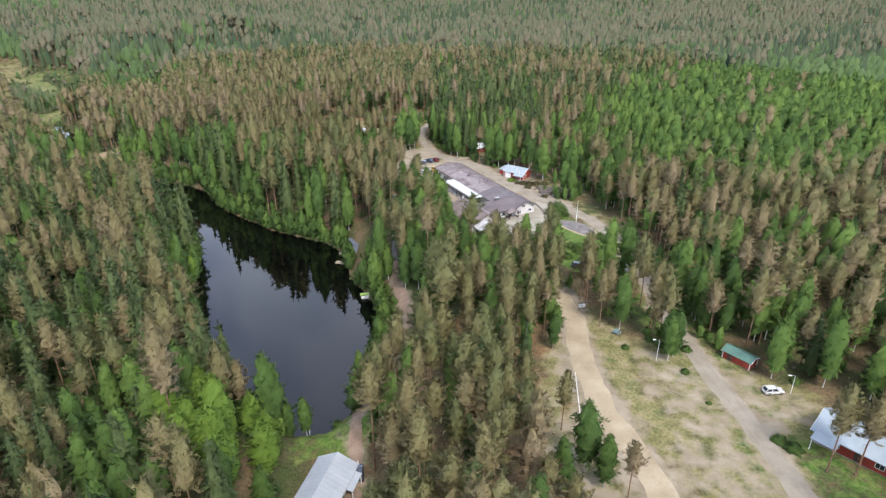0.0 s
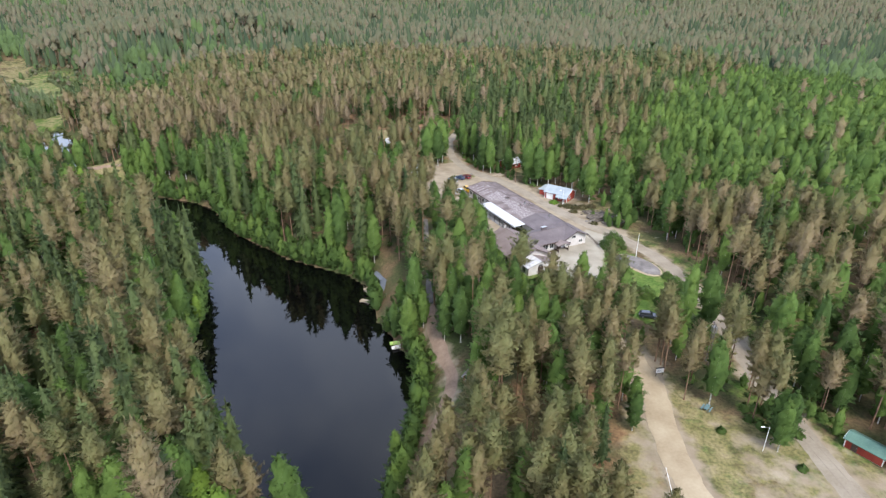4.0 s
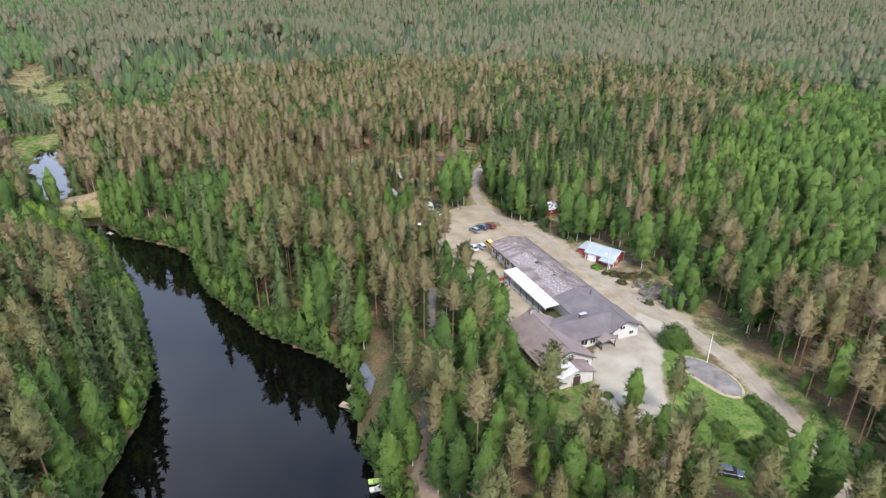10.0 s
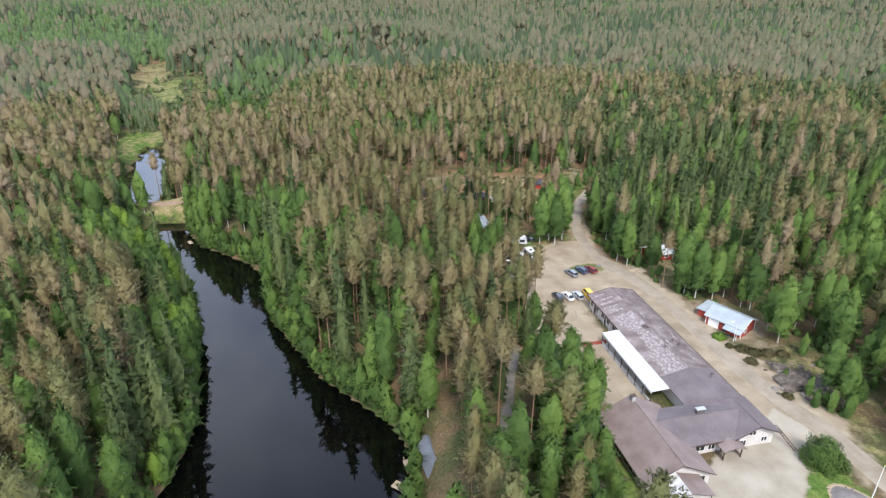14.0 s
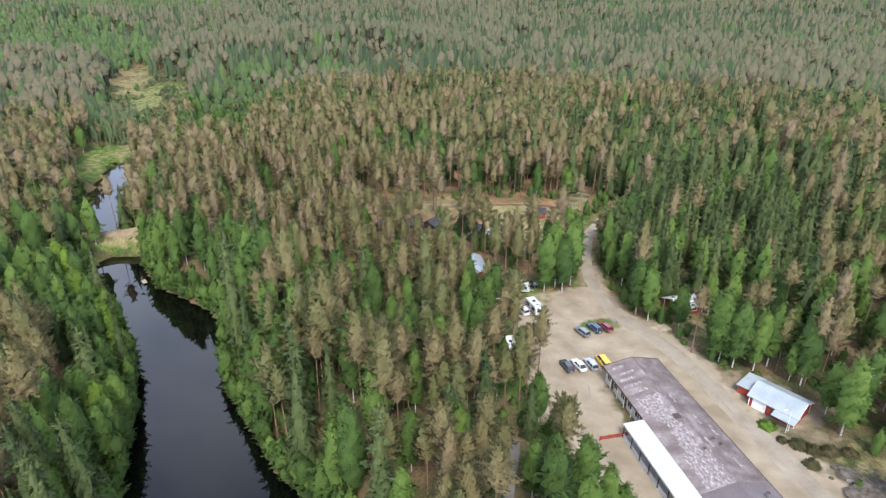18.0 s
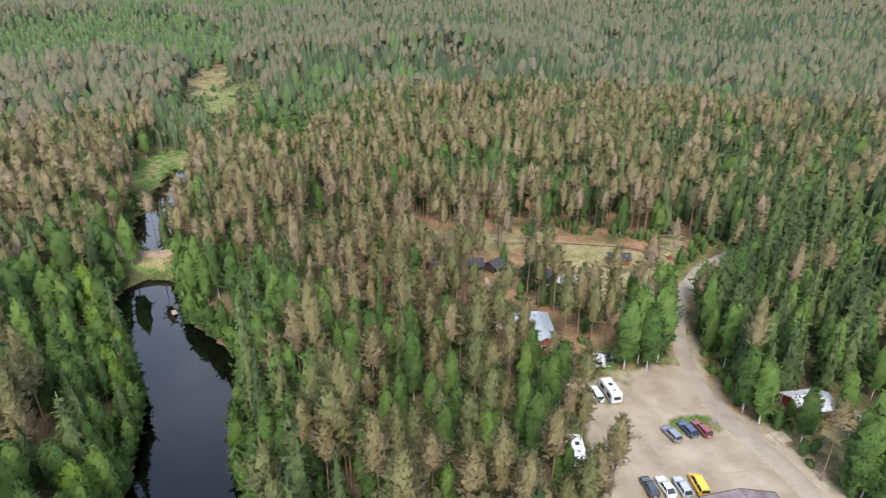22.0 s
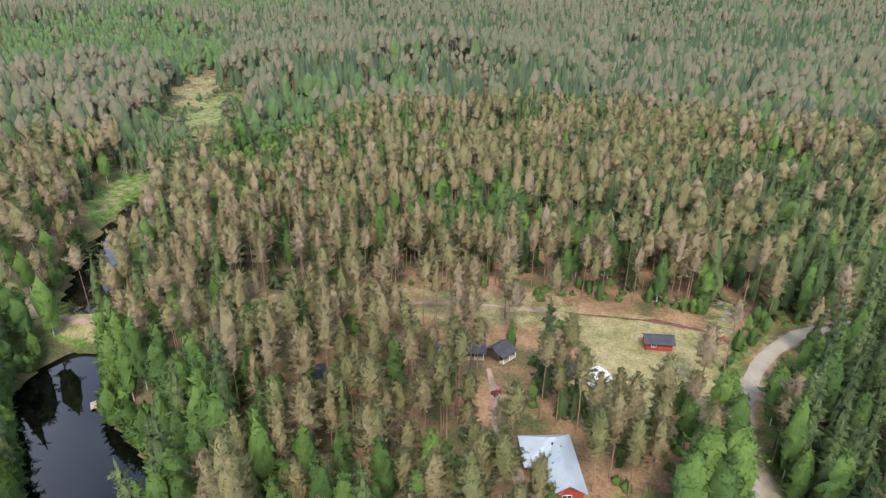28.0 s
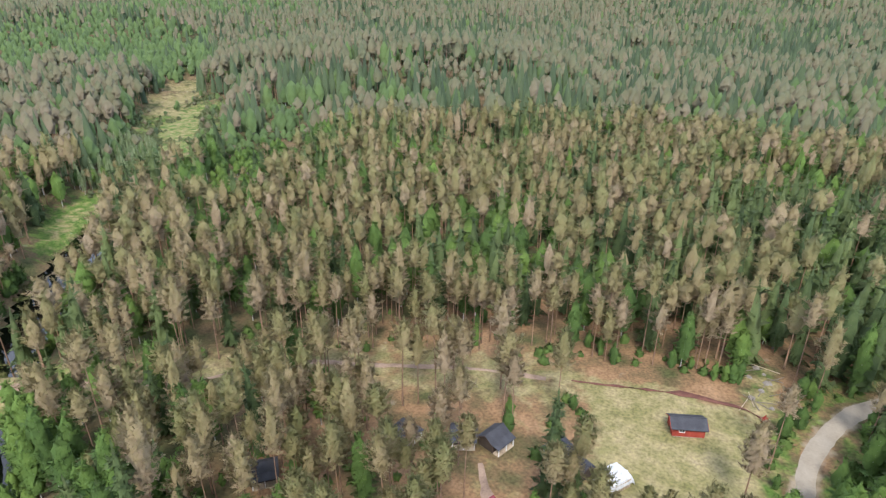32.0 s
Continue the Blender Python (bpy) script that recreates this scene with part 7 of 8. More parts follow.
def bench_table(x, y, rot, label, mat=WOOD):
    t = upright("picnic_table", label, x, y, "table", 0, rot)
    for k in range(4):
        part("board", box(-0.9, 0.9, -0.4 + k * 0.2, -0.22 + k * 0.2, 0.70, 0.75), mat, t)
    for s in (-1, 1):
        part("seat", box(-0.9, 0.9, s * 0.75 - 0.14, s * 0.75 + 0.14, 0.42, 0.46), mat, t)
        part("leg", rod((s * 0.6, -0.7, -0.1), (s * 0.6, 0.3, 0.7), 0.05, 4), mat, t)
        part("leg", rod((s * 0.6, 0.7, -0.1), (s * 0.6, -0.3, 0.7), 0.05, 4), mat, t)


TURQ = plain("turquoise_paint", (0.13, 0.22, 0.23), 0.7)
bench_table(41.0, 123.6, 50, "turquoise and white table at the lot's edge", TURQ)
bench_table(14.0, 160.0, 20, "red-brown picnic table under pines", WALL_RED)
bench_table(-33.0, 291.5, 40, "grey picnic table by the service house", WALL_GREY)
fence = upright("fence", "low red board fence across the yard", -0.8, 220.8, "fence", 0, 28)
for k in range(4):
    part("post", box(-2.75 + k * 1.75, -2.63 + k * 1.75, -0.06, 0.06, -0.3, 1.1), WALL_RED, fence)
for k in range(3):
    part("board", box(-2.8, 2.8, -0.1, -0.06, 0.25 + k * 0.28, 0.46 + k * 0.28), WALL_RED, fence)
fence2 = upright("fence", "short red gate panel across the yard", -4.8, 219.2, "fence", 0, 70)
for k in range(3):
    part("board", box(-0.6, 0.6, -0.1, -0.06, 0.25 + k * 0.28, 0.46 + k * 0.28), WALL_RED, fence2)
for xx in (-0.55, 0.55):
    part("post", box(xx - 0.06, xx + 0.06, -0.06, 0.06, -0.3, 1.1), WALL_RED, fence2)


def boulder(x, y, r, mat, label, seed, flat=0.6, name="boulder", sub=3):
    bm = bmesh.new()
    bmesh.ops.create_icosphere(bm, subdivisions=sub, radius=1.0)
    noise.seed_set(seed + 1)
    for v in bm.verts:
        d = noise.noise(v.co * 1.3 + Vector((seed, 0, 0))) * 0.35 - abs(noise.noise(v.co * 3.1 + Vector((0, seed, 0)))) * 0.34 + noise.noise(v.co * 8.0) * 0.07
        v.co = v.co * (1 + d)
        v.co.x *= r
        v.co.y *= r * 0.85
        v.co.z = v.co.z * r * flat
    me = bpy.data.meshes.new(name)
    bm.to_mesh(me)
    bm.free()
    me.materials.append(mat)
    ob = new(name, me)
    ob.matrix_basis = pose(x, y, h1(x, y) + r * flat * 0.15, 0, 0, seed * 40)
    return tagged(ob, label, "rock")


boulder(-1.4, 262.8, 0.9, PALEROCK, "pale boulder lying on the grass patch", 3)
for k, (bx, by, br, fl) in enumerate([(40.0, 218.0, 4.6, 0.26), (44.0, 214.8, 3.6, 0.28), (38.0, 222.0, 2.4, 0.3), (46.5, 219.5, 2.8, 0.34), (41.5, 213.0, 1.8, 0.3)]):
    boulder(bx, by, br, ROCK, "bare grey bedrock outcrop beside the road", 10 + k, fl, "rock_outcrop", 4)
for k, (bx, by, br) in enumerate([(22, 268, 1.6), (27, 266, 2.2), (31, 270, 1.8), (24, 274, 1.4), (34, 264, 2.0), (-17, 338, 0.8), (-14, 344, 0.9), (-16, 349, 0.7), (-13.4, 336, 0.6), (-15.2, 341, 0.7), (-17.4, 345, 0.6), (-14.6, 347, 0.5)]):
    boulder(bx, by, br, PALEROCK, "pale rock half sunk in dry grass", 30 + k, 0.4)

for k in range(34):
    r_ = random.Random(700 + k)
    bx, by = r_.uniform(34.5, 46.5), r_.uniform(211.5, 226.0)
    boulder(bx, by, r_.uniform(0.25, 0.85), ROCK if k % 3 else PALEROCK, "broken grey stone lying on the bedrock", 60 + k, 0.6, "stone", 2)
for k, (bx, by, rot) in enumerate([(40.4, 221.5, 20), (40.2, 217.7, 95), (40.4, 224.4, 150), (42.5, 219.4, 60), (37.6, 214.6, 10)]):
    st = upright("tree_stump", "pale weathered stump with bare roots on the rock", bx, by, "stump", 0.55, rot)
    part("stump", rod((0, 0, -0.4), (0.12, 0.05, 0.55), 0.2, 7, r2=0.15), WOOD, st)
    for j in range(5):
        a = j * 1.26 + 0.4
        part("root", rod((0.1 * math.cos(a), 0.1 * math.sin(a), 0.12), (1.1 * math.cos(a), 1.1 * math.sin(a), -0.02 + 0.1 * (j % 2)), 0.08, 5, r2=0.03), WOOD, st)

# crushed-stone island with a pale stone rim
ISLAND = [(38, 187), (39.2, 188.2), (41.5, 187.8), (44.5, 185.8), (47.0, 182), (48.0, 177.5), (46.8, 175), (44, 175.6), (41.5, 178.6), (39.5, 181.5), (38.0, 184.5)]
isl = dense(ISLAND + ISLAND[:1], 0.7)
icx, icy = isl[:, 0].mean(), isl[:, 1].mean()
iv = []
rng_i = np.random.default_rng(5)
K = len(isl) - 1
for q, lift in ((1.0, 0.10), (0.8, 0.5), (0.5, 0.7), (0.2, 0.8)):
    for p in isl[:-1]:
        px, py = icx + (p[0] - icx) * q, icy + (p[1] - icy) * q
        iv.append((px, py, h1(px, py) + lift * (0.8 + 0.4 * rng_i.uniform())))
iv.append((icx, icy, h1(icx, icy) + 0.85))
itri = []
for r_ in range(3):
    for k in range(K):
        a, b, c, d = r_ * K + k, r_ * K + (k + 1) % K, (r_ + 1) * K + (k + 1) % K, (r_ + 1) * K + k
        itri += [(a, b, c), (a, c, d)]
itri += [(3 * K + k, 3 * K + (k + 1) % K, 4 * K) for k in range(K)]
mound = new("gravel_mound", add_mesh("gravel_mound", iv, itri, [SCREE], smooth_shade=True))
tagged(mound, "low mound of grey crushed stone with a pale rim", "gravel bed")
stone_me = None
ribbon("gravel_rim", ISLAND + ISLAND[:1], 0.9, SAND, "pale sandy rim round the stone mound", "sand rim", 0.10, 3, 0.2, seed=12)
for k in [k for k in range(K) if (k * 7) % 5 in (0, 3)]:
    p = isl[k]
    bm = bmesh.new()
    if stone_me is None:
        bmesh.ops.create_icosphere(bm, subdivisions=1, radius=0.30)
        stone_me = bpy.data.meshes.new("edge_stone")
        bm.to_mesh(stone_me)
        stone_me.materials.append(PALEROCK)
    bm.free()
    o = new("edge_stone", stone_me)
    o.parent = mound
    o.matrix_basis = pose(p[0], p[1], h1(p[0], p[1]) + 0.1, k * 37 % 90, k * 71 % 90, k * 53 % 360) @ Matrix.Diagonal((0.6 + (k * 13 % 10) / 10, 0.5 + (k * 7 % 10) / 12, 0.6, 1))


def jetty(x, y, rot, L, W, label):
    t = thing("jetty", label, "jetty", pose(x, y, 0.35, 0, 0, rot))
    n = int(L / 0.22)
    for k in range(n):
        part("plank", box(-L / 2 + k * L / n + 0.01, -L / 2 + (k + 1) * L / n - 0.01, -W / 2, W / 2, 0.0, 0.05), WOOD, t)
    for xx in (-L / 2 + 0.3, L / 2 - 0.3):
        for yy in (-W / 2 + 0.1, W / 2 - 0.1):
            part("pile", rod((xx, yy, -1.6), (xx, yy, 0.1), 0.07), WOOD, t)


jetty(-139.8, 265.6, -35, 2.8, 1.3, "short grey timber jetty at the shore")
jetty(-33.4, 179.6, 160, 3.2, 1.8, "small pale swimming jetty")


def boat(x, y, rot, mat, label, L=3.6):
    t = thing("rowing_boat", label, "boat", pose(x, y, max(h1(x, y), 0.0) + 0.05, 0, 0, rot))
    rings = []
    for u in np.linspace(-1, 1, 9):
        w = 0.68 * (1 - max(0, u) ** 2.2) * (1 - 0.25 * max(0, -u)) + 0.02
        rings.append([(u * L / 2, -w, 0.5 + 0.14 * u * u), (u * L / 2, -w * 0.75, 0.12), (u * L / 2, 0, 0.0 + 0.1 * max(0, u) ** 3), (u * L / 2, w * 0.75, 0.12), (u * L / 2, w, 0.5 + 0.14 * u * u), (u * L / 2, w * 0.86, 0.48 + 0.14 * u * u), (u * L / 2, w * 0.6, 0.18), (u * L / 2, 0, 0.08 + 0.1 * max(0, u) ** 3), (u * L / 2, -w * 0.6, 0.18), (u * L / 2, -w * 0.86, 0.48 + 0.14 * u * u)])
    part("hull", loft(rings), mat, t)
    for xx in (-0.8, 0.3):
        part("thwart", box(xx - 0.12, xx + 0.12, -0.55, 0.55, 0.34, 0.38), WOOD, t)


LIME = plain("lime_green_plastic", (0.42, 0.60, 0.16), 0.4)
boat(-22.6, 158.6, 15, LIME, "lime green plastic boat drawn up on the shore")
boat(-22.0, 156.9, 25, P_WHITE, "white rowing boat drawn up on the shore")
steps = upright("log_steps", "timber steps laid up the slope", -0.8, 136.6, "steps", 0, 38)
for k in range(12):
    part("step", box(-2.6 + k * 0.44, -2.44 + k * 0.44, -0.55, 0.55, -0.25 + 0.05 * k, 0.0 + 0.05 * k), TRIM_WHITE if k % 2 else WOOD, steps)

# white tarpaulin over a timber stack
tarp = upright("timber_stack", "timber stack under a wrinkled white plastic sheet", -38.3, 304.6, "timber stack", 0, -35)
for k in range(7):
    part("beam", box(-2.2, 2.5, -1.5 + k * 0.46, -1.2 + k * 0.46, -0.1, 1.25), WOOD, tarp)
bm = bmesh.new()
bmesh.ops.create_grid(bm, x_segments=26, y_segments=22, size=1.0)
for v in bm.verts:
    u, w = v.co.x, v.co.y
    v.co = Vector((u * 2.7, w * 2.5, 1.45 + 0.45 * math.cos(u * 1.4) * math.cos(w * 1.4) + 0.22 * noise.noise(Vector((u * 4, w * 4, 3))) - 1.3 * max(0, abs(w) - 0.75) * 3.0 - 1.1 * max(0, abs(u) - 0.82) * 4))
sh = bm.faces[:]
bmesh.ops.solidify(bm, geom=sh, thickness=0.02)
part("tarpaulin", bm, CLOTH, tarp, "wrinkled white plastic sheet")
tarp.matrix_basis = tarp.matrix_basis @ Matrix.Diagonal((0.8, 1.15, 1.3, 1))
tr = upright("red_tractor", "small red garden tractor between pines", -55.6, 292.2, "tractor", 0, 60)
part("hood", box(0.1, 1.1, -0.35, 0.35, 0.5, 1.0, 0.06), P_RED, tr)
part("seat", box(-0.7, -0.2, -0.28, 0.28, 0.75, 1.15, 0.05), DARKPLASTIC, tr)
part("fender", box(-0.9, 0.1, -0.55, 0.55, 0.55, 0.75, 0.05), P_RED, tr)
for s in (-1, 1):
    wheel(tr, -0.55, s * 0.5, 0.42, 0.26)
    wheel(tr, 0.8, s * 0.42, 0.28, 0.18)
for k, (bx, by, rot) in enumerate([(-20.4, 303.0, 75)]):
    b = upright("trailer", "red and white boat trailer standing in grass", bx, by, "trailer", 0, rot)
    part("bed", box(-2.2, 2.2, -0.7, 0.7, 0.5, 0.62), METAL, b)
    part("side_board", box(-2.2, 2.2, -0.75, -0.7, 0.5, 1.0), P_RED, b)
    part("side_board", box(-2.2, 2.2, 0.7, 0.75, 0.5, 1.0), P_WHITE, b)
    for s in (-1, 1):
        wheel(b, -0.3, s * 0.85, 0.3, 0.18)
bank = ribbon("earth_bank", [(-51, 329.5), (-41, 331.2), (-30, 333.2), (-20, 333.6), (-14, 331.5)], 0.7, material("red_brown_bark_strip", [(0.09, 0.036, 0.028), (0.15, 0.065, 0.045)], 0.8, 8, bump=0.8), "red-brown strip of bark and earth along the clearing", "earth bank", 0.22, 4, 0.7, seed=9)
rng_l = random.Random(31)
for k in range(12):
    lx, ly = rng_l.uniform(-18.5, -12.0), rng_l.uniform(333, 352)
    lg = upright("fallen_log", "grey fallen log among stones on the cleared slope", lx, ly, "log", 0, rng_l.uniform(0, 180))
    q = rng_l.uniform(1.2, 2.8)
    part("trunk", rod((-q, 0, 0.1), (q, 0, 0.18 + rng_l.uniform(0, 0.35)), 0.09, 7, r2=0.05), GREYBARK if k % 4 else WOOD, lg)
    part("stub", rod((q * 0.4, 0, 0.15), (q * 0.55, rng_l.uniform(-0.5, 0.5), 0.55), 0.04, 5, r2=0.02), GREYBARK, lg)
bn = upright("bench", "small red bench at the edge of the clearing", -14.9, 331.6, "bench", 0, 60)
part("seat", box(-0.9, 0.9, -0.25, 0.2, 0.40, 0.46), WALL_RED, bn)
part("backrest", box(-0.9, 0.9, 0.2, 0.26, 0.5, 0.95), WALL_RED, bn)
for xx in (-0.75, 0.7):
    part("leg", box(xx, xx + 0.08, -0.22, 0.24, -0.2, 0.40), WALL_RED, bn)
cottage("wood_shelter", "little shelter with a rusty brown roof beside the timber stack", -38.8, 297.0, -30, 2.2, 1.6, 1.1, 1.6, WALL_DARK, ROOF_BROWN, [], 0.3, category="shelter", edge=TRIM_BROWN)
for k, (px_, py_, rot) in enumerate([(-39.0, 294.0, 20), (-38.0, 291.2, 70)]):
    bench_table(px_, py_, rot, "weathered grey picnic table under pines", WALL_GREY)
plat = upright("timber_platform", "pale timber platform beside the road", 9.4, 262.2, "platform", 0, 40)
for k in range(14):
    part("plank", box(-2.1 + k * 0.3, -1.83 + k * 0.3, -1.4, 1.4, 0.1, 0.2), WOOD, plat)
for yy in (-1.2, 0, 1.2):
    part("bearer", box(-2.1, 2.1, yy - 0.06, yy + 0.06, -0.2, 0.1), WOOD, plat)


# ---- shrubs and lone trees ----
def shrub(x, y, r, hgt, label, seed, leaves=900, name="bush", size=0.34, mat=None):
    rng = np.random.default_rng(seed)
    t = thing(name, label, "bush", pose(x, y, h1(x, y)))
    u = rng.normal(size=(leaves, 3))
    u /= np.linalg.norm(u, axis=1)[:, None]
    u[:, 2] = np.abs(u[:, 2])
    lump = 1 + 0.16 * np.sin(u[:, 0] * 5 + seed) * np.cos(u[:, 1] * 6) + 0.1 * np.sin(u[:, 2] * 9 + u[:, 0] * 7)
    q = rng.uniform(0.72, 1.0, leaves) * lump
    c = u * q[:, None] * np.array([r, r, hgt])
    c[:, 2] += 0.1
    v, f = cards(rng, c, u + np.array([0, 0, 0.4]), size)
    cr = new("crown", add_mesh("crown", v, f, [mat or BUSH], values={"tint": np.full(len(v), 0.5), "own": np.ones(len(v))}, normals=crown_normals(v)))
    cr.parent = t
    wood = joined([stem([np.array([0, 0, -0.2]), np.array([math.cos(a) * r * 0.45, math.sin(a) * r * 0.45, hgt * 0.7])], [0.07, 0.02], 4) for a in (0.3, 1.6, 2.9, 4.1, 5.4)])
    st = new("stems", add_mesh("stems", *wood, [GREYBARK]))
    st.parent = t


shrub(38.6, 193.6, 3.6, 5.0, "large round deep green bush by the yard", 1, 3000, size=0.34)
for k, (bx, by, br, bh) in enumerate([(48.6, 173.4, 1.6, 1.8), (49.8, 170.6, 1.9, 2.0), (50.6, 167.4, 2.0, 2.2), (49.5, 164.2, 2.1, 2.0), (46.5, 161.6, 2.2, 1.8), (43.0, 160.6, 1.9, 1.8), (40.2, 164.2, 2.4, 2.6), (38.4, 167.0, 1.6, 1.8),
                                      (36.2, 160.5, 1.6, 1.6), (44.2, 157.5, 1.5, 1.3), (34.6, 178, 0.9, 0.9), (21.2, 174.0, 1.0, 0.8), (10.6, 172.6, 1.2, 0.9), (12.4, 172.0, 1.0, 0.8), (19.0, 186.2, 0.8, 1.0),
                                      (61.8, 87.6, 1.5, 1.0), (63.2, 85.4, 1.7, 1.1), (55.0, 116.5, 1.2, 1.2), (51.8, 108.2, 0.9, 0.9), (53.0, 98.2, 0.5, 0.4), (41.5, 117.5, 0.9, 1.0)]):
    shrub(bx, by, br, bh, "low green shrub with dense leaves", 60 + k, int(260 + 170 * br * br), size=0.30)


shrub(27.0, 232.2, 1.7, 1.1, "bright yellow-green shrub in front of the garage", 59, 800, size=0.28, mat=leaf_material("spring_shrub_leaves", [(0.11, 0.20, 0.032), (0.15, 0.255, 0.04), (0.20, 0.31, 0.055)], holes=5.0, gap=0.40))


BRUSH = leaf_material("brown_brush", [(0.10, 0.098, 0.042), (0.145, 0.128, 0.06), (0.19, 0.155, 0.082)], holes=5.0, gap=0.47)
for k, (bx, by, br) in enumerate([(31.3, 228.0, 1.7), (32.4, 223.1, 1.5), (37.0, 211.6, 1.2), (33.6, 227.1, 1.6), (36.4, 227.5, 1.6), (28.8, 228.6, 1.0), (39.6, 228.0, 1.5)]):
    shrub(bx, by, br, br * 0.8, "brownish olive brush beside the road", 300 + k, int(240 + 150 * br * br), size=0.30, mat=BRUSH)
lamp_post(30.0, 231.4, 5.2, 200, "black lamp post in front of the garage")


def lone(kind, x, y, s, seed, leaves, size, label):
    t = tree_thing(kind, seed, leaves, size)
    t.matrix_basis = pose(x, y, h1(x, y), 0, 0, seed * 50) @ Matrix.Diagonal((s * 1.22, s * 1.22, s, 1) if kind == "birch" else (s, s, s, 1))
    t["label"], t["group"] = label, "lone trees by the lodge"


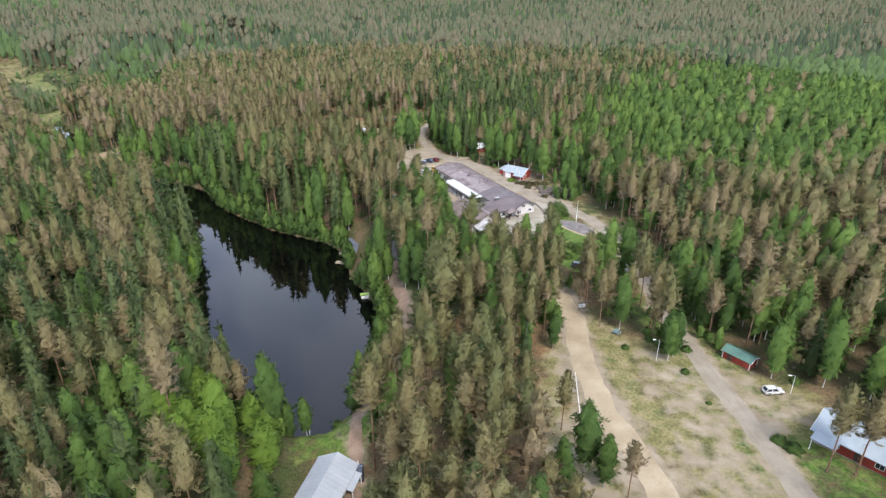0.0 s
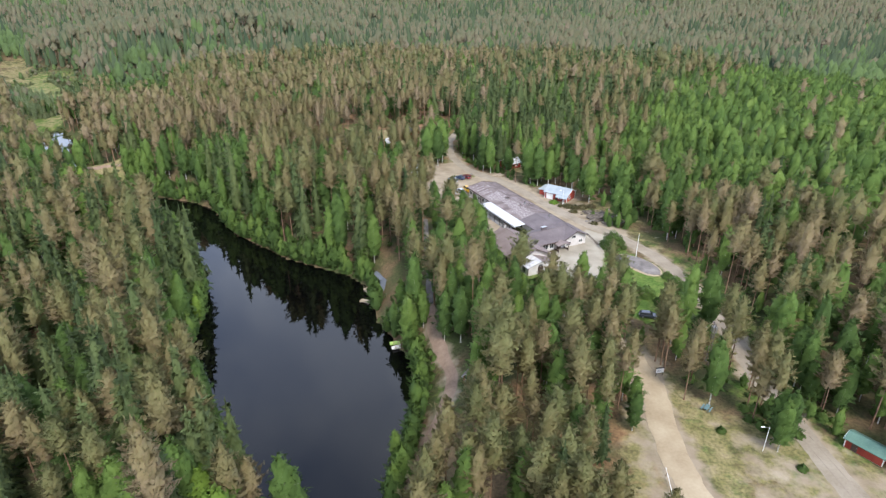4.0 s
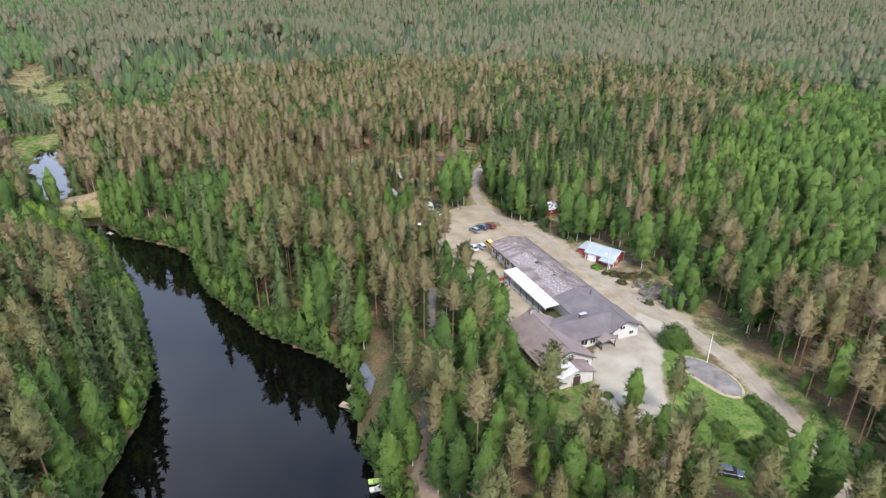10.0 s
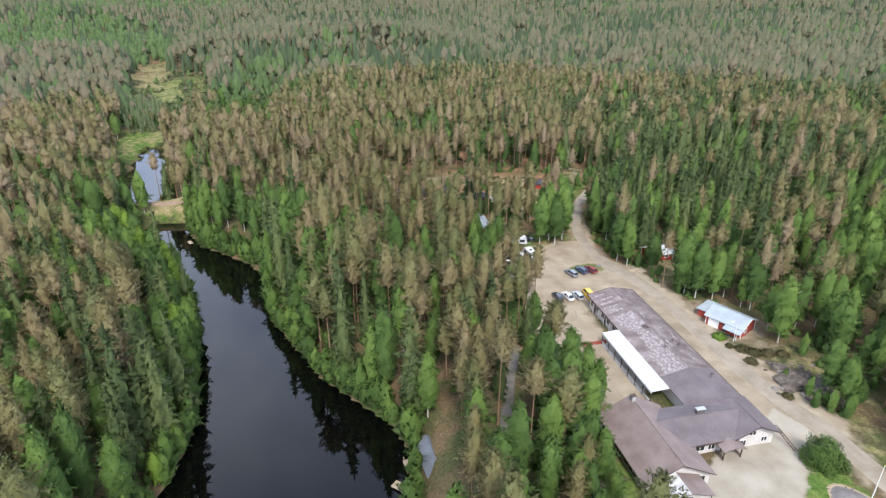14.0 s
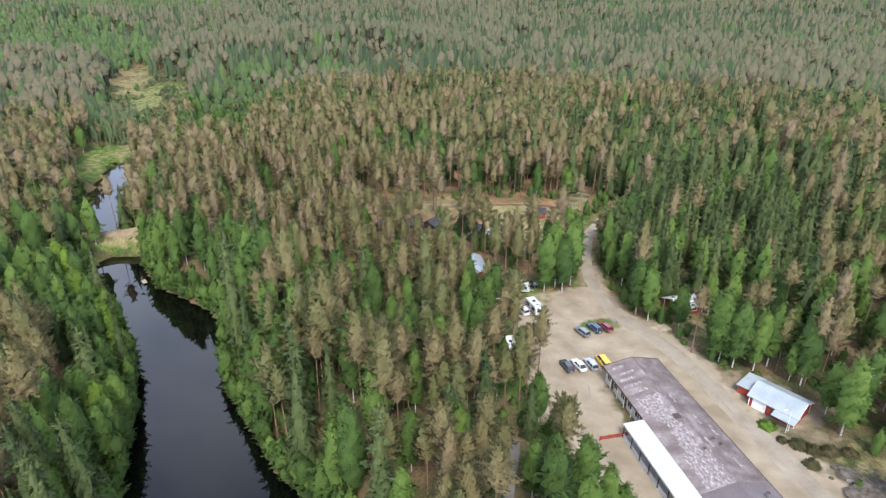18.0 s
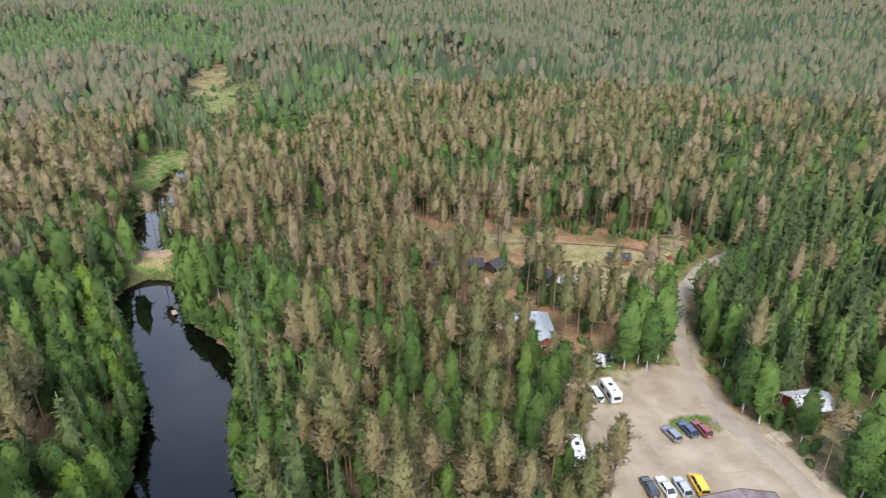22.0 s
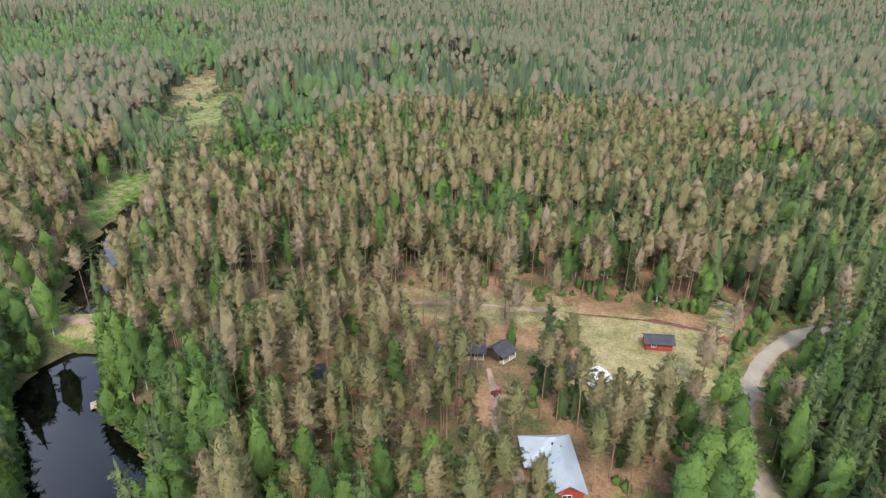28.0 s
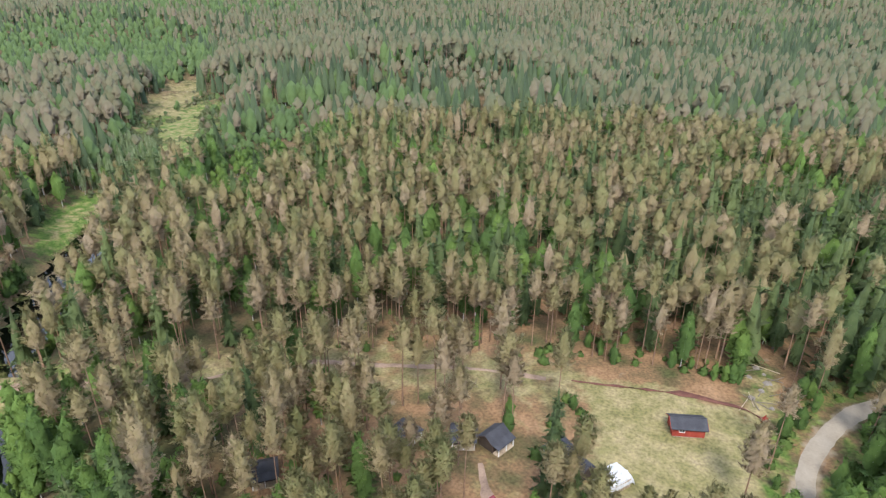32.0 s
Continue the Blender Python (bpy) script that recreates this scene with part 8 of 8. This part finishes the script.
GREEN = "fresh green birch standing among brownish pines"
WEEP = "big leafy birch with a white trunk beside the road"
for k, (kind, bx, by, s, label) in enumerate([
        ("birch", -19.5, 272.5, 1.12, WEEP), ("birch", -17.0, 275.5, 1.2, WEEP), ("birch", -15.0, 273.6, 1.15, WEEP), ("birch", -13.2, 277.8, 1.22, WEEP), ("birch", -17.8, 279.6, 1.0, WEEP), ("birch", -15.5, 296, 1.0, WEEP), ("birch", -14.2, 300.5, 0.85, WEEP), ("birch", -13.4, 291, 1.0, WEEP), ("birch", -22.0, 298.5, 0.6, WEEP), ("birch", -20.5, 292, 0.8, WEEP), ("birch", -25.0, 291, 0.75, WEEP),
        ("birch", 6.4, 265.4, 1.0, WEEP), ("birch", 3.6, 267.6, 1.0, WEEP), ("birch", 19.8, 252.0, 1.15, WEEP), ("birch", 30.5, 252.5, 1.05, WEEP), ("birch", 36.0, 247.5, 1.1, WEEP), ("birch", 38.5, 239.0, 0.85, WEEP), ("birch", 26.5, 259.0, 0.9, WEEP),
        ("birch", 56.5, 199.5, 1.0, WEEP), ("birch", 59.5, 200.5, 0.95, WEEP), ("birch", 64.0, 198.0, 1.0, WEEP), 
        ("birch", 24.6, 168.6, 0.72, WEEP), ("birch", 21.0, 160.5, 0.5, WEEP), ("pine", 31.4, 167.0, 0.8, LABELS["pine"]), ("birch", 9.0, 163.5, 0.5, WEEP), ("birch", 6.0, 165.0, 0.7, WEEP), ("birch", 49.5, 112.5, 0.75, WEEP), ("birch", 51.2, 114.2, 0.8, WEEP), ("birch", 50.4, 115.8, 0.75, WEEP),
        ("birch", -1.0, 191.0, 0.95, WEEP), ("birch", -3.5, 186.0, 1.0, WEEP), ("birch", -4.5, 194, 1.05, WEEP), ("birch", -5.0, 203.0, 1.0, WEEP), ("birch", 2.0, 178.5, 0.8, WEEP), ("birch", -8.0, 190, 1.1, WEEP), ("birch", -7.0, 182, 1.0, WEEP), ("birch", -9.5, 198, 1.1, WEEP), ("birch", -6.0, 175, 0.9, WEEP), ("birch", -1.5, 172, 0.85, WEEP), ("birch", 4.0, 173.5, 0.6, WEEP),
        ("spruce", -42.2, 290.8, 0.72, LABELS["spruce"]), ("spruce", -40.0, 291.6, 0.6, LABELS["spruce"]), ("spruce", -40.2, 263.4, 0.62, LABELS["spruce"]), ("birch", -35.2, 260.8, 0.55, WEEP), ("birch", -38.0, 259.6, 0.5, WEEP), ("birch", -32.6, 259.8, 0.45, WEEP), ("pine", -18.8, 307.9, 1.0, LABELS["pine"]), ("pine", -33.2, 275.5, 1.02, LABELS["pine"]), ("pine", -31.0, 279.5, 1.0, LABELS["pine"]), ("pine", -35.4, 286.4, 0.9, LABELS["pine"]), ("pine", -29.4, 284.5, 0.95, LABELS["pine"]), ("pine", -27.6, 277.0, 0.95, LABELS["pine"]), ("pine", -24.6, 286.0, 0.95, LABELS["pine"]), ("pine", -32.5, 292.5, 0.72, LABELS["pine"]), ("pine", -30.0, 294.5, 0.68, LABELS["pine"]), ("birch", -64.0, 285.2, 0.5, WEEP), ("pine", -16.5, 237.0, 0.95, LABELS["pine"]), ("birch", -14.5, 222.0, 0.7, WEEP), ("birch", -11.0, 214.0, 0.75, WEEP),
        ("pine", 22.3, 90.8, 0.78, LABELS["pine"]), ("pine", 13.0, 103.5, 0.95, LABELS["pine"]), ("spruce", 17.5, 110.0, 0.7, LABELS["spruce"]), ("birch", 25.0, 117.5, 0.6, WEEP), ("pine", 15.4, 93.0, 0.9, LABELS["pine"]), ("pine", 19.0, 117.0, 0.95, LABELS["pine"]), ("pine", 11.5, 88.5, 0.95, LABELS["pine"]), ("birch", 24.4, 80.0, 0.98, WEEP), ("pine", 30.2, 74.0, 0.72, LABELS["pine"]), ("birch", 19.5, 75.0, 0.8, WEEP), ("birch", 26.8, 76.5, 0.75, WEEP), ("birch", -46, 101.5, 0.95, WEEP), ("birch", -52, 94.5, 0.9, WEEP), ("birch", -29.9, 76, 0.75, WEEP), ("pine", 66.2, 80.0, 1.0, LABELS["pine"]), ("pine", 70.5, 79.0, 1.05, LABELS["pine"]), ("pine", 80.0, 80.0, 1.0, LABELS["pine"]),
        ("pine", 28.2, 142.3, 0.95, LABELS["pine"]), ("pine", 36.2, 137.4, 1.0, LABELS["pine"]), ("pine", 50.0, 135.6, 1.0, LABELS["pine"]), ("pine", 51.6, 129.5, 0.95, LABELS["pine"]), ("pine", 49.3, 124.6, 0.95, LABELS["pine"]), ("pine", 44.6, 128.8, 0.9, LABELS["pine"]), ("pine", 40.5, 131.5, 0.9, LABELS["pine"]), ("pine", 37.6, 126.5, 0.85, LABELS["pine"]), ("pine", 20.7, 137, 1.0, LABELS["pine"]), ("pine", 23.3, 132.3, 0.95, LABELS["pine"]), ("pine", 13.9, 124.8, 1.0, LABELS["pine"]), ("pine", 9.2, 128.7, 1.0, LABELS["pine"]), ("pine", 19, 145, 0.95, LABELS["pine"]), ("pine", 26.2, 127.5, 0.9, LABELS["pine"]), ("pine", 37.5, 143.5, 0.9, LABELS["pine"]), ("pine", 50.8, 141.8, 1.0, LABELS["pine"]), ("birch", 49.5, 148.9, 1.1, WEEP), ("birch", 26.4, 122.6, 0.6, WEEP), ("birch", 60.5, 140.5, 1.0, WEEP), ("birch", 61.5, 131.0, 0.95, WEEP),
        ("birch", -166, 304, 0.75, GREEN), ("birch", -154, 303, 0.8, GREEN), ("birch", -145, 304.5, 0.75, GREEN), ("birch", -135, 304.5, 0.8, GREEN), ("birch", -150, 308, 0.7, GREEN), ("birch", -107.5, 282, 1.0, GREEN), ("birch", -106, 286, 0.95, GREEN), ("birch", -58, 228, 0.85, GREEN), ("birch", -64, 238, 0.8, GREEN), ("birch", -86, 236, 0.8, GREEN), ("birch", -71, 245, 0.75, GREEN), ("birch", -77, 228, 0.8, GREEN), ("birch", -50, 241, 0.8, GREEN), ("spruce", -106.5, 272, 0.9, LABELS["spruce"]), ("spruce", -102, 271.5, 0.8, LABELS["spruce"]), ("spruce", -110.5, 267.5, 0.85, LABELS["spruce"]),
        ("spruce", -50, 107, 1.0, LABELS["spruce"]), ("spruce", -47.5, 112, 1.05, LABELS["spruce"]), ("spruce", -53, 115, 1.1, LABELS["spruce"]), ("spruce", -47.5, 103, 0.95, LABELS["spruce"]), ("spruce", -57, 110, 1.0, LABELS["spruce"]),
        ("pine", -21.5, 188.5, 1.0, LABELS["pine"]), ("pine", -20, 183.5, 0.95, LABELS["pine"]), ("pine", -22.5, 194, 1.0, LABELS["pine"]), ("pine", -25.5, 197.5, 1.0, LABELS["pine"]), ("pine", -19.2, 177.5, 0.9, LABELS["pine"]), ("birch", 44.8, 214.7, 0.9, WEEP), ("birch", 46.8, 211.2, 0.8, WEEP), ("birch", 39.6, 233.2, 1.1, WEEP), ("birch", 40.5, 260.4, 1.05, WEEP), ("birch", 23.4, 250.4, 1.1, WEEP), ("birch", 20.6, 271.5, 0.75, WEEP), ("birch", 13.2, 262.8, 0.85, WEEP), ("birch", 11.6, 268.4, 0.32, WEEP), ("birch", 14.6, 267.6, 0.28, WEEP),
        ("spruce", 71, 173, 1.0, LABELS["spruce"]), ("spruce", 72.5, 196, 1.0, LABELS["spruce"]), ("spruce", 67, 208, 0.95, LABELS["spruce"]), ("spruce", 68.5, 165, 1.0, LABELS["spruce"]), ("spruce", 75, 184, 1.05, LABELS["spruce"]),
        ("birch", -27.7, 97.6, 0.62, WEEP), ("birch", -31.0, 97.4, 0.6, WEEP), ("birch", -19.0, 117.0, 0.6, WEEP), ("birch", -21.5, 164.5, 0.75, WEEP), ("birch", -25.2, 164.0, 0.42, WEEP), ("birch", -15.8, 158.0, 0.75, WEEP)]):
    lone(kind, bx, by, s, 200 + k % 7 if kind == "birch" else 220 + k % 5, {"pine": 900, "spruce": 800, "birch": 1200}[kind], {"pine": 0.54, "spruce": 0.64, "birch": 0.46}[kind], label)

# bright young birches along the western bank and at the lake's southern end
FRESH = leaf_material("fresh_birch_leaves", [(0.140, 0.225, 0.036), (0.190, 0.295, 0.048), (0.250, 0.365, 0.062)], low=-0.2, holes=5.0, gap=0.46, fluff=3.5)
rng = np.random.default_rng(91)
bank = dense([(-160, 259), (-150, 252.5), (-131, 241), (-118, 232), (-107, 220), (-93, 199), (-82.5, 184), (-79, 172), (-77, 160), (-75, 150), (-68, 139), (-59, 126), (-50, 112), (-45, 105)], 4.2)
fresh = [tree_thing("birch", 260 + j, 1000, 0.5, FRESH) for j in range(3)]
for t in fresh:
    t["label"] = "bright yellow-green young birch on the lake bank"
spots_ = [(p[0] - 1.4 + rng.normal(scale=0.9), p[1] - 1.0 + rng.normal(scale=0.9), rng.uniform(0.45, 0.85) * (1.15 if p[1] > 225 else 1.0)) for p in bank if rng.uniform() < (0.95 if p[1] > 195 else 0.6)]
spots_ += [(-42, 90.5, 1.1), (-46.5, 84, 1.1), (-40, 82.5, 1.0), (-31.5, 83, 0.9), (-36, 92, 0.9), (-44.5, 77, 1.05), (-36, 76, 0.9), (-50, 91, 0.95), (-33, 89, 0.75), (-47, 97, 0.95), (-43.5, 95, 0.9), (-51, 91, 1.0), (-46.5, 88, 0.85), (-40, 89.5, 0.9), (-36.5, 93.5, 0.8), (-54, 99, 0.8), (-38, 84, 0.75)]
spots_ += [(-98, 204, 1.0), (-89, 184, 0.95), (-155, 255, 0.9), (-128, 239.5, 0.85), (-160, 256.5, 0.95), (-161, 250, 0.9), (-138.5, 242, 0.95), (-121, 230.5, 0.85), (-77, 168, 0.85), (-75.5, 161, 0.85), (-85, 193, 0.7)]
spots_ = [q for q in spots_ if h1(q[0], q[1]) > 0.1]
for i, (tx, ty, ts_) in enumerate(spots_):
    m = pose(float(tx), float(ty), h1(tx, ty), 0, 0, float(rng.uniform(0, 360))) @ Matrix.Diagonal((ts_ * (1.45 if ty < 100 else 1.12), ts_ * (1.45 if ty < 100 else 1.12), ts_, 1))
    if i < 3:
        fresh[i].matrix_basis = m
    else:
        copy_thing(fresh[i % 3], m)

# alders and young birches leaning over the water's edge
rng = np.random.default_rng(76)
edge_pts = np.vstack([dense(LAKE + LAKE[:1], 1.25), dense(POND + POND[:1], 2.4)])
d_ = np.gradient(edge_pts, axis=0)
d_ /= np.hypot(d_[:, 0], d_[:, 1])[:, None] + 1e-9
side_ = np.stack([d_[:, 1], -d_[:, 0]], 1)
probe = np.minimum(poly_dist(edge_pts[:, 0] + side_[:, 0], edge_pts[:, 1] + side_[:, 1], LAKE), poly_dist(edge_pts[:, 0] + side_[:, 0], edge_pts[:, 1] + side_[:, 1], POND)) > 0
side_ = np.where(probe[:, None], side_, -side_)
alder = edge_pts + side_ * rng.uniform(0.15, 1.2, (len(edge_pts), 1))
keep_ = (poly_dist(alder[:, 0], alder[:, 1], BEACH) > 0.5) & (poly_dist(alder[:, 0], alder[:, 1], LAKE) > 0.1) & (poly_dist(alder[:, 0], alder[:, 1], POND) > 0.1) & (seg_dist(alder[:, 0], alder[:, 1], DAM_PATH[:6]) > 12)
for jx, jy in ((-139.5, 266.0), (-33.4, 179.6), (-22.3, 157.8), (-31, 186), (-29, 172), (-27, 168.5)):
    keep_ &= np.hypot(alder[:, 0] - jx, alder[:, 1] - jy) > 3.0
keep_ &= (rng.uniform(0, 1, len(alder)) < 0.85) & (alder[:, 1] < 325)
alder = alder[keep_]
plant("shore_alders", "sapling", [tree_shape("sapling", 110, 0.6, 940 + j, sides=3) for j in range(5)], alder[:, 0], alder[:, 1], rng.uniform(0.6, 1.9, len(alder)), rng, "green alders and young birches leaning over the water", "alders", wide=1.35)

# willow scrub and sedge on the bog
qx, qy, _ = spots(-360, -228, 362, 545, 3.2, 79)
on_bog = (poly_dist(qx, qy, BOG) < 4) & (poly_dist(qx, qy, FIELD) > 2) & (poly_dist(qx, qy, MEADOW) > 0) & ((poly_dist(qx, qy, MARSH) > 0) | (waves(qx, qy, 11.0, 3.0) > 0.2))
qx, qy = qx[on_bog], qy[on_bog]
plant("bog_scrub", "scrub", [tree_shape("bush", 26, 0.9, 960 + j, sides=3) for j in range(4)], qx, qy, rng.uniform(0.5, 1.3, qx.size) * np.where(poly_dist(qx, qy, MARSH) < 0, 0.5, 1.0), rng, "grey-green willow scrub on the wet bog", "scrub")

# slender birches, some of them bare, between the meadow and the marsh
sx_, sy_, _ = spots(-310, -245, 370, 450, 4.2, 83)
on_bog = (poly_dist(sx_, sy_, GROVE) < 3) & (poly_dist(sx_, sy_, MEADOW) > 0.5) & (poly_dist(sx_, sy_, MARSH) > 1)
sx_, sy_ = sx_[on_bog], sy_[on_bog]
plant("bare_trees", "snag", [tree_shape("birch", 30, 0.8, 970 + j, sides=3) for j in range(4)], sx_, sy_, rng.uniform(0.45, 0.8, sx_.size), rng, "slender half-bare birches with white trunks in the bog", "birches", wide=0.6)

qx, qy, _ = spots(-240, -168, 288, 374, 1.7, 87)
mat_ = (poly_dist(qx, qy, POND) < -0.2) & ((poly_dist(qx, qy, POND) > -3.6) & (waves(qx, qy, 7.0, 3.0) > 0.05) | (waves(qx, qy, 9.0, 5.0) > 0.3))
qx, qy = qx[mat_], qy[mat_]
plant("pond_sedge", "sedge", [tree_shape("bush", 18, 0.8, 980 + j, sides=3) for j in range(3)], qx, qy, rng.uniform(0.25, 0.55, qx.size), rng, "yellow-green sedge growing out of the pond", "sedge", wide=1.5)

# bushes along the shores, road edges and forest margin
rng = np.random.default_rng(77)
bx, by, _ = spots(-150, 95, 70, 348, 1.9, 78)
wet = np.minimum(poly_dist(bx, by, LAKE), poly_dist(bx, by, POND))
edge = np.minimum.reduce([seg_dist(bx, by, MAIN_ROAD) - 3.4, poly_dist(bx, by, CAMP) + 1.0, np.abs(poly_dist(bx, by, PARKING) - 3.0), np.abs(poly_dist(bx, by, SCRUB)) - 1.0])
clear = open_ground(bx, by)
p_b = 0.75 * ((wet > 0.3) & (wet < 4.5)) + 0.42 * ((edge > 0.4) & (edge < 5.0)) + 0.2 * ((by > 331) & (by < 347) & (bx > -60) & (bx < -5)) + 0.05
for p_ in FOOT:
    p_b = np.where(poly_dist(bx, by, p_) < 1.2, 0, p_b)
hx_ = np.minimum.reduce([seg_dist(bx, by, l_) for l_ in (SAND_TRACK, LAKE_PATH, DARK_PATH, DAM_PATH)])
p_b = np.where((hx_ < 1.9) | (clear < 0.0) & (wet > 0.6), 0, p_b)
sel = (rng.uniform(0, 1, bx.size) < p_b) & (wet > 0.3)
bx, by = bx[sel], by[sel]
tall = rng.uniform(0, 1, bx.size) < 0.30
plant("undergrowth", "bush", [tree_shape("bush", 55, 0.55, 900 + j, sides=3) for j in range(4)], bx[~tall], by[~tall], rng.uniform(0.35, 0.95, (~tall).sum()), rng, "green undergrowth of leafy bushes along shore and road", "bushes")
plant("saplings", "sapling", [tree_shape("sapling", 75, 0.6, 920 + j, sides=3) for j in range(4)], bx[tall], by[tall], rng.uniform(0.5, 1.2, tall.sum()), rng, "young green birch and alder saplings", "saplings")
